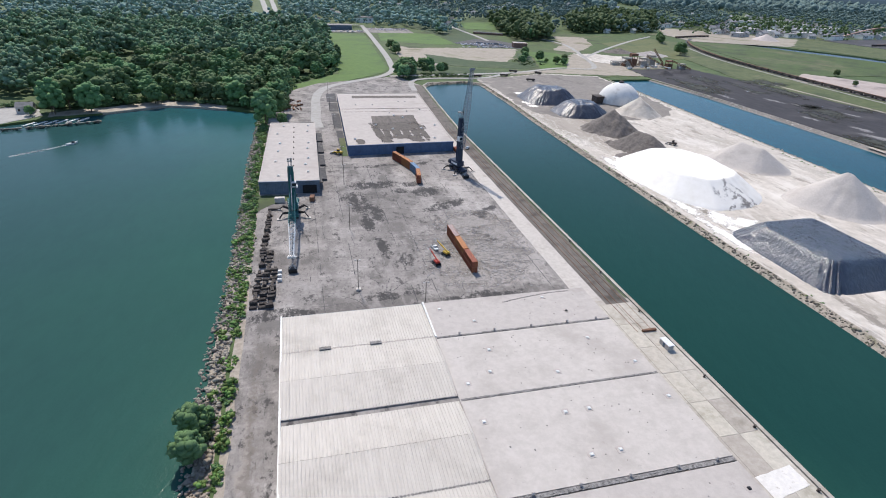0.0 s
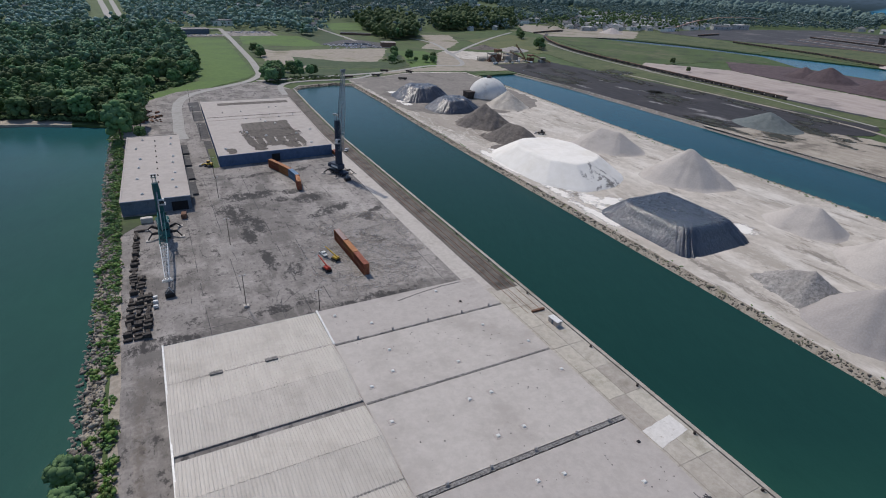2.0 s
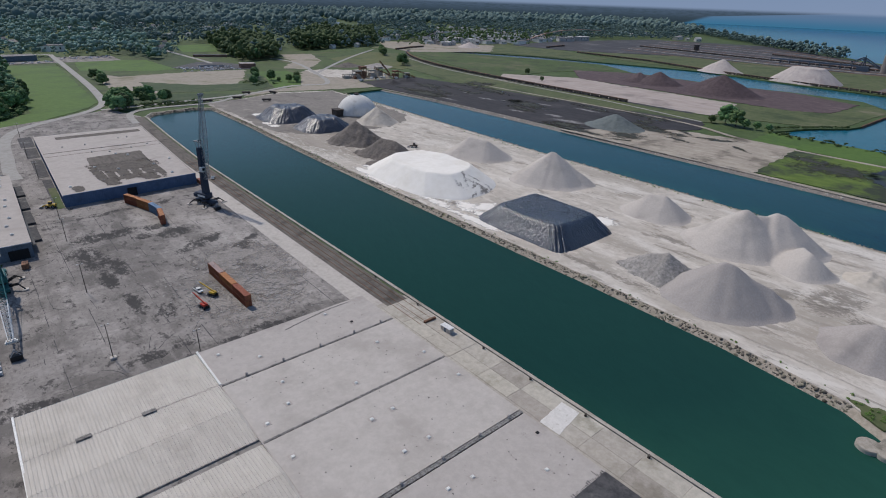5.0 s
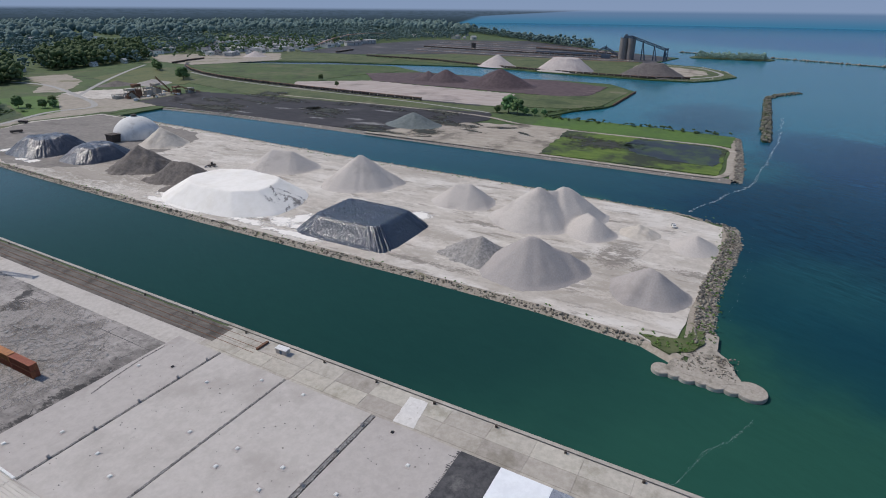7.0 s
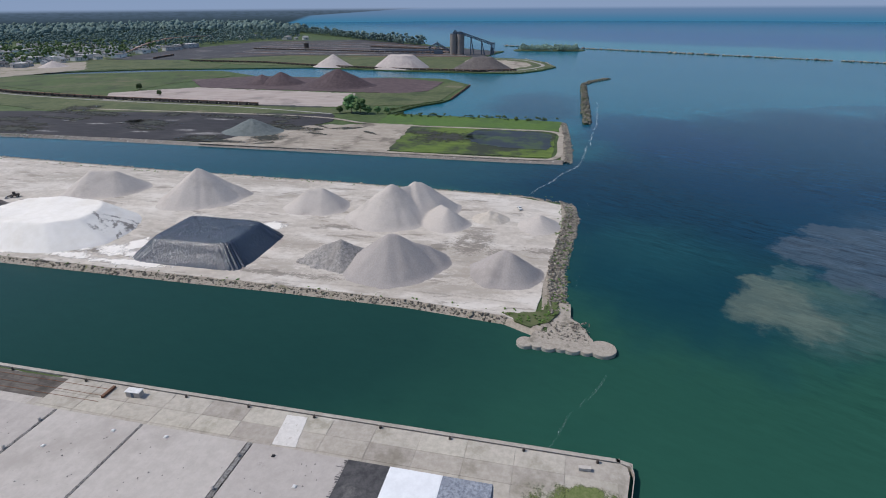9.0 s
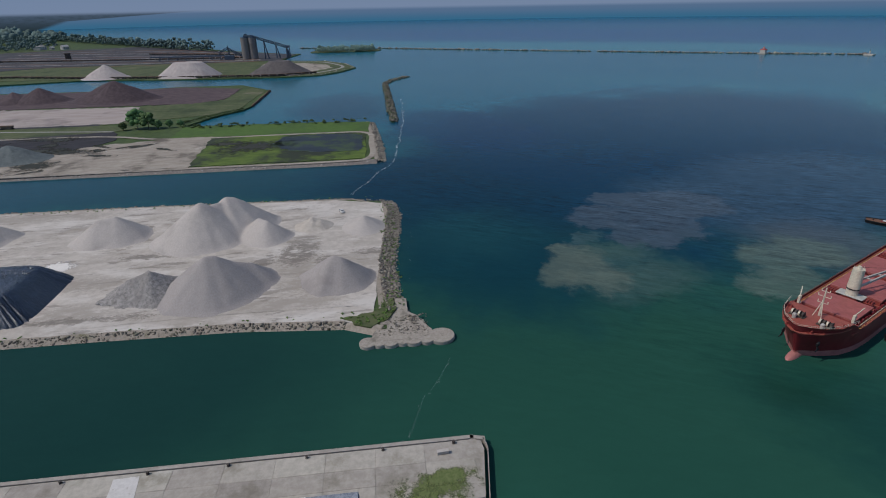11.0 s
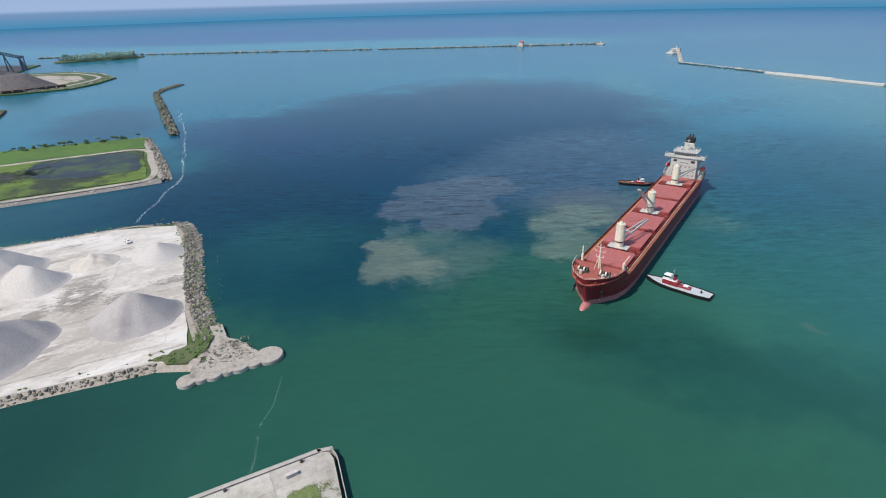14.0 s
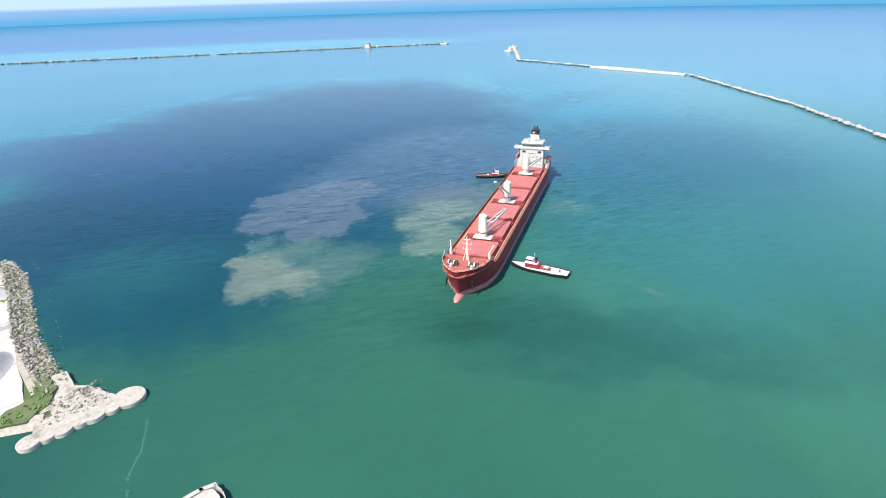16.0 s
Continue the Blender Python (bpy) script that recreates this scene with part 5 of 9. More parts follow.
def shed(name, corners, z, walls, roof, label, brown=None):
    """A flat-roofed warehouse over four corners: front left, front right, back right, back left."""
    w = thing(name, pose(0, 0, 0), label, "warehouse")
    k = len(corners)
    for i in range(k):
        a, b = Vector(corners[i]), Vector(corners[(i + 1) % k])
        d = (b - a).normalized()
        nrm = Vector((d.y, -d.x)) * 0.3
        bm = bmesh.new()
        prism(bm, [tuple(a), tuple(b), tuple(b - nrm), tuple(a - nrm)], GL - 0.4, z - 0.1)
        # pressed ribs of the siding
        cnt = int((b - a).length / 0.9)
        for j in range(cnt):
            q = a + d * (j + 0.5) * (b - a).length / cnt
            e = Vector((d.y, -d.x)) * 0.07
            prism(bm, [tuple(q - d * 0.12), tuple(q - d * 0.08 + e), tuple(q + d * 0.08 + e), tuple(q + d * 0.12)], GL - 0.3, z - 0.5)
        part("wall", bm, walls, w)
        bm = bmesh.new()
        out = Vector((d.y, -d.x)) * 0.25
        prism(bm, [tuple(a + out), tuple(b + out), tuple(b - nrm * 1.6), tuple(a - nrm * 1.6)], z - 0.45, z + 0.28)
        part("parapet", bm, M["roof_far"] if i != 0 else walls, w)
    c = sum((Vector(q) for q in corners), Vector((0, 0))) / k
    bm = bmesh.new()
    prism(bm, [tuple(c + (Vector(q) - c) * 0.998) for q in corners], z - 0.4, z)
    part("roof", bm, roof, w)
    return w


def hatch(w, x, y, z, s=1.15, m="white_paint"):
    bm = bmesh.new()
    box(bm, x - s, y - s, z, x + s, y + s, z + 0.5, 0.08)
    box(bm, x - s * 0.8, y - s * 0.8, z + 0.5, x + s * 0.8, y + s * 0.8, z + 0.8, 0.2)
    part("roof_hatch", bm, M[m], w)


blue = shed("blue_warehouse", [(29, 353), (101, 356), (109, 516), (34, 517)], 8.6, M["blue_wall"], M["roof_far"], "wide warehouse with blue metal walls and a patched grey roof")
M["bare_roof"] = stain_material("bare_brown_roof", (0.075, 0.065, 0.057), (0.13, 0.114, 0.1), 0.5, -0.15, 0.15, 1.0)
bm = bmesh.new()
prism(bm, ragged([(54, 431), (88, 433), (86, 400), (80, 404), (78, 398), (70, 402), (58, 400), (52, 404)], 2.5, 0.8, 3), 8.5, 8.66)
part("roof_bare_patch", bm, M["roof_brown"], blue, "brown patch where the roof covering is gone")
bm = bmesh.new()
prism(bm, ragged([(46, 506), (104, 505), (104, 496), (46, 497)], 3, 0.6, 4), 8.5, 8.66)
part("roof_bare_patch", bm, M["roof_brown"], blue)
stain_field("roof_streak", [(53, 385, 3, 26, 2), (59, 383, 2.5, 24, 0), (66, 385, 3.5, 20, -2), (73, 386, 3, 22, 0), (80, 384, 3.5, 24, -3), (85, 385, 2.5, 26, 0), (70, 398, 20, 12, 0), (67, 372, 7, 5, 0), (77, 366, 5, 8, 0), (56, 366, 4, 8, 0), (38, 362, 3, 6, 0)], 8.68, M["bare_roof"], "brown streaks on the patched roof")
for y in (456, 446):
    bm = bmesh.new()
    box(bm, 33 - 0.5, y - 0.3, 8.4, 106.5, y + 0.3, 8.75 if y == 456 else 8.64)
    part("roof_joint", bm, M["roof_brown"], blue)
for x, y in ((35, 368), (54, 404), (65, 392), (86, 392), (90, 366), (72, 432), (78, 425), (98, 400), (60, 470), (84, 480), (90, 480), (46, 470), (70, 440), (85, 445), (60, 445), (97, 450), (68, 455), (80, 455)):
    hatch(blue, x, y, 8.6, 0.8 if y < 440 else 0.5, "white_paint" if y < 440 else "steel")
# black slab on the wall paints the unlit inside of the doorway
bm = bmesh.new()
box(bm, 61, 353.6, GL - 0.2, 66, 354.9, 6.8)
part("doorway", bm, M["dark"], blue, "open doorway, its dark inside painted black")
for x in (45, 80, 92):
    bm = bmesh.new()
    box(bm, x - 2.4, 353.2 + (x - 29) * 0.042, GL, x + 2.4, 353.9 + (x - 29) * 0.042, 7.0, 0.05)
    part("roller_door", bm, M["blue_wall"], blue)
# loading bay along the west side
for y0, y1 in ((366, 415), (422, 470), (476, 508), (512, 548)):
    patch("loading_pit", [(24.5, y0), (28.5 + (y0 - 353) * 0.03, y0), (28.5 + (y1 - 353) * 0.03, y1), (25.5, y1)], GL + 0.06, M["tar"], "dark loading pit beside the warehouse", "pavement", 0)
patch("grass_strip", [(25, 352), (28.6, 353), (30, 395), (26, 395)], GL + 0.1, M["grass"], "green strip beside the blue warehouse", "grass", 0.4, 3)

west = shed("west_warehouse", [(-24, 291), (7.5, 290), (10, 414), (-21, 415)], 8.8, M["grey_blue_wall"], M["roof_far"], "low warehouse with slate blue walls and grey roof")
for i in range(9):
    hatch(west, -6 + 0.15 * i, 304 + i * 12, 8.8, 0.35, "black_paint")
for x, y in ((-14, 300), (-16, 325), (-15, 345), (-14, 362), (-16, 385), (-12, 405), (2, 305), (3, 330), (3, 350), (4, 362), (4, 390), (5, 405), (1, 318)):
    hatch(west, x, y, 8.8, 0.7)
# doorway's inner darkness is a black slab set on the wall
bm = bmesh.new()
box(bm, -1.5, 289.6, GL - 0.2, 6, 290.8, 6.6)
part("doorway", bm, M["dark"], west, "open doorway, its dark inside painted black")
for y0 in (308, 334, 360, 386):
    bm = bmesh.new()
    box(bm, 8.6, y0, GL - 0.2, 12.4 + (y0 - 300) * 0.02, y0 + 20, GL + 1.1, 0.05)
    part("loading_dock", bm, M["tar"], west, "dark loading dock")
bm = bmesh.new()
box(bm, 7.9, 296, 5.2, 9.4, 412, 5.5)
part("canopy", bm, M["black_paint"], west)
patch("bank_grass", [(-27, 292), (-24, 300), (-24.5, 289), (-4, 288), (-8, 282), (-20, 274), (-27, 262)], GL + 0.08, M["grass"], "bright grass beside the west warehouse", "grass", 1.2, 3)


# ---------- yard surfaces ----------
stain_field("rubble_patch", [(76, 205, 24, 24, 0), (60, 200, 14, 14, 0), (88, 228, 14, 26, 0), (78, 240, 22, 14, 0), (70, 185, 20, 10, 0)], GL + 0.02, stain_material("broken_stone_paving", (0.17, 0.156, 0.145), (0.36, 0.333, 0.31), 1.4, 0.1, 0.6), "broken stone paving in the yard")
# paving joints and cracks
bm = bmesh.new()
for x, y0, y1 in ((3.5, 165, 330), (17, 165, 335), (38, 165, 330), (47, 170, 330), (69, 195, 340), (100.5, 160, 420), (94, 170, 250)):
    y = y0
    while y < y1:
        ln = RNG.uniform(3, 11)
        if RNG.random() < 0.75:
            w = RNG.uniform(0.06, 0.16)
            dx = 0.25 * noise.noise(Vector((x, y * 0.1, 0)))
            box(bm, x + dx - w, y, GL - 0.1, x + dx + w, min(y + ln, y1), GL + 0.03)
        y += ln
for y in (196, 228, 262, 300, 330):
    x = 18
    while x < 98:
        ln = RNG.uniform(2, 8)
        if RNG.random() < 0.5:
            w = RNG.uniform(0.05, 0.12)
            box(bm, x, y - w, GL - 0.1, x + ln, y + w, GL + 0.03)
        x += ln
for _ in range(110):
    x, y, a = RNG.uniform(-20, 97), RNG.uniform(163, 345), RNG.choice((0, 90, RNG.uniform(0, 180)))
    for _ in range(RNG.randint(2, 7)):
        ln, w = RNG.uniform(0.8, 3.0), RNG.uniform(0.04, 0.13)
        q = radians(a)
        x, y = x + math.cos(q) * ln, y + math.sin(q) * ln
        if -23 < x < 98 and 162 < y < 348:
            box(bm, -ln * 0.55, -w, -0.1, ln * 0.55, w, 0.026, 0, pose(x - math.cos(q) * ln / 2, y - math.sin(q) * ln / 2, GL, 0, 0, a))
        a += RNG.gauss(0, 14)
tagged(mesh_object("yard_crack", bm, M["tar"]), "dark cracks and joints in the yard paving", "crack", "", "stuff")
bm = bmesh.new()
for i in range(900):
    x, y = RNG.gauss(70, 12), RNG.gauss(205, 16)
    if y < 166 or x > 98:
        continue
    s = RNG.uniform(0.12, 0.5)
    box(bm, -s, -s * 0.7, -0.1, s, s * 0.7, RNG.uniform(0.05, 0.22), 0, pose(x, y, GL + 0.02, 0, 0, RNG.uniform(0, 180)))
tagged(mesh_object("paving_rubble", bm, M["rubble"]), "loose broken paving stones", "rubble", "", "stuff")


# quay apron slabs
apron = tagged(new("apron"), "concrete slab apron at the pier's end", "pavement", "", "structure")
slab_mesh = {}
k = 0
for iy in range(13):
    for ix in range(3):
        y0 = -20 + iy * 13.6
        x0 = 100.2 + ix * 6.4
        wx = 6.3 if ix < 2 else 6.6
        if (iy, ix) in ((0, 2), (0, 0), (1, 0)):
            continue
        key = (wx,)
        if key not in slab_mesh:
            bm = bmesh.new()
            box(bm, -wx / 2, -6.76, -0.2, wx / 2, 6.76, 0.12, 0.04)
            slab_mesh[key] = bpy.data.meshes.new("slab")
            bm.to_mesh(slab_mesh[key])
            bm.free()
            slab_mesh[key].materials.append(M["concrete"])
        ob = new("slab", slab_mesh[key])
        ob.matrix_basis = pose(x0 + wx / 2, y0 + 6.8, GL + 0.03 * RNG.random(), RNG.uniform(-0.12, 0.12), RNG.uniform(-0.15, 0.15), 0)
        ob.parent = apron
patch("pale_slab", [(106.5, 68), (118.6, 70), (118.4, 76.5), (106.2, 75)], GL + 0.2, M["worn_white"], "fresh white concrete patch on the quay", "pavement", 0.2, 2)
stain_field("weed_patch", [(104, -8, 6, 13, 0), (98, -6, 9, 10, 0), (107, -12, 4, 8, 0)], GL + 0.24, stain_material("apron_weeds", (0.1, 0.14, 0.04), (0.17, 0.2, 0.08), 0.9, 0.1, 0.6), "weeds growing through the broken apron")
patch("weedy_ground", [(-24, 8), (90, 8), (99, 4), (96, -10), (60, -9), (-25, -3)], GL + 0.05, M["bank_soil"], "weedy bare ground at the pier's end", "ground", 0.8, 3)
# crumbled curb along the roof side of the apron
bm = bmesh.new()
for i in range(60):
    y = 48 + i * 0.5
    box(bm, 99.6 + 0.2 * noise.noise(Vector((y, 0, 0))), y, GL, 100.4 + 0.4 * noise.noise(Vector((y, 3, 0))), y + 0.6, GL + RNG.uniform(0.15, 0.5))
tagged(mesh_object("broken_curb", bm, M["gutter"]), "crumbled dark curb beside the warehouse", "curb", "", "stuff")
# rails
rails = tagged(new("quay_track"), "old crane rails along the quay", "track", "", "structure")
for x in (111.2, 114.0, 117.2):
    bm = bmesh.new()
    box(bm, x - 0.09, 138, GL + 0.02, x + 0.09, 410, GL + 0.2)
    part("rail", bm, M["rust"], rails)
bm = bmesh.new()
box(bm, 113, 137.6, GL, 118.5, 138.6, GL + 0.9, 0.08)
tagged(mesh_object("buffer_stop", bm, M["rust"]), "rusty buffer stop at the end of the rails", "buffer stop")


def bollard(m):
    b = thing("bollard", m, "rusty mooring bollard on the quay edge", "bollard", "bollards along the quay")
    bm = bmesh.new()
    tube(bm, (0, 0, 0), (0, 0, 0.15), 0.5, 0.45, 10)
    tube(bm, (0, 0, 0.1), (0, 0, 0.7), 0.28, 0.24, 10)
    part("post", bm, M["brownwood"], b)
    bm = bmesh.new()
    tube(bm, (0, 0, 0.66), (0, 0, 0.9), 0.45, 0.38, 10)
    part("cap", bm, M["brownwood"], b)
    return b


b0 = bollard(pose(119.1, -15, GL + 0.1))
for y in (5, 26, 47, 68, 90, 112, 150, 180, 210, 245, 280, 320, 360, 400):
    copy_thing(b0, pose(119.1, y, GL + 0.1))


def hut():
    h = thing("quay_hut", pose(116.3, 128.6, GL + 0.1, 0, 0, 3), "small pale hut on the quay edge", "hut")
    bm = bmesh.new()
    box(bm, -1.1, -2.4, 0, 1.1, 2.4, 2.0, 0.05)
    part("body", bm, M["concrete_light"], h)
    bm = bmesh.new()
    box(bm, -1.3, -2.6, 2.0, 1.3, 2.6, 2.2, 0.04)
    part("roof", bm, M["white_paint"], h)
    bm = bmesh.new()
    box(bm, -1.16, -0.5, 0, -1.08, 0.5, 1.8)
    part("door", bm, M["grey_blue_wall"], h)


hut()
bm = bmesh.new()
box(bm, -0.5, -1.6, 0, 0.5, 1.6, 0.9, 0.06)
box(bm, -0.56, -1.66, 0.9, 0.56, 1.66, 1.0)
ob = mesh_object("equipment_box", bm, M["concrete_light"])
ob.matrix_basis = pose(115.6, -11.5, GL + 0.2, 0, 0, 5)
tagged(ob, "pale equipment box standing on the apron", "box")


# ---------- containers ----------
def container(m, paint_name, label, top=None):
    """A 12.2 m shipping container."""
    c = thing("shipping_container", m, label, "container", "containers in the yard")
    L, W, H = 12.19, 2.44, 2.6
    for sx in (-1, 1):
        bm = bmesh.new()
        k = 42
        v = []
        for i in range(k * 2 + 1):
            y = -L / 2 + 0.15 + (L - 0.3) * i / (k * 2)
            v.append((sx * (W / 2 - (0.0 if (i // 2) % 2 else 0.07)), y))
        lo = [bm.verts.new((x, y, 0.18)) for x, y in v]
        hi = [bm.verts.new((x, y, H - 0.12)) for x, y in v]
        for i in range(len(v) - 1):
            bm.faces.new((lo[i], lo[i + 1], hi[i + 1], hi[i]))
        bmesh.ops.solidify(bm, geom=list(bm.faces), thickness=0.03)
        part("side_panel", bm, M[paint_name], c)
    bm = bmesh.new()
    box(bm, -W / 2 + 0.08, -L / 2 + 0.08, H - 0.1, W / 2 - 0.08, L / 2 - 0.08, H - 0.05)
    for i in range(24):
        y = -L / 2 + 0.4 + i * (L - 0.8) / 23
        box(bm, -W / 2 + 0.2, y - 0.1, H - 0.06, W / 2 - 0.2, y + 0.1, H - 0.02)
    part("roof", bm, M[top or paint_name], c)
    bm = bmesh.new()
    box(bm, -W / 2 + 0.05, -L / 2 + 0.05, 0.05, W / 2 - 0.05, L / 2 - 0.05, 0.2)
    part("floor_frame", bm, M["rust"], c)
    for sx in (-1, 1):
        for sy in (-1, 1):
            bm = bmesh.new()
            x, y = sx * (W / 2 - 0.08), sy * (L / 2 - 0.08)
            box(bm, x - 0.08, y - 0.08, 0, x + 0.08, y + 0.08, H, 0.01)
            part("corner_post", bm, M[paint_name], c)
        bm = bmesh.new()
        box(bm, sx * (W / 2 - 0.08) - 0.06, -L / 2, H - 0.14, sx * (W / 2 - 0.08) + 0.06, L / 2, H - 0.01)
        part("top_rail", bm, M[paint_name], c)
    bm = bmesh.new()
    box(bm, -W / 2 + 0.1, L / 2 - 0.1, 0.15, W / 2 - 0.1, L / 2 - 0.04, H - 0.1)
    part("end_wall", bm, M[paint_name], c)
    for sx in (-1, 1):
        bm = bmesh.new()
        box(bm, min(0.02 * sx, sx * (W / 2 - 0.12)), -L / 2 + 0.04, 0.18, max(0.02 * sx, sx * (W / 2 - 0.12)), -L / 2 + 0.1, H - 0.14)
        for u in (0.35, 0.8):
            tube(bm, (sx * u, -L / 2 + 0.02, 0.2), (sx * u, -L / 2 + 0.02, H - 0.2), 0.025, None, 6)
        part("door", bm, M[paint_name], c)
    return c


def line_up(n, a, b):
    d = Vector(b) - Vector(a)
    return [(Vector(a) + d * (i + 0.5) / n, math.degrees(math.atan2(-d.x, d.y))) for i in range(n)]


for (q, ang), (lo, hi, top) in zip(line_up(3, (64.6, 227), (65.8, 189)), (("orange_rust", "orange_rust", "grey_box"), ("orange_rust", "orange", "orange"), ("orange_rust", "orange_rust", "orange_rust"))):
    container(pose(q.x, q.y, GL + 0.05, 0, 0, ang + 180), lo, "rust-orange shipping container at the bottom of a stack of two")
    container(pose(q.x, q.y, GL + 2.68, 0, 0, ang + 180), hi, "%s shipping container on top of a stack of two" % ("orange" if hi == "orange" else "rust-orange"), top)
for x, y, ang, col, lab in ((59.5, 337, 20, "orange_rust", "rust-orange"), (63.2, 325.5, 18, "orange", "orange"), (65.6, 314, 8, "blue_box", "pale blue"), (65.2, 302.2, -8, "orange_rust", "rust-orange")):
    container(pose(x, y, GL + 0.05, 0, 0, ang), col, "%s shipping container standing in a bent row" % lab, "orange" if col == "orange_rust" else None)
    container(pose(x, y, GL + 2.68, 0, 0, ang), col, "%s shipping container stacked on another" % lab, "orange" if col == "orange_rust" else None)
container(pose(103, 352, GL + 0.05, 0, 0, 2), "orange_rust", "rust-orange container beside the blue warehouse")


# ---------- vehicles ----------
def wheel(v, x, y, r=0.4, w=0.28):
    bm = bmesh.new()
    tube(bm, (x - w / 2, y, r), (x + w / 2, y, r), r, r, 14)
    ty = part("tyre", bm, M["rubber"], v)
    bm = bmesh.new()
    tube(bm, (x - w / 2 - 0.01, y, r), (x + w / 2 + 0.01, y, r), r * 0.55, r * 0.55, 10)
    part("rim", bm, M["steel"], ty)


def pickup(m, col, label):
    v = thing("pickup_truck", m, label, "truck", "trucks on the site")
    bm = bmesh.new()
    box(bm, -0.95, -2.8, 0.5, 0.95, 2.8, 1.1, 0.12)
    part("body", bm, M[col], v)
    bm = bmesh.new()
    vs = box(bm, -0.88, -0.5, 1.05, 0.88, 1.5, 1.85)
    for q in vs:
        if q.co.z > 1.5:
            q.co.x *= 0.86
            q.co.y = q.co.y * 0.75 + 0.1
    part("cab", bm, M[col], v)
    for y, h in ((1.28, 0.0), (-0.42, 0.0)):
        bm = bmesh.new()
        box(bm, -0.78, y - 0.08, 1.2, 0.78, y + 0.1, 1.7, 0.02)
        part("window", bm, M["glass"], v)
    bm = bmesh.new()
    box(bm, -0.8, -2.7, 0.95, 0.8, -0.6, 1.12)
    part("load_bed", bm, M["tar"], v)
    for x in (-0.85, 0.85):
        for y in (-1.8, 1.8):
            wheel(v, x, y)
    return v


pickup(pose(54.4, 213.5, GL + 0.06, 0, 0, 188), "white_paint", "white pickup truck parked in the yard")
pickup(pose(112.5, 360, GL + 0.06, 0, 0, 150), "white_paint", "white pickup truck beside the crane")
pickup(pose(318, 25.4, GL + 0.1, 0, 0, 110), "white_paint", "pale pickup truck parked among the stone piles")


def boom_lift(m, col, label):
    v = thing("boom_lift", m, label, "lift", "lifting machines")
    bm = bmesh.new()
    box(bm, -1.1, -1.8, 0.5, 1.1, 1.8, 1.2, 0.1)
    part("chassis", bm, M["black_paint"], v)
    bm = bmesh.new()
    box(bm, -1.0, -1.6, 1.2, 1.0, 1.2, 2.1, 0.15)
    part("turntable", bm, M[col], v)
    bm = bmesh.new()
    box(bm, -0.22, 0, -0.22, 0.22, 6.5, 0.22, 0.03, pose(0, -1.4, 2.1, 18, 0, 0))
    box(bm, -0.16, 4, -0.16, 0.16, 8.4, 0.16, 0.02, pose(0, -1.4, 2.1, 18, 0, 0))
    part("boom", bm, M[col], v)
    bm = bmesh.new()
    box(bm, -0.9, 6.4, 4.2, 0.9, 7.3, 4.3)
    for x in (-0.9, 0.9):
        for y in (6.4, 7.3):
            tube(bm, (x, y, 4.2), (x, y, 5.3), 0.04, None, 6)
    for z in (4.75, 5.3):
        for a, b in (((-0.9, 6.4), (0.9, 6.4)), ((-0.9, 7.3), (0.9, 7.3)), ((-0.9, 6.4), (-0.9, 7.3)), ((0.9, 6.4), (0.9, 7.3))):
            tube(bm, (*a, z), (*b, z), 0.04, None, 6)
    part("basket", bm, M["steel"], v)
    for x in (-1.1, 1.1):
        for y in (-1.3, 1.3):
            wheel(v, x, y, 0.5, 0.4)
    return v


boom_lift(pose(57.8, 206.5, GL + 0.06, 0, 0, 25), "yellow", "yellow boom lift parked by the containers")
boom_lift(pose(51.8, 199, GL + 0.06, 0, 0, 15), "red", "red boom lift with a folded arm in the yard")


def loader(m, col, label):
    v = thing("wheel_loader", m, label, "loader", "loaders on the site")
    bm = bmesh.new()
    box(bm, -1.2, -3, 0.9, 1.2, 0.4, 2.2, 0.2)
    box(bm, -0.9, 0.2, 0.9, 0.9, 2.2, 1.7, 0.15)
    part("body", bm, M[col], v)
    bm = bmesh.new()
    box(bm, -0.85, -1.0, 2.1, 0.85, 0.5, 3.5, 0.1)
    cab = part("cab", bm, M["glass"], v)
    bm = bmesh.new()
    box(bm, -0.9, -1.05, 3.45, 0.9, 0.55, 3.6, 0.04)
    part("cab_roof", bm, M[col], cab)
    bm = bmesh.new()
    for x in (-0.7, 0.7):
        box(bm, x - 0.15, 0, -0.2, x + 0.15, 3.0, 0.2, 0.03, pose(0, 1.6, 1.6, -18, 0, 0))
    part("lift_arm", bm, M[col], v)
    bm = bmesh.new()
    vs = box(bm, -1.6, 4.0, 0.1, 1.6, 5.4, 1.2)
    for q in vs:
        if q.co.y > 5 and q.co.z > 1:
            q.co.y -= 0.9
    part("bucket", bm, M["steel"], v)
    for x in (-1.1, 1.1):
        for y in (-1.8, 1.5):
            wheel(v, x, y, 0.85, 0.6)
    return v


loader(pose(22.5, 357, GL + 0.1, 0, 0, 60), "yellow", "yellow wheel loader near the blue warehouse")
loader(pose(273.3, 352.7, GL + 0.1, 0, 0, 40), "brownwood", "dark wheel loader beside the brown heaps")


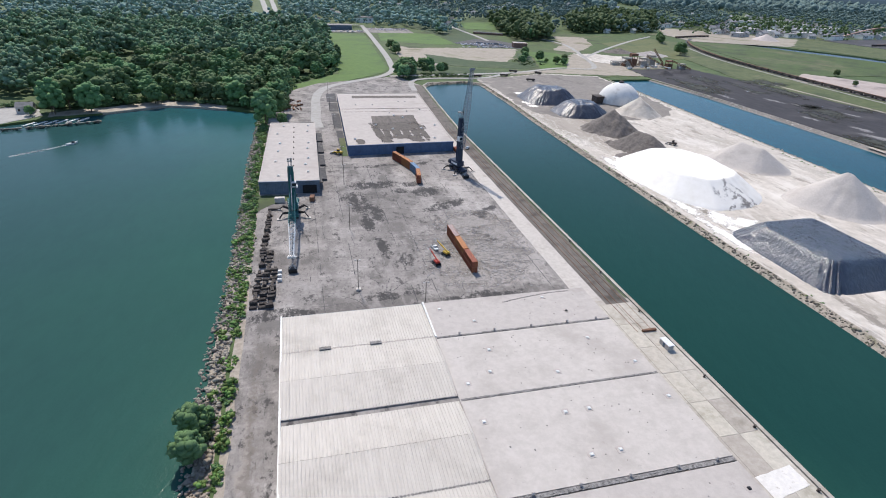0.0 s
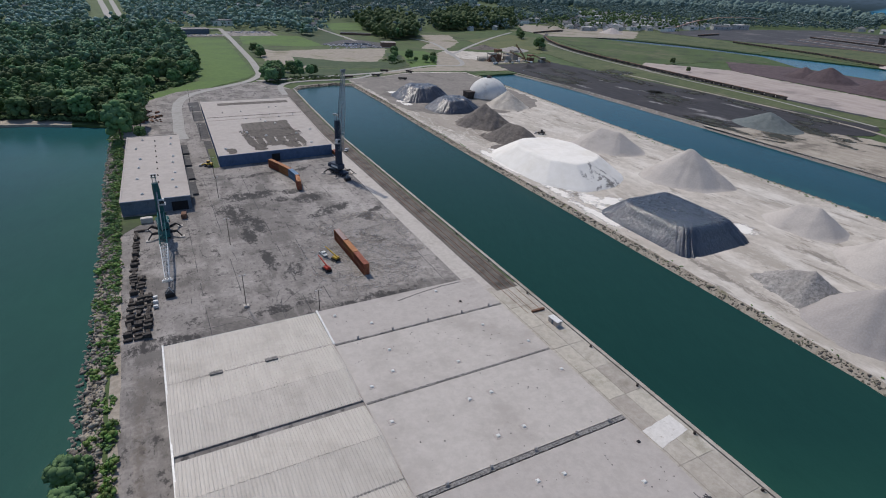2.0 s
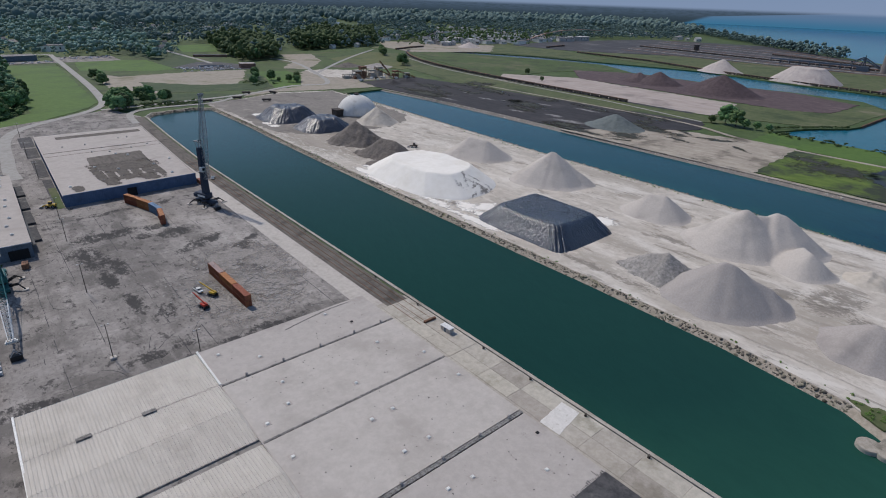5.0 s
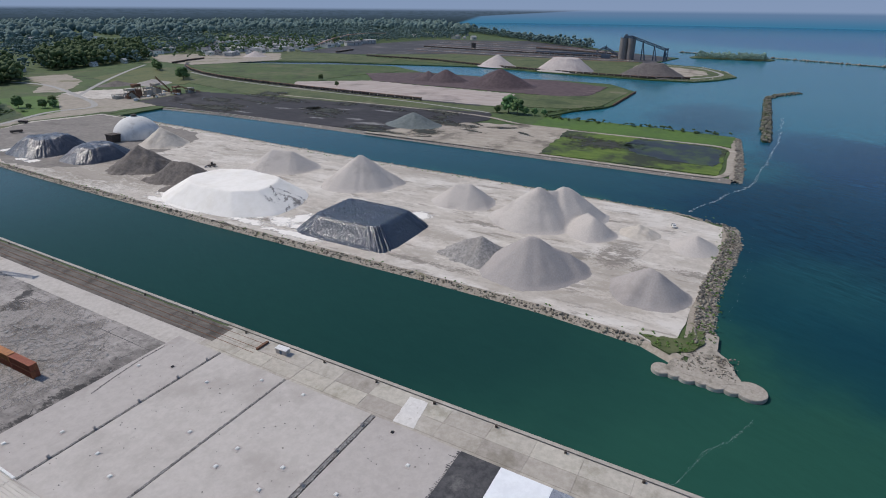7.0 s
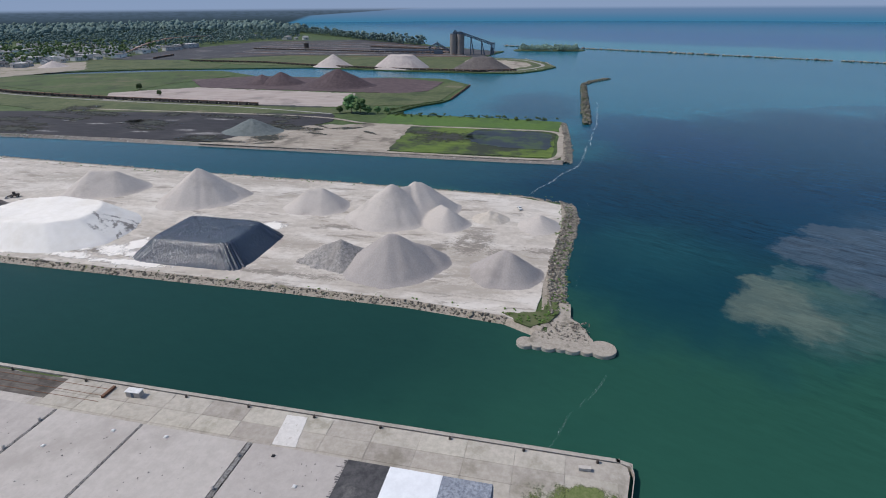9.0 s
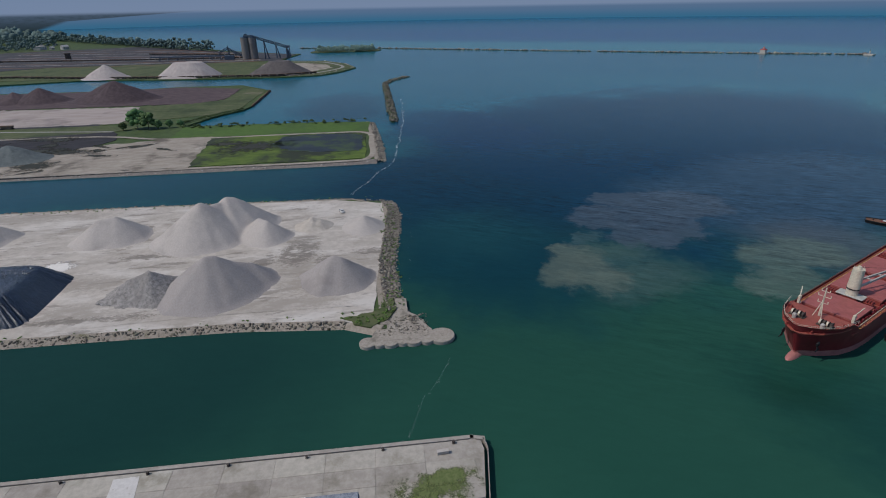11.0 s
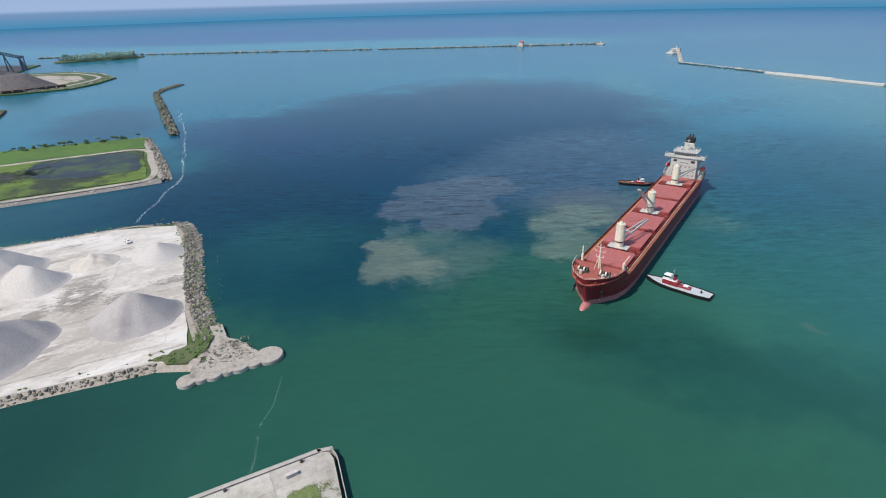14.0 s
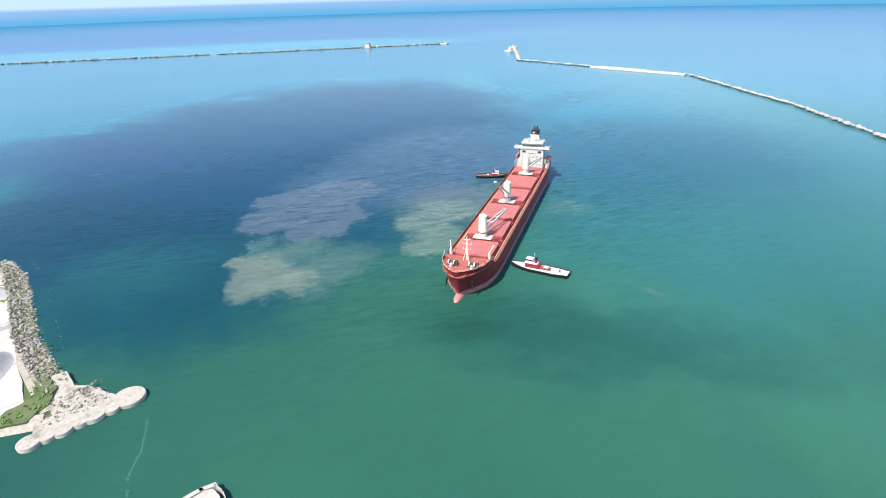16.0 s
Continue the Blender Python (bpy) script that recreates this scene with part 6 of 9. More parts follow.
# ---------- cranes ----------
def lattice(bm, a, b, w0, w1, n, r=0.12, wm=None):
    """An open four-chord lattice boom from a to b."""
    a, b = Vector(a), Vector(b)
    d = (b - a).normalized()
    side = d.cross(Vector((0, 0, 1)))
    side = side.normalized() if side.length > 0.05 else Vector((1, 0, 0))
    up = side.cross(d)

    def at(i):
        t = i / n
        w = w0 + (w1 - w0) * t
        if wm:
            w = (w0 + (wm - w0) * t * 5) if t < 0.2 else wm if t < 0.65 else wm + (w1 - wm) * (t - 0.65) / 0.35
        q = a + (b - a) * t
        return [q + side * w / 2 * sx + up * w / 2 * sy for sx, sy in ((-1, -1), (1, -1), (1, 1), (-1, 1))]

    for i in range(n):
        p, q = at(i), at(i + 1)
        for j in range(4):
            tube(bm, p[j], q[j], r, None, 5, False)
            tube(bm, p[j], p[(j + 1) % 4], r * 0.6, None, 4, False)
            x, y = (p[j], q[(j + 1) % 4]) if i % 2 else (p[(j + 1) % 4], q[j])
            tube(bm, x, y, r * 0.6, None, 4, False)


def harbour_crane(m, col, boom_col, tip, height, label, cab_side=1):
    """A mobile harbour crane: chassis with outriggers, slewing platform, tower and lattice boom."""
    c = thing("harbour_crane", m, label, "crane", "harbour cranes")
    bm = bmesh.new()
    box(bm, -2.2, -7, 1.0, 2.2, 7, 2.4, 0.15)
    part("chassis", bm, M[col], c)
    for y in (-5.5, -3.7, -1.9, 1.9, 3.7, 5.5):
        for x in (-1.8, 1.8):
            wheel(c, x, y, 0.65, 0.7)
    for sx in (-1, 1):
        for sy in (-1, 1):
            bm = bmesh.new()
            lattice(bm, (sx * 2, sy * 2.5, 1.8), (sx * 5.2, sy * 4.5, 2.6), 0.7, 0.6, 3, 0.16)
            tube(bm, (sx * 5.2, sy * 4.5, 2.6), (sx * 7, sy * 6.2, 0.5), 0.3, 0.3, 8)
            leg = part("outrigger", bm, M["black_paint"], c)
            bm = bmesh.new()
            box(bm, sx * 7 - 1.1, sy * 6.2 - 1.1, 0, sx * 7 + 1.1, sy * 6.2 + 1.1, 0.5, 0.1)
            part("foot_pad", bm, M["concrete_light"], leg)
    bm = bmesh.new()
    tube(bm, (0, 0, 2.4), (0, 0, 3.4), 2.0, 2.0, 20)
    part("slewing_ring", bm, M["black_paint"], c)
    bm = bmesh.new()
    box(bm, -2.4, -3, 3.4, 2.4, 6.5, 6.4, 0.3)
    box(bm, -2.9, 4.2, 3.4, 2.9, 7.2, 5.8, 0.3)
    part("machine_house", bm, M[col], c)
    bm = bmesh.new()
    for sx in (-1, 1):
        box(bm, sx * 2.45 - 0.06, -2, 4.2, sx * 2.45 + 0.06, 4, 5.4)
    part("louvre_panel", bm, M["white_paint"], c)
    # tower
    bm = bmesh.new()
    vs = box(bm, -1.75, -2.0, 6.0, 1.75, 0.9, height - 3, 0.12)
    for q in vs:
        if q.co.z > 10:
            q.co.x *= 0.75
            q.co.y = (q.co.y + 0.5) * 0.75 - 0.5
    part("tower", bm, M[col], c)
    bm = bmesh.new()
    for x in (-0.7, 0.7):
        tube(bm, (x, -0.6, height - 3), (x, -1.6, height), 0.18, 0.14, 6)
        tube(bm, (x, 0.6, height - 3), (x, 1.6, height), 0.18, 0.14, 6)
        tube(bm, (x, -1.6, height), (x, 1.6, height), 0.12, 0.12, 6)
    box(bm, -1.2, -2.2, height - 0.2, 1.2, -1.2, height + 0.5, 0.1)
    box(bm, -1.2, 1.2, height - 0.2, 1.2, 2.2, height + 0.5, 0.1)
    part("tower_head", bm, M["steel"], c)
    bm = bmesh.new()
    for x in (-0.6, 0.6):
        tube(bm, (x, -1.7, height + 0.5), (x, -1.7, height + 1.3), 0.25, 0.25, 8)
    part("sheave", bm, M["black_paint"], c)
    # ladders up the tower
    bm = bmesh.new()
    for x in (-0.25, 0.25):
        tube(bm, (x, 1.1, 6.4), (x, 1.0, height - 3), 0.05, None, 5)
    for i in range(int((height - 10) / 0.8)):
        tube(bm, (-0.25, 1.08, 6.8 + i * 0.8), (0.25, 1.08, 6.8 + i * 0.8), 0.035, None, 4)
    part("ladder", bm, M["steel"], c)
    bm = bmesh.new()
    zc = height * 0.55
    box(bm, 1.2 * cab_side - 1.1, -3.2, zc, 1.2 * cab_side + 1.1, -0.6, zc + 2.4, 0.12)
    cab = part("cab", bm, M["white_paint"], c)
    bm = bmesh.new()
    box(bm, 1.2 * cab_side - 0.95, -3.26, zc + 0.5, 1.2 * cab_side + 0.95, -3.18, zc + 2.0)
    part("cab_window", bm, M["glass"], cab)
    bm = bmesh.new()
    box(bm, 1.2 * cab_side - 1.6, -3.6, zc - 0.25, 1.2 * cab_side + 1.6, 0.4, zc - 0.1)
    for x in (-1.5, 1.5):
        tube(bm, (1.2 * cab_side + x, -3.5, zc), (1.2 * cab_side + x, -3.5, zc + 1.1), 0.05, None, 5)
        tube(bm, (1.2 * cab_side + x, -3.5, zc + 1.1), (1.2 * cab_side + x, 0.3, zc + 1.1), 0.05, None, 5)
    part("platform", bm, M["steel"], c)
    foot = Vector((0, -2.6, height * 0.42))
    tip = Vector(tip)
    mid = foot + (tip - foot) * 0.55
    bm = bmesh.new()
    lattice(bm, foot, mid, 2.3, 2.8, 14, 0.17)
    part("lower_boom", bm, M[col if boom_col != "steel" else "steel"], c)
    bm = bmesh.new()
    lattice(bm, mid, tip, 2.8, 1.3, 12, 0.16)
    part("upper_boom", bm, M[boom_col], c)
    bm = bmesh.new()
    for x in (-1.2, -0.4, 0.4, 1.2):
        tube(bm, tip + Vector((x - 0.15, 0, 0.2)), tip + Vector((x + 0.15, 0, 0.2)), 0.8, 0.8, 14)
    box(bm, tip.x - 1.8, tip.y - 0.4, tip.z - 0.3, tip.x + 1.8, tip.y + 0.4, tip.z + 0.3)
    part("boom_head", bm, M[boom_col], c)
    bm = bmesh.new()
    for x in (-0.5, 0.5):
        tube(bm, (x, -1.7, height + 0.9), tip + Vector((x, 0, 0.9)), 0.05, None, 4)
    part("hoist_rope", bm, M["black_paint"], c)
    bm = bmesh.new()
    tube(bm, (0, -1.6, height * 0.75), foot + (tip - foot) * 0.3, 0.28, 0.2, 8)
    part("luffing_cylinder", bm, M["steel"], c)
    return c


harbour_crane(pose(-6.5, 262, GL + 0.06, 0, 0, 0), "crane_teal", "white_paint", (-1.0, -57, 5.5), 28, "teal mobile harbour crane with its white-tipped boom lowered", 1)
harbour_crane(pose(93.5, 316, GL + 0.06, 0, 0, 20), "crane_blue", "steel", (4.5, -2.2, 61), 36, "dark blue harbour crane with its lattice boom raised", -1)


def hook_block(m, label):
    g = thing("crane_grab", m, label, "grab", "crane grabs")
    bm = bmesh.new()
    box(bm, -1.7, -1.4, 0, 1.7, 1.4, 1.9, 0.25)
    part("shell", bm, M["black_paint"], g)
    bm = bmesh.new()
    for x in (-1.4, 1.4):
        tube(bm, (x, -1, 1.8), (0, 0, 3.6), 0.12, None, 6)
        tube(bm, (x, 1, 1.8), (0, 0, 3.6), 0.12, None, 6)
    ball(bm, (0, 0, 3.6), 0.45, 1)
    part("linkage", bm, M["steel"], g)


hook_block(pose(-7.5, 202.5, GL + 0.05), "black grab standing under the lowered crane boom")
hook_block(pose(94.5, 302, GL + 0.05, 0, 0, 10), "dark grab standing in front of the raised crane")
bm = bmesh.new()
box(bm, -1.2, -2.2, 0, 1.2, 2.2, 2.4, 0.1)
for y in (-1.2, 0, 1.2):
    box(bm, -1.26, y - 0.4, 0.4, 1.26, y + 0.4, 1.6)
ob = mesh_object("generator_unit", bm, M["rust"])
ob.matrix_basis = pose(3.0, 279, GL + 0.05, 0, 0, -8)
tagged(ob, "rust-red generator unit beside the teal crane", "generator")
bm = bmesh.new()
box(bm, -2.6, -1.4, 0, 2.6, 1.4, 2.3, 0.1)
box(bm, -2.4, -1.2, 2.3, 2.4, 1.2, 2.45)
ob = mesh_object("site_cabin", bm, M["concrete_light"])
ob.matrix_basis = pose(-13.5, 279, GL + 0.05, 0, 0, 0)
tagged(ob, "grey cabin between the crane and the west warehouse", "cabin")


# ---------- lamp posts ----------
def lamp_post(m, h=13.0, base=False):
    p = thing("lamp_post", m, "tall dark lamp post in the yard", "lamp post", "lamp posts in the yard")
    bm = bmesh.new()
    tube(bm, (0, 0, 0), (0, 0, h), 0.16, 0.1, 8)
    part("pole", bm, M["brownwood"], p)
    bm = bmesh.new()
    tube(bm, (-1, 0, h - 0.3), (1, 0, h - 0.3), 0.07, None, 6)
    part("cross_arm", bm, M["steel"], p)
    for x in (-0.9, 0.9):
        bm = bmesh.new()
        box(bm, x - 0.25, -0.35, h - 0.3, x + 0.25, 0.25, h + 0.05, 0.05)
        part("lamp_head", bm, M["steel"], p)
    if base:
        bm = bmesh.new()
        box(bm, -1.0, -0.9, 0, 1.0, 0.9, 0.8, 0.15)
        part("base_block", bm, M["concrete_light"], p)
    return p


lamp_post(pose(17, 184, GL), 13.5, True)
for x, y, h in ((41, 171.5, 8.5), (19, 239, 13), (21.5, 300, 12), (23.5, 335, 12), (27.5, 548, 12), (24.5, 420, 11), (25, 480, 11)):
    lamp_post(pose(x, y, GL), h)


# ---------- timber bundles ----------
sleeper_bm = bmesh.new()
box(sleeper_bm, -1.3, -0.14, 0, 1.3, 0.14, 0.25, 0.03)
sleeper_mesh = bpy.data.meshes.new("sleeper")
sleeper_bm.to_mesh(sleeper_mesh)
sleeper_bm.free()
sleeper_mesh.materials.append(M["brownwood"])
BUNDLE = thing("timber_bundle", pose(-15.2, 268.5, GL + 0.02), "stacked bundle of dark railway sleepers beside the shore", "timber", "timber bundles on the quay")
for i in range(3):
    for j in range(4):
        ob = new("sleeper", sleeper_mesh)
        ob.parent = BUNDLE
        ob.matrix_basis = pose(RNG.uniform(-0.1, 0.1), -0.48 + j * 0.32, 0.02 + i * 0.28, 0, 0, RNG.uniform(-2, 2))


def bundle(x, y, z, ang):
    copy_thing(BUNDLE, pose(x, y, z, 0, 0, ang))


for iy in range(36):
    y = 177.5 + iy * 2.6
    cols = 3 if iy < 12 else 2 if iy < 19 else 1
    for ix in range(cols):
        x = -21.5 + ix * 2.85 + (iy * 0.12 if iy < 12 else 1.6 + (iy - 12) * 0.08) + RNG.uniform(-0.3, 0.3)
        if RNG.random() < 0.08:
            continue
        for iz in range(RNG.choice((1, 2, 2)) if iy < 20 else RNG.choice((1, 1, 2))):
            bundle(x, y + RNG.uniform(-0.4, 0.4), GL + 0.02 + iz * 0.9, RNG.uniform(-9, 9) + (90 if RNG.random() < 0.35 else 0))
for y in (196, 199.5, 203):
    bm = bmesh.new()
    box(bm, -0.8, -0.6, 0, 0.8, 0.6, 1.1, 0.1)
    ob = mesh_object("white_sack", bm, M["white_paint"])
    ob.matrix_basis = pose(-12.6, y, GL + 0.05, 0, 0, RNG.uniform(-20, 20))
    tagged(ob, "white bulk sack beside the timber bundles", "sack", "sacks beside the timber")

# ---------- bulk carrier ----------
def smooth_at(table, s):
    for (a, va), (b, vb) in zip(table, table[1:]):
        if s <= b:
            t = (s - a) / (b - a)
            return va + (vb - va) * t
    return table[-1][1]


LOA = 197.0
HW_WL = [(0, 0.25), (0.015, 1.6), (0.04, 5.0), (0.08, 9.0), (0.13, 11.2), (0.18, 11.8), (0.86, 11.8), (0.93, 10.6), (0.98, 7.5), (1.0, 5.0)]
HW_DK = [(0, 0.6), (0.01, 3.4), (0.03, 7.0), (0.06, 9.8), (0.1, 11.3), (0.14, 11.8), (0.92, 11.8), (0.97, 11.2), (1.0, 9.6)]
DECK_Z, FOC_Z, BOOT_Z = 8.8, 11.8, 2.4


def hull_point(s, level, top):
    """A point of the side shell: s along the length, level 0 at the keel line of the model to 1 at the deck edge."""
    z = -2.0 + (top + 2.0) * level
    f = max(0.0, min(1.0, (z - 0.5) / (top - 0.5)))
    w = smooth_at(HW_WL, s) * (1 - f ** 1.6) + smooth_at(HW_DK, s) * f ** 1.6
    rake = -5.0 * (1 - f) if s < 0.12 else 0.0
    rake *= max(0, 1 - s / 0.12)
    aft = 5.0 * (1 - f) * max(0, (s - 0.93) / 0.07)
    return w, -1.0 - s * (LOA - 1.0) + rake + aft, z


def hull_mesh(lo, hi, rows=5):
    """The shell between two heights on both sides, closed at the stern."""
    bm = bmesh.new()
    stations = [i / 400 for i in range(0, 48, 4)] + [0.12 + 0.88 * i / 44 for i in range(45)]
    for side in (-1, 1):
        grid = []
        for s in stations:
            top = DECK_Z + 1.0 + (4.6 - 1.0) * max(0, min(1, (0.115 - s) / 0.02)) + 1.2 * max(0, (0.06 - s) / 0.06)
            col = []
            for r in range(rows + 1):
                z = lo + (min(hi, top) - lo) * r / rows
                w, y, zz = hull_point(s, (z + 2.0) / (top + 2.0), top)
                col.append(bm.verts.new((side * w, y, z)))
            grid.append(col)
        for a, b in zip(grid, grid[1:]):
            for r in range(rows):
                f = bm.faces.new((a[r], b[r], b[r + 1], a[r + 1]))
                f.smooth = True
        if side == -1:
            keep = grid
        else:
            for end in (0, -1):
                for r in range(rows):
                    bm.faces.new((keep[end][r], grid[end][r], grid[end][r + 1], keep[end][r + 1]))
    bmesh.ops.recalc_face_normals(bm, faces=bm.faces)
    return bm


def deck_mesh(s0, s1, z, inset=0.15):
    bm = bmesh.new()
    n = 60
    left, right = [], []
    for i in range(n + 1):
        s = s0 + (s1 - s0) * i / n
        w = max(0.1, smooth_at(HW_DK, s) - inset)
        y = -1.0 - s * (LOA - 1)
        left.append(bm.verts.new((-w, y, z)))
        right.append(bm.verts.new((w, y, z)))
    for i in range(n):
        bm.faces.new((left[i], left[i + 1], right[i + 1], right[i]))
    r = bmesh.ops.extrude_face_region(bm, geom=list(bm.faces))
    bmesh.ops.translate(bm, vec=(0, 0, -0.4), verts=[v for v in r["geom"] if isinstance(v, bmesh.types.BMVert)])
    bmesh.ops.recalc_face_normals(bm, faces=bm.faces)
    return bm


def ship_rail(ship, pts, mname="cream"):
    bm = bmesh.new()
    for a, b in zip(pts, pts[1:]):
        a, b = Vector(a), Vector(b)
        k = max(1, int((b - a).length / 2.5))
        for i in range(k):
            q = a + (b - a) * i / k
            tube(bm, q, q + Vector((0, 0, 1.1)), 0.06, None, 4, False)
        for h in (0.55, 1.1):
            tube(bm, a + Vector((0, 0, h)), b + Vector((0, 0, h)), 0.05, None, 4, False)
    part("railing", bm, M[mname], ship)


def deck_crane(ship, y, jib, label=""):
    bm = bmesh.new()
    box(bm, -2.6, y - 2.2, DECK_Z, 2.6, y + 2.2, 11.3, 0.1)
    part("crane_base", bm, M["deck_red"], ship)
    bm = bmesh.new()
    box(bm, -4.6, y - 2.5, 11.3, 4.6, y + 2.5, 11.65, 0.08)
    part("crane_platform", bm, M["ship_white"], ship)
    bm = bmesh.new()
    tube(bm, (0, y, 11.6), (0, y, 14.2), 2.05, 2.0, 24)
    tube(bm, (0, y, 14.5), (0, y, 22.5), 2.2, 1.95, 24)
    for a in (0, 60, 120, 180, 240, 300):
        q = Vector((math.cos(radians(a)) * 1.8, y + math.sin(radians(a)) * 1.8, 22.5))
        tube(bm, q, q + Vector((0, 0, 1.0)), 0.06, None, 5)
    tube(bm, (0, y, 22.5), (0, y, 23.6), 0.9, 0.6, 12)
    post = part("deck_crane", bm, M["cream"], ship, "cream deck crane post")
    bm = bmesh.new()
    tube(bm, (0, y, 14.15), (0, y, 14.55), 2.28, 2.28, 24)
    part("slewing_band", bm, M["black_paint"], post)
    foot, tip = Vector((0, y, 15.6)), Vector(jib)
    d = (tip - foot).normalized()
    side = d.cross(Vector((0, 0, 1))).normalized()
    bm = bmesh.new()
    for sx in (-1, 1):
        a, b = foot + side * 1.7 * sx + d * 1.2, tip + side * 0.5 * sx
        m = Matrix.Translation((a + b) / 2) @ (b - a).to_track_quat("Y", "Z").to_matrix().to_4x4()
        box(bm, -0.28, -(b - a).length / 2, -0.45, 0.28, (b - a).length / 2, 0.45, 0.05, m)
    for t in (0.12, 0.35, 0.6, 0.85, 1.0):
        q = foot + (tip - foot) * t
        w = 1.7 + (0.5 - 1.7) * t
        tube(bm, q - side * w, q + side * w, 0.25, None, 6)
    part("jib", bm, M["ship_white"], post)
    bm = bmesh.new()
    tube(bm, (0, y, 23.2), tip, 0.06, None, 4)
    part("rope", bm, M["black_paint"], post)


def bulk_carrier():
    ship = thing("bulk_carrier", pose(143 + 0.9, -136 + 0.5, 0, 0, 0, 28.0), "long red bulk carrier with cream deck cranes and white bridge", "ship")
    part("hull", hull_mesh(BOOT_Z, 99, 8), M["hull_red"], ship, "dark red side shell")
    part("boot_topping", hull_mesh(-2.0, BOOT_Z, 4), M["hull_pink"], ship, "faded pink boot topping")
    bm = bmesh.new()
    ball(bm, (0, -7, -0.7), 1.0, 3, (1.9, 6.2, 2.5))
    part("bulbous_bow", bm, M["hull_pink"], ship, "pale pink bulbous bow")
    part("main_deck", deck_mesh(0.1, 1.0, DECK_Z), M["deck_side"], ship, "orange-red worn main deck")
    part("forecastle_deck", deck_mesh(0.004, 0.108, FOC_Z, 0.3), M["deck_side"], ship, "orange-red forecastle deck")
    bm = bmesh.new()
    w = smooth_at(HW_DK, 0.108) - 0.4
    box(bm, -w, -22.6, DECK_Z, w, -22.2, FOC_Z)
    part("forecastle_bulkhead", bm, M["deck_red"], ship)
    # hatches with raised coamings and folding covers
    for y0, y1 in ((-26, -42.5), (-50, -70), (-74, -94), (-102.5, -122), (-126, -148.5), (-157.5, -169)):
        bm = bmesh.new()
        box(bm, -8.6, y1, DECK_Z - 0.1, 8.6, y0, 10.5, 0.05)
        part("hatch_coaming", bm, M["deck_red"], ship)
        bm = bmesh.new()
        for i in range(2):
            a, b = y0 + (y1 - y0) * i / 2, y0 + (y1 - y0) * (i + 1) / 2
            box(bm, -8.9, b + 0.02, 10.5, 8.9, a - 0.02, 11.15, 0.06)
        part("hatch_cover", bm, M["hatch_red"], ship, "red steel hatch cover")
    # deck gear between the hatches
    for y in (-46, -72, -98, -124, -153):
        for sx in (-1, 1):
            bm = bmesh.new()
            box(bm, sx * 6 - 1.7, y - 1.3, DECK_Z, sx * 6 + 1.7, y + 1.3, 10.6, 0.1)
            box(bm, sx * 6 - 1.9, y - 1.5, 10.5, sx * 6 + 1.9, y + 1.5, 10.7)
            for i in range(4):
                box(bm, sx * 6 - 1.5 + i * 0.9, y - 1.2, 10.7, sx * 6 - 1.0 + i * 0.9, y + 1.2, 11.4)
            part("deck_house", bm, M["deck_red"], ship)
    # dark pipes and walkways along both sides of the hatches
    for sx in (-1, 1):
        bm = bmesh.new()
        for i in range(48):
            y = -26 - i * 3.0
            box(bm, sx * 9.3 - 0.3, y - 1.2, DECK_Z, sx * 9.3 + 0.3, y + 0.4, DECK_Z + RNG.uniform(0.6, 1.5))
        tagged(part("deck_piping", bm, M["hull_red"], ship), kind="stuff")
        bm = bmesh.new()
        tube(bm, (sx * 10.1, -24, DECK_Z + 0.35), (sx * 10.1, -170, DECK_Z + 0.35), 0.14, None, 6)
        part("deck_pipe", bm, M["cream"], ship)
        bm = bmesh.new()
        box(bm, sx * 10.75 - 0.09, -170, DECK_Z, sx * 10.75 + 0.09, -24, DECK_Z + 0.03)
        part("walkway_line", bm, M["yellow"], ship, "painted yellow walkway line")
        pts = [(sx * (smooth_at(HW_DK, s) - 0.3), -1 - s * (LOA - 1), DECK_Z + 0.9) for s in [0.125 + 0.7 * i / 20 for i in range(21)]]
        ship_rail(ship, pts, "deck_side")
    pts = []
    for i in range(25):
        a = -1 + 2 * i / 24
        s = 0.105 * abs(a) ** 1.2
        pts.append((math.copysign(smooth_at(HW_DK, s) - 0.25, a), -1.3 - s * (LOA - 1), FOC_Z + 1.1 + 0.9 * (1 - abs(a))))
    ship_rail(ship, pts, "cream")
    deck_crane(ship, -46, (-5.5, -70, 17.5))
    deck_crane(ship, -98, (3.5, -84, 27))
    deck_crane(ship, -153, (-8.5, -166, 19.5))
    # forecastle: foremast, winches, vents
    bm = bmesh.new()
    tube(bm, (0, -19, FOC_Z), (0, -19, 23), 0.4, 0.22, 8)
    for z, wv in ((17, 1.6), (19.5, 2.0), (21.5, 1.3)):
        tube(bm, (-wv, -19, z), (wv, -19, z), 0.12, None, 6)
        for x in (-wv, wv):
            tube(bm, (x, -19, z), (x, -19, z + 0.9), 0.14, None, 6)
    tube(bm, (-1.4, -17.2, FOC_Z), (0, -19, 18), 0.14, None, 6)
    tube(bm, (1.4, -17.2, FOC_Z), (0, -19, 18), 0.14, None, 6)
    part("foremast", bm, M["cream"], ship, "cream foremast with lamp arms")
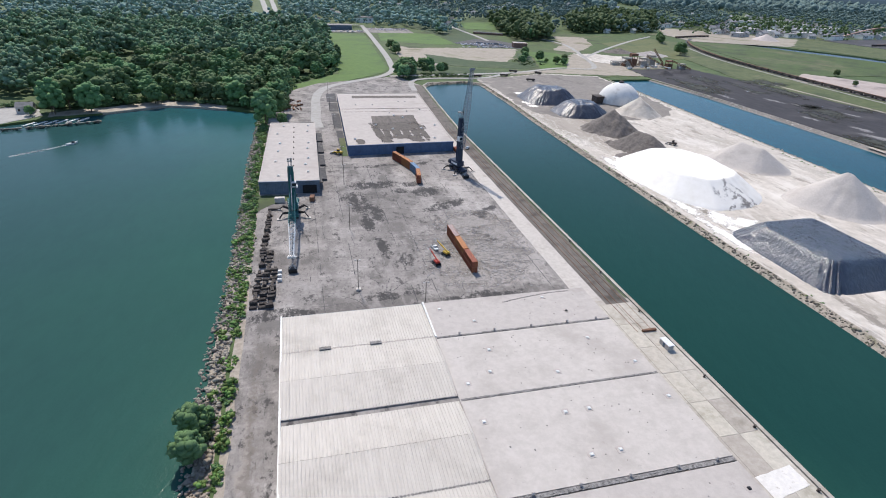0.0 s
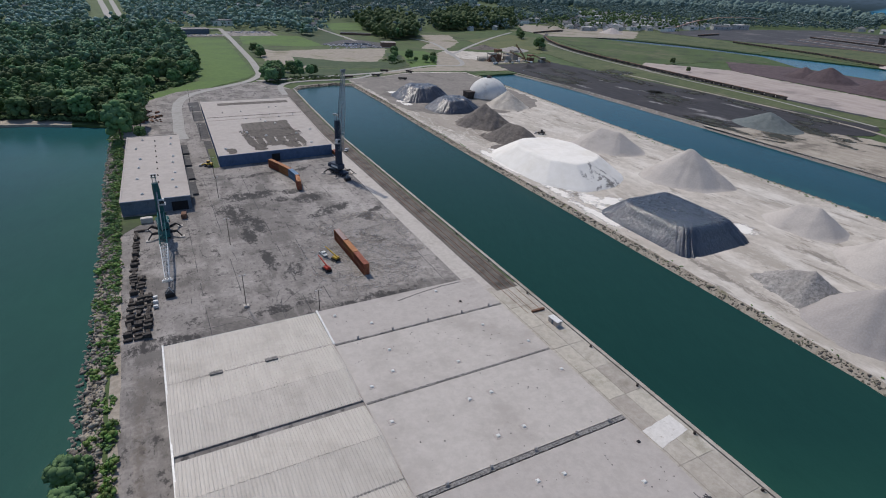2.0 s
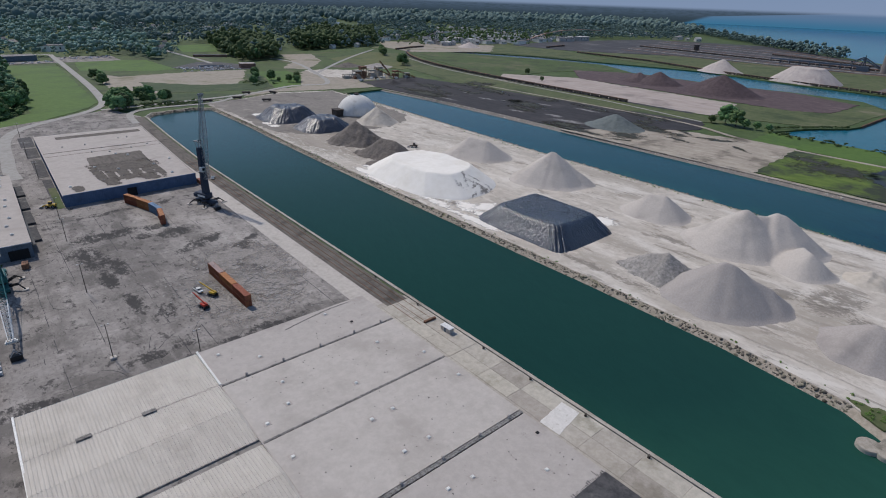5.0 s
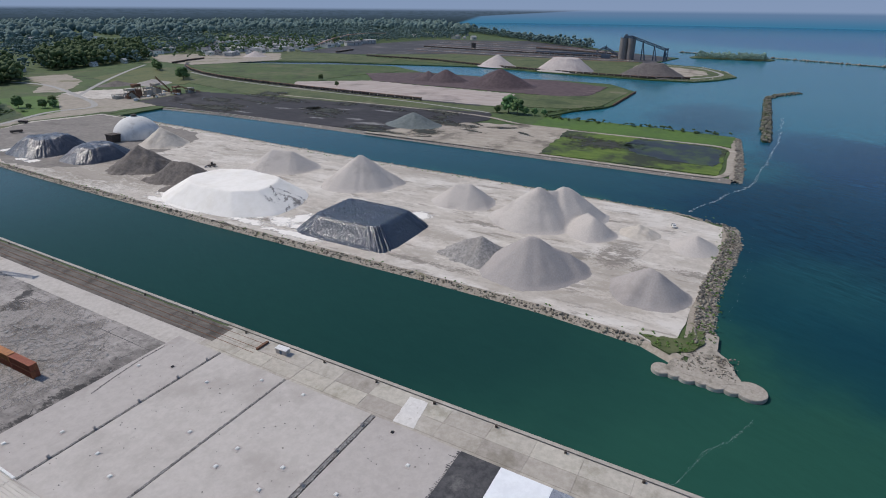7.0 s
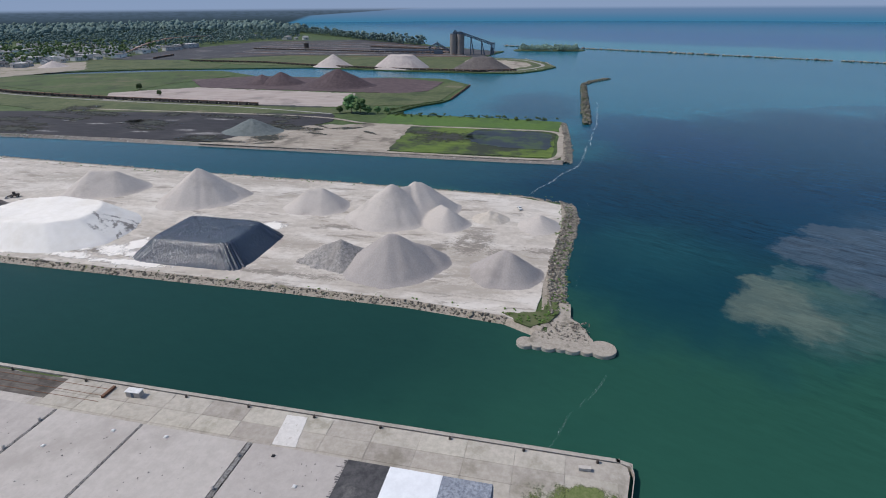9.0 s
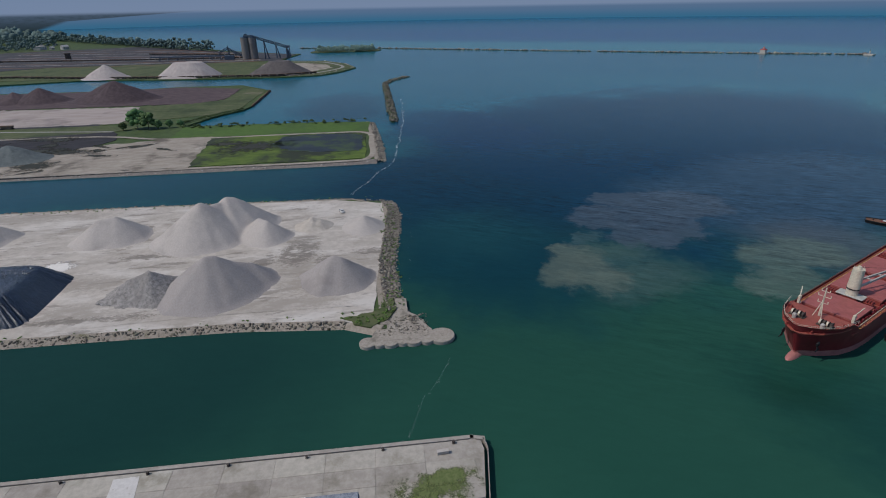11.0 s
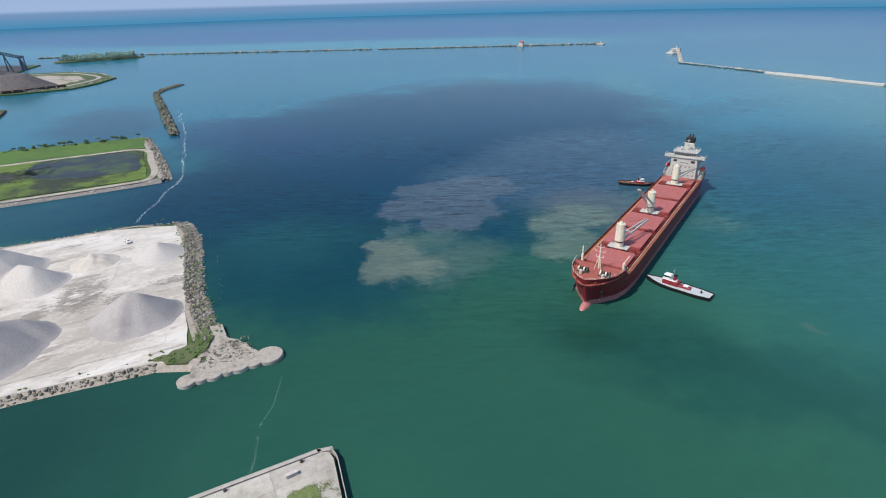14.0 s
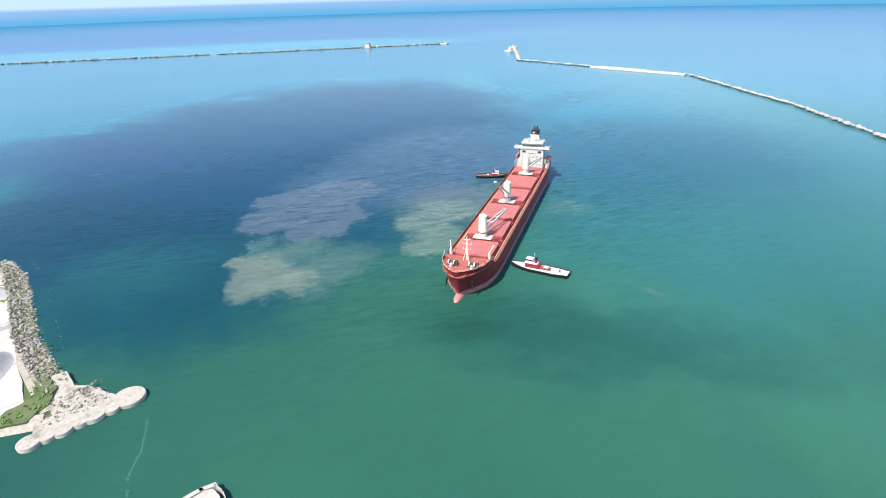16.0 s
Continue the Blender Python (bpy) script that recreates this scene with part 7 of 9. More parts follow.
    for sx in (-1, 1):
        bm = bmesh.new()
        box(bm, sx * 4.6 - 2.6, -14.2, FOC_Z, sx * 4.6 + 2.6, -11.8, FOC_Z + 0.4)
        winch = part("mooring_winch", bm, M["brownwood"], ship, "dark mooring winch with rope drums")
        for i in range(4):
            x = sx * 4.6 + (i - 1.5) * 1.15
            bm = bmesh.new()
            tube(bm, (x - 0.35, -13, FOC_Z + 1.1), (x + 0.35, -13, FOC_Z + 1.1), 0.95, None, 12)
            part("rope_drum", bm, M["cream"] if i % 2 else M["brownwood"], winch)
            bm = bmesh.new()
            tube(bm, (x - 0.42, -13, FOC_Z + 1.1), (x - 0.34, -13, FOC_Z + 1.1), 1.2, None, 12)
            part("drum_flange", bm, M["brownwood"], winch)
        bm = bmesh.new()
        tube(bm, (sx * 4.6, -10.4, FOC_Z), (sx * 4.6, -10.4, FOC_Z + 1.4), 0.7, 0.7, 12)
        ball(bm, (sx * 4.6, -10.4, FOC_Z + 1.5), 0.75, 2, (1, 1, 0.7))
        part("ventilator", bm, M["ship_white"], ship)
        for y in (-4, -7.5, -17.5):
            bm = bmesh.new()
            x = sx * max(1.2, smooth_at(HW_DK, -y / LOA) - 1.8)
            for dx in (-0.5, 0.5):
                tube(bm, (x + dx, y, FOC_Z), (x + dx, y, FOC_Z + 1.0), 0.3, 0.34, 8)
            box(bm, x - 1.0, y - 0.45, FOC_Z, x + 1.0, y + 0.45, FOC_Z + 0.2)
            part("bitt", bm, M["deck_red"], ship)
        bm = bmesh.new()
        y = -7.5
        x = sx * (smooth_at(HW_DK, 0.038) * 0.66 + 0.6)
        ball(bm, (x, y, 7.2), 1.0, 2, (0.5, 0.9, 1.1))
        tube(bm, (x, y, 7), (x + sx * 0.3, y + 0.4, 4.9), 0.25, None, 6)
        tube(bm, (x + sx * 0.3, y - 1, 5), (x + sx * 0.3, y + 1.6, 4.9), 0.28, 0.18, 6)
        part("anchor", bm, M["black_paint"], ship)
        bm = bmesh.new()
        box(bm, sx * 9.0 - 0.4, -24.4, DECK_Z, sx * 9.0 + 0.4, -23.2, FOC_Z + 2.6)
        tube(bm, (sx * 9.0, -23.8, FOC_Z + 2.6), (sx * 10.2, -27, FOC_Z + 5), 0.18, None, 6)
        part("davit", bm, M["cream"], ship)
    # accommodation
    bm = bmesh.new()
    box(bm, -7.8, -184, DECK_Z, 7.8, -172.5, 22.6, 0.12)
    tower = part("bridge_tower", bm, M["ship_white"], ship, "white accommodation block")
    bm = bmesh.new()
    box(bm, -10.6, -187, DECK_Z, 10.6, -176, 12.0, 0.1)
    box(bm, -9.4, -186, 12.0, 9.4, -175, 15.0, 0.1)
    part("lower_deckhouse", bm, M["ship_white"], ship)
    bm = bmesh.new()
    vs = box(bm, -11.9, -178.5, 22.6, 11.9, -171.8, 23.4, 0.08)
    box(bm, -11.9, -172.0, 23.4, -5.5, -171.8, 24.5)
    box(bm, 5.5, -172.0, 23.4, 11.9, -171.8, 24.5)
    for sx in (-1, 1):
        box(bm, sx * 11.8 - 0.1, -178.5, 23.4, sx * 11.8 + 0.1, -171.8, 24.5)
        q = [(sx * 7.8, -174.5, 19.5), (sx * 11.6, -174.5, 22.6)]
        tube(bm, q[0], q[1], 0.3, None, 6)
    part("bridge_wing", bm, M["ship_white"], ship, "white open bridge wing")
    bm = bmesh.new()
    box(bm, -6.6, -182, 22.6, 6.6, -172.2, 26.2, 0.15)
    box(bm, -7.2, -182.6, 26.2, 7.2, -171.7, 26.5, 0.05)
    part("wheelhouse", bm, M["ship_white"], ship)
    for i in range(10):
        bm = bmesh.new()
        x = -5.7 + i * 1.27
        box(bm, x - 0.5, -172.24, 24.3, x + 0.5, -172.12, 25.6)
        part("bridge_window", bm, M["glass"], tower)
    for x, z in ((-5.2, 20.6), (5.2, 20.6)):
        bm = bmesh.new()
        box(bm, x - 1.1, -172.54, z - 0.7, x + 1.1, -172.42, z + 0.7)
        part("cabin_window", bm, M["glass"], tower)
    for z in (11.8, 14.4, 17.0):
        for x in (-6, -3.6, -1.2, 1.2, 3.6, 6):
            bm = bmesh.new()
            box(bm, x - 0.28, -172.54, z - 0.3, x + 0.28, -172.42, z + 0.3)
            part("porthole", bm, M["glass"], tower)
    # two rows of plain bars where lettering is painted on the front
    bm = bmesh.new()
    for i in range(7):
        box(bm, -2.4 + i * 0.7, -172.56, 19.4, -1.95 + i * 0.7, -172.46, 19.8)
    part("painted_bar", bm, M["black_paint"], tower)
    bm = bmesh.new()
    box(bm, -3, -187, 22.6, 3, -182.2, 30, 0.3)
    fun = part("funnel", bm, M["ship_white"], ship)
    bm = bmesh.new()
    box(bm, -2.6, -186.6, 30, 2.6, -182.8, 33.4, 0.3)
    tube(bm, (-0.9, -184.6, 33), (-0.9, -185.4, 35.2), 0.5, None, 8)
    tube(bm, (0.9, -184.6, 33), (0.9, -185.4, 35.2), 0.5, None, 8)
    part("funnel_top", bm, M["black_paint"], fun, "black funnel top")
    bm = bmesh.new()
    tube(bm, (0, -178, 26.5), (0, -178, 33.5), 0.35, 0.18, 8)
    for z, wv in ((29, 2.2), (31, 3.0), (32.5, 1.4)):
        tube(bm, (-wv, -178, z), (wv, -178, z), 0.1, None, 6)
    box(bm, -1.6, -177.8, 30.2, 1.6, -177.4, 30.6)
    ball(bm, (3.2, -177, 28), 0.9, 2)
    ball(bm, (-3.4, -179, 27.8), 0.7, 2)
    tube(bm, (3.2, -177, 26.4), (3.2, -177, 27.4), 0.25, None, 6)
    tube(bm, (-3.4, -179, 26.4), (-3.4, -179, 27.4), 0.25, None, 6)
    part("radar_mast", bm, M["ship_white"], ship, "white radar mast with antennas")
    for sx in (-1, 1):
        bm = bmesh.new()
        ball(bm, (sx * 10.6, -180, 15.4), 1.0, 3, (1.25, 3.6, 1.25))
        part("lifeboat", bm, M["red"], ship, "orange-red enclosed lifeboat")
        bm = bmesh.new()
        for y in (-177.5, -182.5):
            tube(bm, (sx * 9.4, y, 12), (sx * 11.5, y, 15.5), 0.22, None, 6)
            tube(bm, (sx * 11.5, y, 15.5), (sx * 10.4, y, 18), 0.22, None, 6)
        part("lifeboat_davit", bm, M["ship_white"], ship)
        bm = bmesh.new()
        for i in range(5):
            tube(bm, (sx * 11.3, -173 - i * 3.2, DECK_Z), (sx * 11.3, -173 - i * 3.2, 13.5 + (i % 2)), 0.14, None, 6)
        tube(bm, (sx * 11.3, -173, 13.5), (sx * 11.3, -186, 13.5), 0.12, None, 6)
        part("deck_support", bm, M["ship_white"], ship)
    pts = [(-7, -182.4, 26.5), (-7, -171.9, 26.5), (7, -171.9, 26.5), (7, -182.4, 26.5), (-7, -182.4, 26.5)]
    ship_rail(ship, pts, "ship_white")
    bm = bmesh.new()
    for i in range(3):
        box(bm, -0.9 + i * 0.7, -6.2 - 0.6 * i, 3.2, -0.5 + i * 0.7, -6.0 - 0.6 * i, 3.6)
    part("draught_mark", bm, M["ship_white"], ship)


bulk_carrier()


# ---------- tugs and boats ----------
def boat_hull(bm, L, W, h, z0=-0.5, stern=0.75):
    """A pointed hull, bow at +y."""
    n, rows = 24, 3
    for side in (-1, 1):
        grid = []
        for i in range(n + 1):
            t = i / n
            w = W / 2 * (1 - max(0, (t - 0.55) / 0.45) ** 2.2) * (stern + (1 - stern) * min(1, t / 0.2))
            sheer = h * (1 + 0.45 * max(0, (t - 0.55) / 0.45) ** 2)
            col = []
            for r in range(rows + 1):
                f = r / rows
                col.append(bm.verts.new((side * max(0.03, w * (0.8 + 0.2 * f)), -L / 2 + L * t - (1 - f) * 0.8 * t, z0 + (sheer - z0) * f)))
            grid.append(col)
        for a, b in zip(grid, grid[1:]):
            for r in range(rows):
                bm.faces.new((a[r], b[r], b[r + 1], a[r + 1]))
        if side == -1:
            keep = grid
    for r in range(rows):
        bm.faces.new((keep[0][r], grid[0][r], grid[0][r + 1], keep[0][r + 1]))
    bmesh.ops.recalc_face_normals(bm, faces=bm.faces)


def boat_deck(bm, L, W, h, stern=0.75, inset=0.3, drop=0.35):
    n = 24
    rows = [[], []]
    for i in range(n + 1):
        t = i / n
        w = W / 2 * (1 - max(0, (t - 0.55) / 0.45) ** 2.2) * (stern + (1 - stern) * min(1, t / 0.2))
        z = h * (1 + 0.45 * max(0, (t - 0.55) / 0.45) ** 2) - drop
        for k, sx in enumerate((-1, 1)):
            rows[k].append(bm.verts.new((sx * max(0.02, w - inset), -L / 2 + L * t * 0.99, z)))
    for i in range(n):
        bm.faces.new((rows[0][i], rows[1][i], rows[1][i + 1], rows[0][i + 1]))
    bmesh.ops.recalc_face_normals(bm, faces=bm.faces)


def tug(m, L, W, hull, deck, house, label):
    t = thing("tug_boat", m, label, "tug", "tugs beside the ship")
    bm = bmesh.new()
    boat_hull(bm, L, W, 1.9)
    part("hull", bm, M[hull], t)
    bm = bmesh.new()
    boat_deck(bm, L, W, 1.9)
    part("deck", bm, M[deck], t)
    bm = bmesh.new()
    for i in range(24):
        f = i / 24
        for sx in (-1, 1):
            w = W / 2 * (1 - max(0, (f - 0.55) / 0.45) ** 2.2) * (0.75 + 0.25 * min(1, f / 0.2))
            z = 1.9 * (1 + 0.45 * max(0, (f - 0.55) / 0.45) ** 2)
            ball(bm, (sx * (w + 0.05), -L / 2 + L * f, z - 0.3), 0.42, 1, (0.5, 1.4, 0.8))
    part("fender", bm, M["rubber"], t)
    s = L / 28.0
    bm = bmesh.new()
    box(bm, -1.6 * s, -0.5 * s, 1.5, 1.6 * s, 6.2 * s, 3.7 * s, 0.25)
    part("deckhouse", bm, M[house], t)
    bm = bmesh.new()
    box(bm, -1.0 * s, -5.5 * s, 1.5, 1.0 * s, -0.5 * s, 2.5 * s, 0.2)
    part("engine_casing", bm, M[house], t)
    bm = bmesh.new()
    box(bm, -1.4 * s, 2.8 * s, 3.7 * s, 1.4 * s, 6.0 * s, 5.9 * s, 0.3)
    box(bm, -1.7 * s, 0.5 * s, 3.65 * s, 1.7 * s, 6.4 * s, 3.85 * s, 0.05)
    wh = part("wheelhouse", bm, M["white_paint"], t)
    bm = bmesh.new()
    box(bm, -1.44 * s, 2.9 * s, 4.8 * s, 1.44 * s, 5.9 * s, 5.5 * s)
    box(bm, -1.2 * s, 2.9 * s, 4.8 * s, 1.2 * s, 6.05 * s, 5.5 * s)
    part("window_band", bm, M["glass"], wh)
    bm = bmesh.new()
    tube(bm, (0, 1.6 * s, 3.6 * s), (0, 1.4 * s, 5.8 * s), 0.75 * s, 0.7 * s, 14)
    fn = part("funnel", bm, M[house], t)
    bm = bmesh.new()
    tube(bm, (0, 1.4 * s, 5.7 * s), (0, 1.35 * s, 6.4 * s), 0.78 * s, 0.75 * s, 14)
    part("funnel_band", bm, M["black_paint"], fn)
    bm = bmesh.new()
    tube(bm, (0, 2.2 * s, 4.3 * s), (0, 2.2 * s, 8.6 * s), 0.1, 0.06, 6)
    tube(bm, (-0.9, 2.2 * s, 8 * s), (0.9, 2.2 * s, 8 * s), 0.06, None, 5)
    part("mast", bm, M["white_paint"], t)
    bm = bmesh.new()
    tube(bm, (0, -9.8 * s, 1.4), (0, -9.8 * s, 2.6), 0.25, None, 8)
    tube(bm, (-0.8, -9.8 * s, 2.3), (0.8, -9.8 * s, 2.3), 0.16, None, 8)
    part("towing_bitt", bm, M["black_paint"], t)
    for x in (-1.4, 1.4):
        bm = bmesh.new()
        box(bm, x * s * 0.4 - 0.35, -4.5 * s, 2.5 * s, x * s * 0.4 + 0.35, -2.5 * s, 3.0 * s, 0.15)
        part("life_raft", bm, M["white_paint"], t)
    return t


tug(pose(137.5, -184.2, 0, 0, 0, -71.5), 28.5, 7.4, "black_paint", "tug_deck", "tug_red", "red and white tug with a pale deck pushing at the ship")
tug(pose(250.6, -276.9, 0, 0, 0, 132), 22, 6.6, "black_paint", "rust", "tug_red", "dark tug with a red house on the ship's far side")


def motor_boat(m):
    b = thing("motor_boat", m, "small white motorboat crossing the bay", "boat")
    bm = bmesh.new()
    boat_hull(bm, 8, 2.6, 1.0)
    part("hull", bm, M["white_paint"], b)
    bm = bmesh.new()
    boat_deck(bm, 8, 2.6, 1.0, inset=0.15, drop=0.1)
    part("deck", bm, M["tug_deck"], b)
    bm = bmesh.new()
    box(bm, -0.8, -0.6, 0.8, 0.8, 1.4, 1.7, 0.2)
    part("windscreen", bm, M["glass"], b)


motor_boat(pose(-148, 404.5, 0, 0, 0, -42))


def foam_line(name, pts, width, count, label, seed, size=0.5):
    """A drifting line of foam flecks on the water."""
    rng = random.Random(seed)
    v, f = [], []
    total = sum((Vector(b) - Vector(a)).length for a, b in zip(pts, pts[1:]))
    for a, b in zip(pts, pts[1:]):
        a, b = Vector(a), Vector(b)
        d = b - a
        nrm = Vector((-d.y, d.x)).normalized()
        for i in range(int(count * d.length / total)):
            t = rng.random()
            q = a + d * t
            q += nrm * (width * 2.0 * noise.noise(Vector((q.x * 0.05, q.y * 0.05, seed))) + rng.gauss(0, width * 0.35))
            r, ang, k = size * rng.uniform(0.3, 1.3), rng.uniform(0, 6.28), len(v)
            m = 6
            for j in range(m):
                e = rng.uniform(0.5, 1.1)
                x, y = math.cos(6.283 * j / m) * r * e * 1.7, math.sin(6.283 * j / m) * r * e * 0.8
                dd = math.atan2(d.y, d.x) + rng.uniform(-0.4, 0.4)
                v.append((q.x + x * math.cos(dd) - y * math.sin(dd), q.y + x * math.sin(dd) + y * math.cos(dd), 0.03))
            for j in range(1, m - 1):
                f.append((k, k + j, k + j + 1))
    return tagged(raw(name, v, f, M["foam"]), label, "foam", "", "stuff")


foam_line("foam_line", [(354, 22), (386, 10), (424, -5), (455, -12), (484, -15), (560, -24), (621, -28), (760, -34)], 1.5, 1000, "white foam line drifting off the pier ends", 3, 0.26)
foam_line("foam_line", [(122, 8), (124, -3), (132, -6), (140, -8), (148, -13), (163, -20)], 0.8, 300, "thin foam line off the quay's end", 4, 0.05)
foam_line("foam_line", [(345, -15), (326, -15), (290, -14), (255, -11), (220, -9)], 1.2, 110, "thin foam line along the rocks", 5, 0.07)
foam_line("boat_wake", [(-151, 401.5), (-158, 395), (-166, 388), (-175, 380)], 1.6, 700, "white wake behind the motorboat", 6, 0.4)

# ---------- rocks ----------
def ico(sub):
    bm = bmesh.new()
    bmesh.ops.create_icosphere(bm, subdivisions=sub, radius=1.0)
    v = np.array([q.co[:] for q in bm.verts])
    f = np.array([[q.index for q in t.verts] for t in bm.faces])
    bm.free()
    return v, f


ICO0, ICO1 = ico(1), ico(2)


def lumps(centres, radii, base, rng, rag=0.25, flat=(1, 1, 1)):
    """Ragged lumps at the centres: points and triangles."""
    bv, bf = base
    n, k = len(centres), len(bv)
    v = bv[None] * (1 + rag * rng.uniform(-1, 1, (n, k, 1))) * np.asarray(radii)[:, None, None] * np.asarray(flat)
    ang = rng.uniform(0, 6.283, n)
    c, s = np.cos(ang)[:, None], np.sin(ang)[:, None]
    x, y = v[..., 0] * c - v[..., 1] * s, v[..., 0] * s + v[..., 1] * c
    v = np.stack([x, y, v[..., 2]], -1) + np.asarray(centres)[:, None]
    f = bf[None] + (np.arange(n) * k)[:, None, None]
    return v.reshape(-1, 3), f.reshape(-1, 3)


ROCK_MESHES = []
for i in range(6):
    rr = np.random.default_rng(100 + i)
    v, f = lumps([(0, 0, 0)], [1.0], ICO0, rr, 0.3, (1.1, 0.85, 0.7))
    ob = raw("rock", v, f, M["rock_piece"])
    ROCK_MESHES.append(ob.data)
    bpy.data.objects.remove(ob)


def strip_points(line, width, spacing, rng, top, low, inward=1):
    """Points over a sloping strip along a line; the strip falls from top to low across its width."""
    out = []
    for a, b in zip(line, line[1:]):
        a, b = np.array(a, float), np.array(b, float)
        d = b - a
        ln = np.linalg.norm(d)
        nrm = np.array([-d[1], d[0]]) / ln * inward
        n = int(ln * width / spacing ** 2)
        t, w = rng.uniform(0, 1, n), rng.uniform(0, 1, n)
        q = a + d * t[:, None] + nrm * (w * width)[:, None]
        out.append(np.c_[q, top + (low - top) * w])
    return np.concatenate(out)


def rocks(name, line, width, spacing, size, top, low, material, label, seed, inward=1, near=0, picked=None):
    """A rock slope; picked = how many stones, inside the stretch near, are pieces of their own."""
    rng = np.random.default_rng(seed)
    p = strip_points(line, width, spacing, rng, top, low, inward)
    r = size * np.exp(rng.normal(-0.12, 0.42, len(p))).clip(0.35, 2.3)
    owner = tagged(new(name), label, "rocks", "", "structure")
    chosen = np.zeros(len(p), bool)
    if picked:
        idx = np.where((p[:, 1] > near[0]) & (p[:, 1] < near[1]))[0][:picked]
        chosen[idx] = True
        for i in idx:
            ob = new("rock", ROCK_MESHES[int(rng.integers(6))])
            ob.matrix_basis = pose(*p[i], rng.uniform(-25, 25), rng.uniform(-25, 25), rng.uniform(0, 360)) @ Matrix.Scale(float(r[i]), 4)
            ob.parent = owner
    v, f = lumps(p[~chosen], r[~chosen], ICO0, rng, 0.3, (1.1, 0.85, 0.7))
    tagged(raw("rock_mass", v, f, material, owner), kind="stuff")
    return owner


WEST = [(-27, -6), (-28, 60), (-27.5, 120), (-28, 150), (-27, 178), (-26, 211), (-26, 270), (-27, 361), (-26, 450)]
slope("bank", [(-25, -6), (-25, 60), (-24.5, 120), (-25, 150), (-24.5, 178), (-24, 211), (-24, 270), (-25, 361), (-25, 470)], 11.5, GL - 0.06, -0.8, M["bank_soil"], "stony soil of the shore bank")
SLIP_SIDE = [(199.5, 600), (200, 514), (197.5, 440), (196.5, 377), (196, 300), (196, 174), (196.5, 120), (195.5, 60), (191, 18), (184, 4)]
slope("yard_bank", SLIP_SIDE, 5.0, GL - 0.06, -0.8, M["bank_soil"], "stony bank of the stockpile pier", -1)
slope("yard_bank", [(186, 3), (214, 4), (246, 5), (283, 1), (318, -1), (334, 0)], 11.5, GL - 0.05, -0.8, M["bank_soil"], "stony bank at the pier's end", -1)
slope("yard_bank", [(330, 2), (343, 20), (349, 156), (351, 300), (362, 500), (368, 618)], 4.5, GL - 0.06, -0.8, M["bank_soil"], "stony far bank of the pier", -1)
slope("second_bank", [(430, 622), (438, 530), (440, 416), (439, 273), (438, 150), (438, 46), (440, 3)], 8, GL - 0.06, -0.8, M["sand_brown"], "brown bank of the second pier", -1)
slope("second_bank", [(440, 3), (476, 4), (540, 7), (602, 11)], 11, GL - 0.06, -0.8, M["bank_soil"], "stony end of the second pier", -1)
slope("slip_bank", [(129, 586), (139, 603), (180, 611), (199, 600)], 5, GL - 0.06, -0.8, M["bank_soil"], "stony head of the slip", -1)
rocks("west_riprap", WEST, 8.0, 0.95, 0.5, 1.9, -0.2, M["rock"], "grey-brown boulders along the western shore", 1, 1, (88, 150), 300)
rocks("pier_end_riprap", [(196, 1), (214, 3.5), (246, 4.5), (283, 0.5), (318, -2), (338, 2)], 9.0, 0.8, 0.45, 2.3, -0.3, M["rock"], "boulders protecting the end of the stockpile pier", 2, -1)
rocks("pier_side_riprap", [(338, 2), (345, 30), (350, 156), (352, 300), (363, 500), (368, 610)], 3.2, 1.3, 0.6, 1.9, -0.2, M["rock"], "stones along the far side of the pier", 3, -1)
rocks("slip_riprap", [(q[0] - 0.6, q[1]) for q in SLIP_SIDE[:-1]], 3.0, 0.8, 0.42, 1.9, -0.3, M["rock_wet"], "stones along the slip side of the pier", 4, -1)
rocks("slip_head_riprap", [(131, 590), (141, 601), (180, 609), (198, 600)], 4, 1.3, 0.6, 1.9, -0.3, M["rock_wet"], "stones round the head of the slip", 5, -1)
rocks("second_pier_riprap", [(438, 2), (476, 2), (540, 5), (600, 9)], 6.5, 1.5, 0.8, 2.2, -0.3, M["rock"], "boulders at the end of the second pier", 6, -1)
rocks("second_pier_side_stones", [(434, 610), (440, 416), (439, 273), (438, 150), (438, 46), (441, 0)], 5, 1.5, 0.55, 2.0, -0.2, M["rock_pale"], "pale stones along the second pier", 7, -1)
rocks("mole", [(598, -14), (760, -13), (927, -12)], 8, 1.9, 1.35, 2.2, 1.2, M["rock_dark"], "stone mole standing alone in the water", 8, -1)
rocks("mole", [(927, -14), (965, -28), (1007, -54)], 9, 2.2, 1.5, 1.6, 0.4, M["rock_dark"], "bent tip of the stone mole", 9, -1)
patch("mole_grass", [(600, -14), (920, -13), (920, -17), (600, -18)], 1.9, M["dry_grass"], "weeds on the stone mole", "grass", 1.5, 5, thick=2.5)
rocks("far_pier_stones", [(1062, 200), (1064, 98), (1180, 38), (1272, 62), (1346, 112)], 4, 1.8, 0.9, 1.9, 0.0, M["rock_pale"], "pale stones round the far pier", 15)
rocks("outer_breakwater", [(1797, 220), (1721, -1), (1514, -356), (1352, -643), (1226, -876), (1133, -1060)], 7, 3.0, 2.2, 1.6, 0.6, M["rock"], "long low stone breakwater far out", 10)
rocks("east_breakwater", [(897, -1066), (715, -862)], 7, 2.0, 1.3, 1.8, 0.8, M["rock_pale"], "pale stone breakwater arm", 11)
rocks("east_breakwater", [(715, -862), (541, -853)], 7, 2.0, 1.3, 1.8, 0.8, M["rock_pale"], "pale stone breakwater", 12)
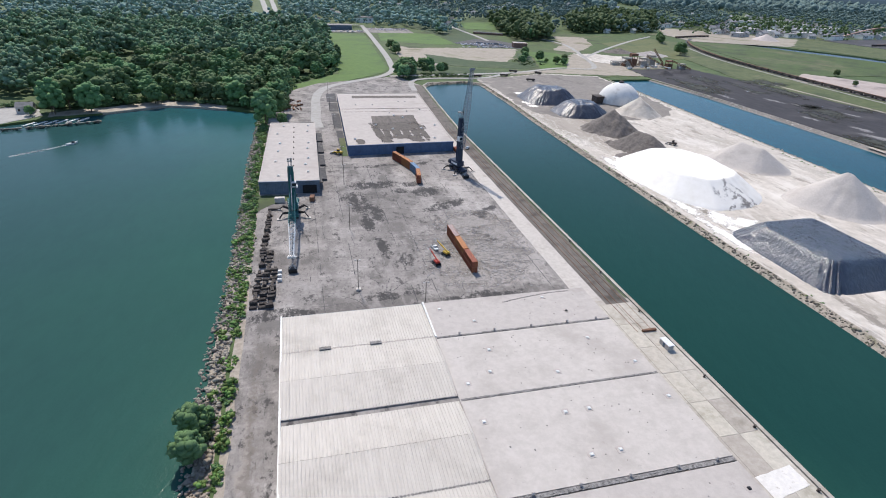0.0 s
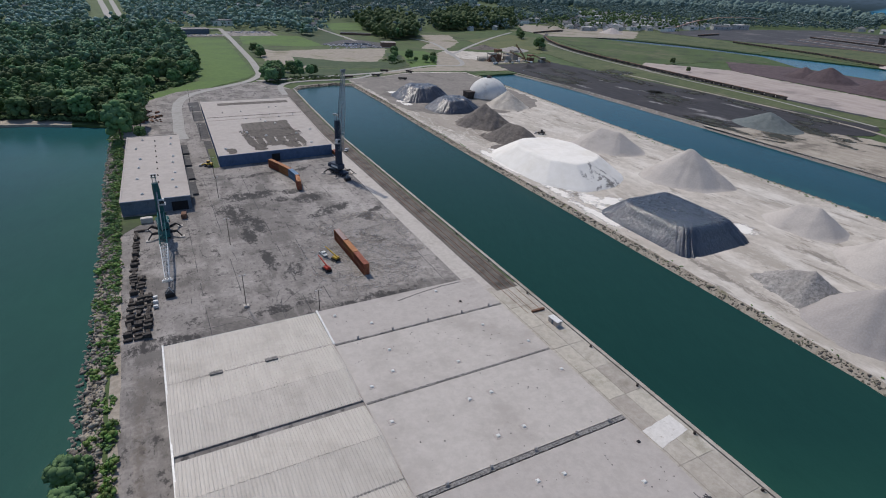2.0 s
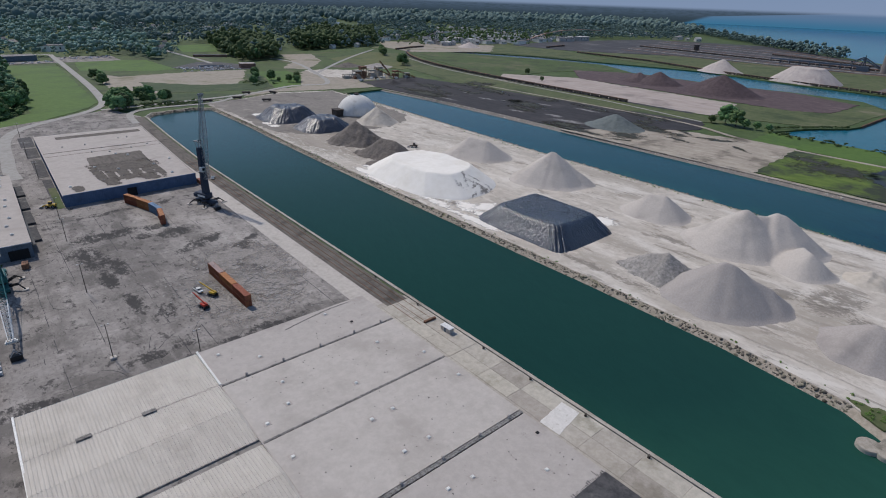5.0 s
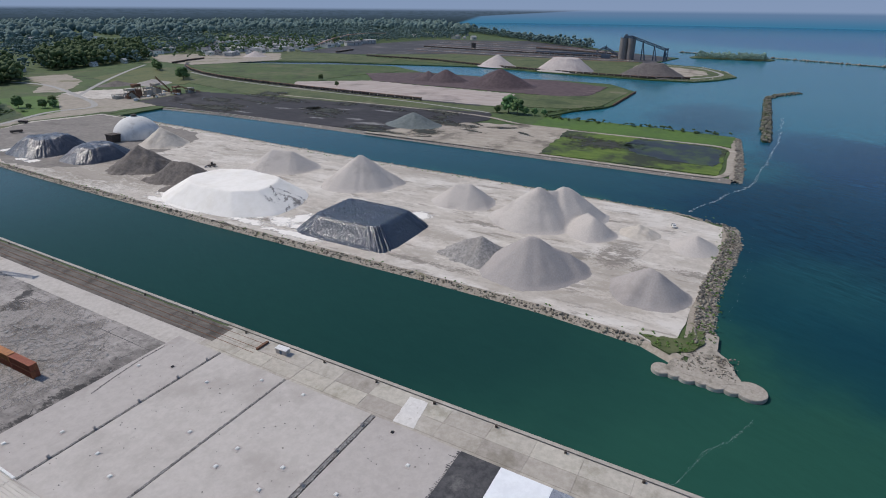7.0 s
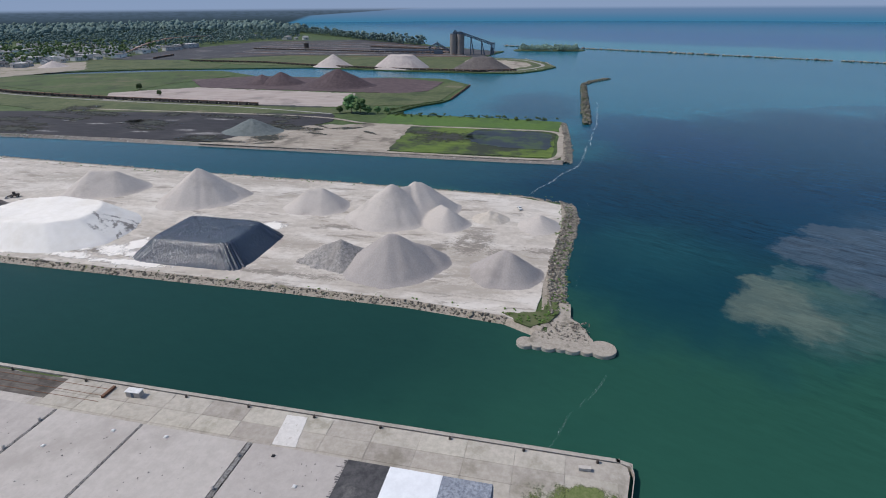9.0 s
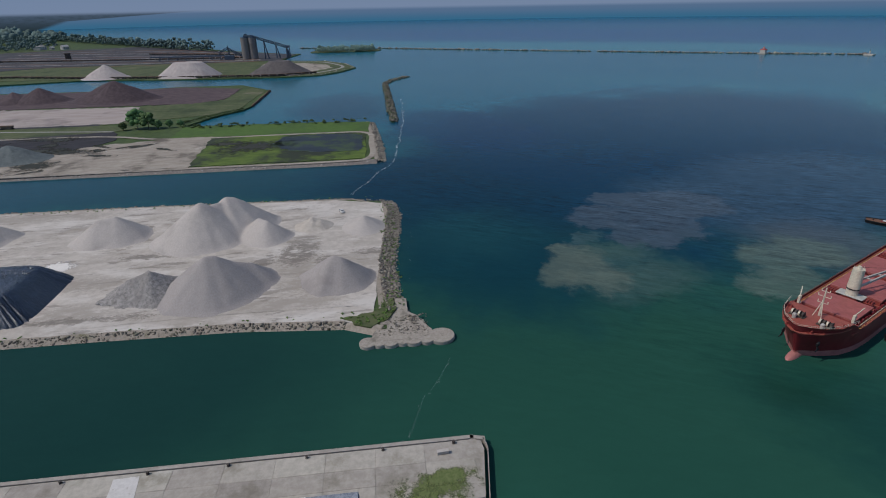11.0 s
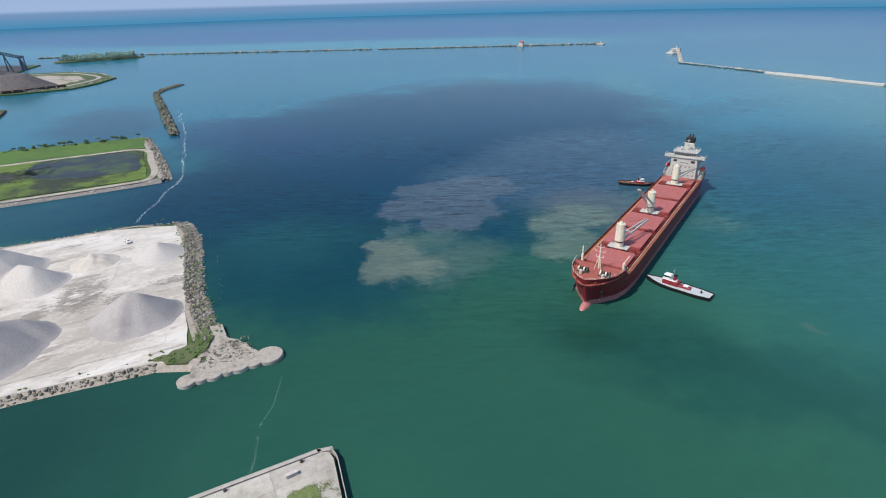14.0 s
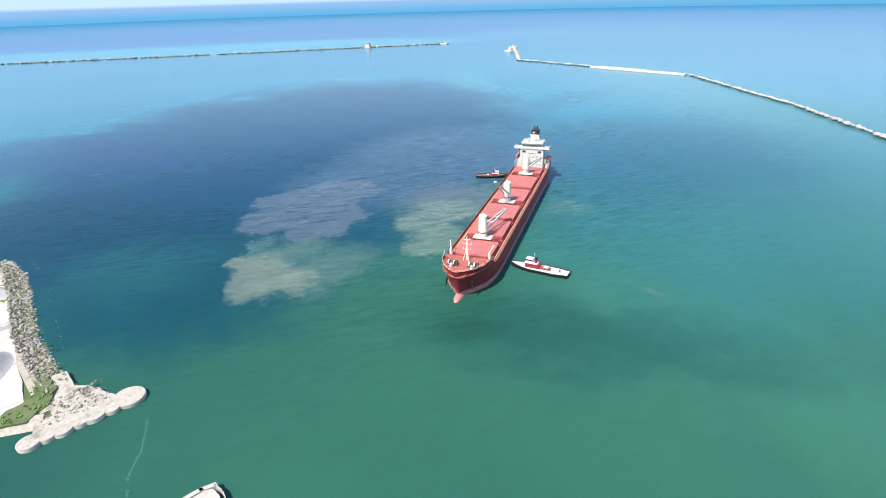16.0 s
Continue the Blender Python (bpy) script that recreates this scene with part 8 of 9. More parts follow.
rocks("east_breakwater", [(376, -850), (264, -752), (184, -685), (79, -571), (-60, -420), (-220, -250)], 7, 2.0, 1.25, 1.9, 0.6, M["rock_pale"], "rough pale stone breakwater towards the shore", 13)
bm = bmesh.new()
prism(bm, [(541, -854), (376, -851), (376, -842), (541, -845)], -3, 2.2)
box(bm, 440, -848, 2.2, 520, -845.5, 3.6)
tagged(mesh_object("breakwater_wall", bm, M["concrete_light"]), "pale capped concrete length of the breakwater", "breakwater", "", "structure")

# round sheet-pile cells at the head of the stockpile pier
head = thing("pier_head", pose(0, 0, 0), "row of round concrete-filled steel cells at the pier head", "pier head")
for x, y, r in ((175.2, 9.4, 3.3), (174.9, 5.0, 2.7), (175.0, 1.0, 3.3), (175.0, -3.7, 2.7), (175.4, -7.6, 3.7), (174.8, -12.7, 2.8), (176.4, -18.4, 5.0)):
    bm = bmesh.new()
    tube(bm, (x, y, -3), (x, y, 1.2), r, r, 28)
    cell = part("cell", bm, M["concrete"], head, "stained round cell wall")
    bm = bmesh.new()
    tube(bm, (x, y, 1.1), (x, y, 1.4 + 0.013 * (y % 7)), r + 0.05, r - 0.1, 28)
    part("cell_cap", bm, M["head_concrete"], cell)
patch("rubble_fan", [(176, 9), (181, 7), (188, 4.7), (193.5, -0.7), (207, -2), (206.6, -6.4), (196, -7), (188, -12.8), (178.3, -15), (175, -10)], 1.5, M["head_concrete"], "broken concrete rubble behind the pier head", "rubble", 1.0, 2, thick=3)
rocks("head_rubble", [(178.5, 5), (178.5, -14)], 14, 0.95, 0.3, 1.55, 1.7, M["rock"], "pale rubble behind the pier head", 14)
patch("tip_grass", [(193, 20), (196, 8), (199, 4), (206.6, 3), (207, -1), (197, -2.2), (189.6, 1.7), (184.5, 8.3), (188, 14.5)], GL + 0.12, M["dry_grass"], "green weeds at the pier's corner", "grass", 1.2, 2)


# ---------- foliage ----------
def crown_arrays(rng, r, h, clumps, base, leaves, rag=0.26, leaf=(0.3, 0.65), low=-0.35, middle=0.62, lump=(0.24, 0.44)):
    """A crown: ragged clumps inside an uneven egg, and many loose leaf sprays on its skin."""
    c = rng.normal(size=(clumps, 3))
    c /= np.linalg.norm(c, axis=1)[:, None]
    c[:, 2] = np.where(c[:, 2] < low, -c[:, 2], c[:, 2])
    rad = rng.uniform(0.45, 0.86, clumps)
    cen = c * rad[:, None] * np.array([r, r, h / 2]) + np.array([0, 0, h * middle])
    v, f = lumps(cen, rng.uniform(*lump, clumps) * r, base, rng, rag, (1, 1, 0.85))
    if leaves:
        pick = rng.integers(0, len(f), leaves)
        wt = rng.dirichlet((1, 1, 1), leaves)
        p = (v[f[pick]] * wt[..., None]).sum(1)
        e1, e2 = v[f[pick, 1]] - v[f[pick, 0]], v[f[pick, 2]] - v[f[pick, 0]]
        nrm = np.cross(e1, e2)
        nrm /= np.linalg.norm(nrm, axis=1)[:, None] + 1e-9
        size = rng.uniform(*leaf, leaves)
        p = p + nrm * (size * rng.uniform(0.1, 0.7, leaves))[:, None]
        tri = rng.normal(size=(leaves, 3, 3))
        tri /= np.linalg.norm(tri, axis=2)[..., None]
        lv = (p[:, None] + tri * size[:, None, None]).reshape(-1, 3)
        lf = np.arange(leaves * 3).reshape(-1, 3) + len(v)
        v, f = np.concatenate([v, lv]), np.concatenate([f, lf])
    return v, f


def tree_model(seed, r, h):
    """A broad-leaved tree: tapered trunk with limbs, and a crown."""
    rng = np.random.default_rng(seed)
    t = thing("tree", pose(0, 0, -50), "broad-leaved tree with a dense dark green crown", "tree", "trees of the wood")
    bm = bmesh.new()
    tube(bm, (0, 0, -0.5), (0, 0, h * 0.45), 0.38, 0.24, 7)
    for i in range(5):
        a = i * 1.257 + seed
        z = h * (0.22 + 0.05 * i)
        tube(bm, (0, 0, z), (math.cos(a) * r * 0.55, math.sin(a) * r * 0.55, z + h * 0.22), 0.16, 0.07, 5)
    part("trunk", bm, M["bark"], t)
    v, f = crown_arrays(rng, r, h, 90, ICO0, 1800, 0.2, (0.22, 0.55), -0.75, 0.56, (0.16, 0.36))
    crown = raw("crown", v, f, M["leaf"], t)
    crown.data.polygons.foreach_set("use_smooth", [True] * len(crown.data.polygons))
    return t


MODELS = [tree_model(200 + i, r, h) for i, (r, h) in enumerate(((7.0, 16), (8.2, 18), (6.4, 17), (9.0, 17), (5.0, 11), (7.6, 20)))]


def inside(x, y, poly):
    hit = False
    j = len(poly) - 1
    for i in range(len(poly)):
        (xi, yi), (xj, yj) = poly[i], poly[j]
        if (yi > y) != (yj > y) and x < (xj - xi) * (y - yi) / (yj - yi) + xi:
            hit = not hit
        j = i
    return hit


LAND = LEFT_BAY + MAIN_PIER + PIER_1 + PIER_2 + PIER_3 + PIER_4 + REST
HARBOUR_FIELDS = [(-26, 0), (125, 0), (125, 600), (205, 605), (420, 600), (560, 640), (700, 900), (780, 1010), (740, 1120), (575, 1200), (500, 1130), (482, 1062), (420, 1030), (404, 1110), (470, 1350), (400, 1390), (340, 1180), (275, 1060), (235, 1175), (36, 1190), (48, 1000), (48, 670), (-8, 590)]
OPEN = [
    HARBOUR_FIELDS,
    [(400, 600), (3000, 0), (1560, 180), (2050, 780), (1900, 1130), (1350, 1200), (1250, 1290), (760, 1160), (640, 900)],
    [(-85, 1230), (-14, 1230), (-70, 2700), (-170, 2700)],
    [(-200, 1160), (-90, 1215), (-20, 1240), (140, 1200), (140, 1235), (-20, 1285), (-110, 1255), (-200, 1195)],
    [(-330, 445), (-200, 445), (-200, 540), (-330, 560)],
    [(-215, 640), (-170, 640), (-160, 760), (-205, 780)],
    [(1060, 1150), (1250, 1080), (1420, 1150), (1560, 1600), (1430, 1720), (1150, 1400)],
    [(930, 1600), (1000, 1600), (1350, 2120), (1480, 2700), (1380, 2700), (1230, 2120)],
]
SHORE_LINE = [(1560, 200), (1780, 440), (2050, 700), (2430, 1070), (2800, 1420), (3560, 2050), (5000, 2700)]


def wooded(x, y):
    if any(inside(x, y, p) for p in OPEN):
        return False
    return inside(x, y, LAND)


CLEARINGS = [(-288, 790, 26), (-262, 722, 20), (-228, 640, 20), (-216, 612, 14), (-77, 744, 13), (-218, 974, 18), (-168, 1140, 16)]
wood_rng = np.random.default_rng(11)
near, mid = [], []
for ix in range(-400, 700, 13):
    for iy in range(430, 1100, 13):
        x, y = ix + wood_rng.uniform(-7, 7), iy + wood_rng.uniform(-7, 7)
        if x < y * -0.52 - 20 or x > y * 0.75:
            continue
        if not wooded(x, y) or not wooded(x, y - 7) or x > 48 and y < 1050:
            continue
        if noise.noise(Vector((x * 0.012, y * 0.012, 4))) < -0.46 or any(math.hypot(x - cx, y - cy) < cr for cx, cy, cr in CLEARINGS):
            continue
        (near if y < 760 and x > -230 else mid).append((x, y))
near.sort(key=lambda q: q[1])
mid += near[300:]
for x, y in near[:300]:
    i = int(wood_rng.integers(6))
    s = wood_rng.uniform(0.62, 1.3) * (1.0 + 0.35 * noise.noise(Vector((x * 0.02, y * 0.02, 9))))
    copy_thing(MODELS[i], pose(x, y, GL - 0.5, 0, 0, wood_rng.uniform(0, 360)) @ Matrix.Scale(s, 4))
for m in MODELS:
    m.matrix_basis = pose(-60 + 22 * MODELS.index(m), 700 + 9 * MODELS.index(m), GL - 0.5)


def wood_mass(name, spots, clumps, base, size, label, seed, material, leaves=0):
    """Many crowns joined into one far wood."""
    rng = np.random.default_rng(seed)
    vs, fs, k = [], [], 0
    stock = [crown_arrays(rng, 1.0, 2.3, clumps, base, leaves, 0.24, (0.05, 0.12), -0.7, 0.56, (0.14, 0.34) if clumps > 15 else (0.24, 0.44)) if clumps > 1 else lumps([(0, 0, 1.3)], [1.0], base, rng, 0.3, (1, 1, 1.15)) for _ in range(12)]
    for x, y in spots:
        v, f = stock[int(rng.integers(12))]
        s = size * rng.uniform(0.5, 1.3) * (1.0 + 0.3 * noise.noise(Vector((x * 0.02, y * 0.02, 3))))
        a = rng.uniform(0, 6.283)
        c, d = math.cos(a), math.sin(a)
        w = np.c_[v[:, 0] * c - v[:, 1] * d, v[:, 0] * d + v[:, 1] * c, v[:, 2] * rng.uniform(0.85, 1.2)] * s
        vs.append(w + np.array([x, y, GL - 1.0]))
        fs.append(f + k)
        k += len(v)
    ob = raw(name, np.concatenate(vs), np.concatenate(fs), material)
    ob.data.polygons.foreach_set("use_smooth", [True] * len(ob.data.polygons))
    return tagged(ob, label, "woods", "", "stuff")


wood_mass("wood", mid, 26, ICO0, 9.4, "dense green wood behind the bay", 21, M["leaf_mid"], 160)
far = []
for ix in range(-1500, 2600, 18):
    for iy in range(1050, 2100, 18):
        x, y = ix + wood_rng.uniform(-9, 9), iy + wood_rng.uniform(-9, 9)
        if x < y * -0.5 - 20 or x > y * 2.0 or not wooded(x, y):
            continue
        if noise.noise(Vector((x * 0.006, y * 0.006, 8))) < -0.33 - (0.0 if x < 300 else -0.15):
            continue
        far.append((x, y))
# gaps in the woods where single houses stand
gap_rng = random.Random(77)
GAPS = []
while len(GAPS) < 110:
    away, turn = gap_rng.uniform(1180, 2600), radians(gap_rng.uniform(24, 100))
    q = (away * math.cos(turn), away * math.sin(turn))
    if wooded(*q):
        GAPS.append(q)


def in_gap(x, y):
    for gx, gy in GAPS:
        d = math.hypot(gx, gy)
        along, across = ((gx - x) * gx + (gy - y) * gy) / d, ((gx - x) * gy - (gy - y) * gx) / d
        if -12 < along < 75 and abs(across) < 15:
            return True
    return False


far = [q for q in far if not in_gap(*q)]
# tall clumps of trees between the fields
copse = []
for poly in ([(382, 992), (460, 1001), (584, 1299), (600, 1480), (470, 1400), (416, 1176)], [(574, 1141), (812, 1201), (997, 1506), (849, 1604), (627, 1308)]):
    for ix in range(380, 1000, 13):
        for iy in range(990, 1610, 13):
            x, y = ix + wood_rng.uniform(-6, 6), iy + wood_rng.uniform(-6, 6)
            if inside(x, y, poly):
                copse.append((x, y))
wood_mass("copse", copse, 13, ICO0, 10.5, "tall dark green copse between the fields", 29, M["leaf"], 60)
wood_mass("far_wood", [q for q in far if q[0] < 330], 6, ICO0, 9.6, "distant green woods behind the bay", 22, M["leaf_far_hazed"])
wood_mass("town_wood", [q for q in far if q[0] >= 330], 4, ICO0, 9.2, "distant dark green woods between the houses", 27, M["leaf_town_hazed"])
# trees between the houses of the town
town = []
for _ in range(130):
    away, turn = wood_rng.uniform(1600, 2300), wood_rng.uniform(0.72, 0.9)
    town.append((away * math.cos(turn), away * math.sin(turn)))
for _ in range(230):
    town.append((wood_rng.uniform(860, 1560), 1150 + 420 * wood_rng.random()))
wood_mass("town_trees", town, 4, ICO0, 9.0, "dark trees between the houses of the town", 28, M["leaf"], 20)
rim = []
for ix in range(-2600, 4300, 34):
    for iy in range(1300, 4700, 34):
        x, y = ix + wood_rng.uniform(-18, 18), iy + wood_rng.uniform(-18, 18)
        if x < y * -0.5 - 20 or (iy < 2100 and x < 2600) or math.hypot(x, y) > 4350 or not wooded(x, y):
            continue
        rim.append((x, y))
wood_mass("horizon_wood", [q for q in rim if not in_gap(*q)], 1, ICO0, 11.5, "far woods towards the horizon", 23, M["leaf_town_hazed"])
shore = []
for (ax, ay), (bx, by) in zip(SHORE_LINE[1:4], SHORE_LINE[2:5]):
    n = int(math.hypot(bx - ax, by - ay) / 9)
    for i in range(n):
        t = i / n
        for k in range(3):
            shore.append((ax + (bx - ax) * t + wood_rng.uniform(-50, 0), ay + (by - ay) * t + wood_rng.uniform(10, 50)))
wood_mass("shore_wood", shore, 4, ICO0, 10.5, "line of tall trees along the lake shore", 24, M["leaf_town_hazed"])
isle = [(1640 + wood_rng.normal() * 22, wood_rng.uniform(-5, 150)) for _ in range(300)]
wood_mass("island_wood", isle, 8, ICO0, 5.0, "low wooded islet on the breakwater", 25, M["leaf_far_hazed"], 30)
patch("islet", [(1600, 160), (1640, 170), (1690, 150), (1690, 0), (1650, -22), (1610, -10)], 1.5, M["dry_grass"], "low green islet", "ground", 6, 12, thick=3)

# single trees and clumps
SLIP_TREES = [(116, 628, 3, 0.9), (122, 634, 1, 0.9), (128, 640, 5, 0.8), (112, 640, 0, 1.0), (126, 672, 3, 1.0), (121, 656, 1, 1.0), (131, 660, 5, 0.9), (125, 690, 0, 0.8), (150, 690, 3, 0.8), (160, 690, 1, 0.8), (148, 660, 2, 0.75), (156, 662, 4, 0.9), (166, 660, 0, 0.8), (172, 664, 1, 0.7)]
FIELD_TREES = [(140, 870, 3, 0.8), (146, 858, 1, 0.7), (140, 822, 3, 0.8), (420, 1010, 3, 1.2), (440, 1030, 1, 1.2), (460, 1040, 5, 1.1), (476, 1050, 0, 1.2), (330, 800, 0, 0.9), (322, 780, 4, 1.0), (300, 735, 4, 1.1), (336, 760, 1, 0.8), (350, 735, 4, 1.0), (365, 740, 0, 0.8), (358, 728, 4, 0.9), (140, 822, 4, 0.8), (146, 830, 4, 0.7), (340, 745, 4, 0.6)]
PIER_TREES = [(619, 834, 3, 1.2), (612, 250, 1, 1.15), (610, 238, 3, 1.0), (608, 228, 4, 0.9), (612, 218, 4, 0.8), (616, 208, 4, 0.7), (606, 262, 4, 0.8), (642, 860, 0, 0.9), (655, 880, 4, 0.9), (632, 850, 1, 0.8), (690, 1000, 2, 1.0), (684, 985, 0, 1), (698, 1015, 5, 0.9), (735, 640, 4, 0.9), (690, 570, 4, 0.7)]
for x, y, i, s in SLIP_TREES + FIELD_TREES + PIER_TREES:
    t = copy_thing(MODELS[i], pose(x, y, GL - 0.4, 0, 0, 40 * i + x) @ Matrix.Scale(s, 4))
    tagged(t, "single broad-leaved tree standing in the open", "tree", "single trees")


def bush_mass(name, spots, sizes, label, seed, material):
    rng = np.random.default_rng(seed)
    vs, fs, k = [], [], 0
    for (x, y, z), s in zip(spots, sizes):
        v, f = crown_arrays(rng, 1.0, 1.5, 7, ICO0, 60, 0.26, (0.12, 0.3))
        vs.append(v * s * np.array([1, 1, 0.8]) + np.array([x, y, z - 0.35 * s]))
        fs.append(f + k)
        k += len(v)
    return tagged(raw(name, np.concatenate(vs), np.concatenate(fs), material), label, "bushes", "", "stuff")


rb = np.random.default_rng(31)
# undergrowth along the edge of the wood
edge = [(-225, 505), (-185, 500), (-150, 506), (-120, 524), (-90, 519), (-60, 503), (-30, 490), (-16, 512), (-8, 560), (-4, 600), (40, 655), (47, 720), (46, 1000)]
spots = []
for (ax, ay), (bx, by) in zip(edge, edge[1:]):
    for q in rb.uniform(0, 1, int(math.hypot(bx - ax, by - ay) / 1.6)):
        spots.append((ax + (bx - ax) * q + rb.normal() * 2 - (3 if by > 505 and ax > -30 else 0), ay + (by - ay) * q + abs(rb.normal()) * 3 + 1, GL - 0.4))
bush_mass("wood_undergrowth", spots, rb.uniform(2.0, 4.6, len(spots)), "green undergrowth along the edge of the wood", 39, M["leaf"])
spots, sizes = [], []
for y in np.arange(-4, 470, 0.9):
    wide = 2.2 + 1.3 * noise.noise(Vector((float(y) * 0.05, 0, 2))) + (1.5 if y > 160 else 0.4)
    for _ in range(3):
        if noise.noise(Vector((float(y) * 0.08, 5, 0))) > -0.08 or y > 165:
            off = abs(rb.normal()) * max(0.5, wide) + (0.4 if y < 160 else 0)
            spots.append((-24.6 - off, float(y) + rb.uniform(-1, 1), GL - 0.1 - 0.24 * off))
            sizes.append(rb.uniform(0.6, 1.5))
pick = rb.random(len(spots))
sizes = [z * (1.6 if q > 0.86 else 0.8) for z, q in zip(sizes, pick)]
bush_mass("bank_shrubs", [w for w, q in zip(spots, pick) if q > 0.4], [z for z, q in zip(sizes, pick) if q > 0.4], "bright green shrubs and weeds on the shore bank", 32, M["bush"])
bush_mass("bank_scrub", [w for w, q in zip(spots, pick) if q <= 0.4], [z for z, q in zip(sizes, pick) if q <= 0.4], "darker scrub between the shrubs of the bank", 40, M["leaf"])
spots = [(rb.uniform(-31, -26), rb.uniform(270, 470), 1.5) for _ in range(110)]
bush_mass("bank_thicket", spots, rb.uniform(0.9, 2.2, 110), "dark thicket below the west warehouse", 33, M["leaf"])
for x, y, s in ((-34, 121, 0.55), (-33.5, 111, 0.55), (-31, 124, 0.3), (-30.5, 117, 0.26), (-33, 96, 0.2)):
    t = copy_thing(MODELS[4], pose(x, y, 0.4, 0, 0, x * 50) @ Matrix.Scale(s * 1.6, 4))
    tagged(t, "large round green bush hanging over the water", "bush", "bushes on the bank")
spots = [(190 + rb.normal() * 1.5 + (4 if y > 15 else 0), float(y), GL) for y in rb.uniform(4, 20, 25)] + [(float(x), 3.5 - (x - 188) * 0.1 + rb.normal() * 1.6, GL) for x in rb.uniform(188, 210, 45)] + [(rb.uniform(200, 330), rb.uniform(-6, 3), 1.7) for _ in range(150)]
bush_mass("tip_weeds", spots, rb.uniform(0.3, 0.8, 220), "green weeds at the corner of the pier", 34, M["bush"])
spots = [(float(x), float(y), GL) for x, y in zip(rb.uniform(600, 616, 90), rb.uniform(12, 205, 90))] + [(float(x), 186 - (float(x) - 674) * 0.6, GL) for x in rb.uniform(625, 712, 40)]
bush_mass("pier_shrubs", spots, rb.uniform(1.0, 2.6, 130), "shrubs along the edge of the second pier", 35, M["leaf"])
spots = [(345 - (0 if y < 300 else -(y - 300) * 0.05) + rb.uniform(-1, 2), float(y), GL) for y in rb.uniform(5, 600, 160)]
bush_mass("edge_weeds", spots, rb.uniform(0.25, 0.8, 160), "weeds along the far edge of the yard", 36, M["bush"])
spots = [(197 + (2.5 if y > 480 else 0) + rb.uniform(-2.5, 0.5), float(y), GL - 0.2) for y in np.concatenate([rb.uniform(300, 600, 120), rb.uniform(20, 300, 40)])]
bush_mass("slip_weeds", spots, rb.uniform(0.25, 0.75, 160), "weeds along the slip side of the yard", 37, M["bush"])
spots = [(rb.uniform(125, 200), rb.uniform(632, 655), GL) for _ in range(90)] + [(rb.uniform(290, 330), rb.uniform(720, 760), GL) for _ in range(30)]
bush_mass("field_hedge", spots, rb.uniform(1.0, 2.4, 120), "green hedge and reeds behind the slip", 38, M["leaf"])

# ---------- stockpile pier details ----------
dome = thing("storage_dome", pose(310, 497, GL), "white concrete storage dome with stained sides", "dome")
bm = bmesh.new()
k, rings, R = 48, 14, 20.5
grid = []
for i in range(rings + 1):
    a = math.pi / 2 * i / rings
    grid.append([bm.verts.new((R * math.cos(a) * math.cos(6.2832 * j / k), R * math.cos(a) * math.sin(6.2832 * j / k), 19.5 * math.sin(a) - 0.2)) for j in range(k)])
for i in range(rings):
    for j in range(k):
        f = bm.faces.new((grid[i][j], grid[i][(j + 1) % k], grid[i + 1][(j + 1) % k], grid[i + 1][j]))
        f.smooth = True
bmesh.ops.remove_doubles(bm, verts=bm.verts, dist=0.01)
part("shell", bm, M["dome"], dome)
bm = bmesh.new()
tube(bm, (0, 0, 18.8), (0, 0, 20.4), 2.6, 2.4, 20)
tube(bm, (0, 0, 20.4), (0, 0, 21), 2.8, 2.0, 20)
part("cap", bm, M["brownwood"], dome, "dark cap on top")
bm = bmesh.new()
box(bm, -27, -5, -0.2, -18.5, 5, 6.5, 0.2)
box(bm, -27.4, -5.4, 6.4, -18, 5.4, 6.9, 0.1)
part("entrance_shed", bm, M["brownwood"], dome, "dark entrance shed")
bm = bmesh.new()
tube(bm, (0, 0, -0.2), (0, 0, 1.0), 20.9, 20.8, 48)
part("ring_footing", bm, M["concrete"], dome)

M["salt_stain"] = stain_material("spilled_salt", (0.75, 0.72, 0.67), (0.82, 0.79, 0.74), 0.3, 0.1, 0.35)
stain_field("salt_spill", [(202, 205, 4, 26, 0), (204, 238, 4, 18, 0), (201, 290, 3.5, 30, 0), (203, 320, 4, 14, 0), (214, 222, 9, 16, 0), (212, 200, 6, 26, 0), (209, 168, 5, 24, 0), (222, 216, 12, 7, 10), (213, 318, 6, 16, 0), (262, 160, 8, 9, 0), (213, 262, 5, 40, 0), (214, 500, 8, 8, 0), (222, 545, 8, 6, 0), (214, 486, 6, 8, 0), (262, 480, 10, 4, 0)], GL + 0.16, M["salt_stain"], "white salt spilled over the yard")
sr = random.Random(77)
# wheel ruts between the heaps
for i, pts in enumerate(([(330, 8), (300, 30), (262, 40), (250, 80), (248, 130), (252, 200)], [(252, 200), (262, 260), (275, 330), (290, 400), (300, 440)], [(256, 20), (240, 45), (245, 100), (243, 140)], [(205, 14), (206, 60), (204, 110), (201, 140)], [(318, 20), (312, 90), (318, 180), (322, 300)])):
    ribbon("haul_track", pts, 6, GL + 0.10 + 0.006 * i, M["sand"], "pale wheel track through the yard", "track")
pile("white_mound", (293, 12, 15, 13, 6.5, 0), M["stone_pile"], "low heap of pale stone at the yard's end", 31)
pile("sand_bluff", (298, 40, 11, 12, 5, 0), M["tan_pile"], "dug-out tan sand heap", 32, rough=2.0)
pile("brown_mound", (222, 330, 10, 9, 2.5, 0), M["brown_pile"], "small brown heap at the salt's edge", 33)
pile("coal_mound", (470, 655, 14, 12, 5, 0), M["coal"], "small black coal heap", 34, rough=1.5)
pile("coal_mound", (500, 665, 20, 12, 4, 0), M["coal"], "low black coal heap", 35, rough=1.5)
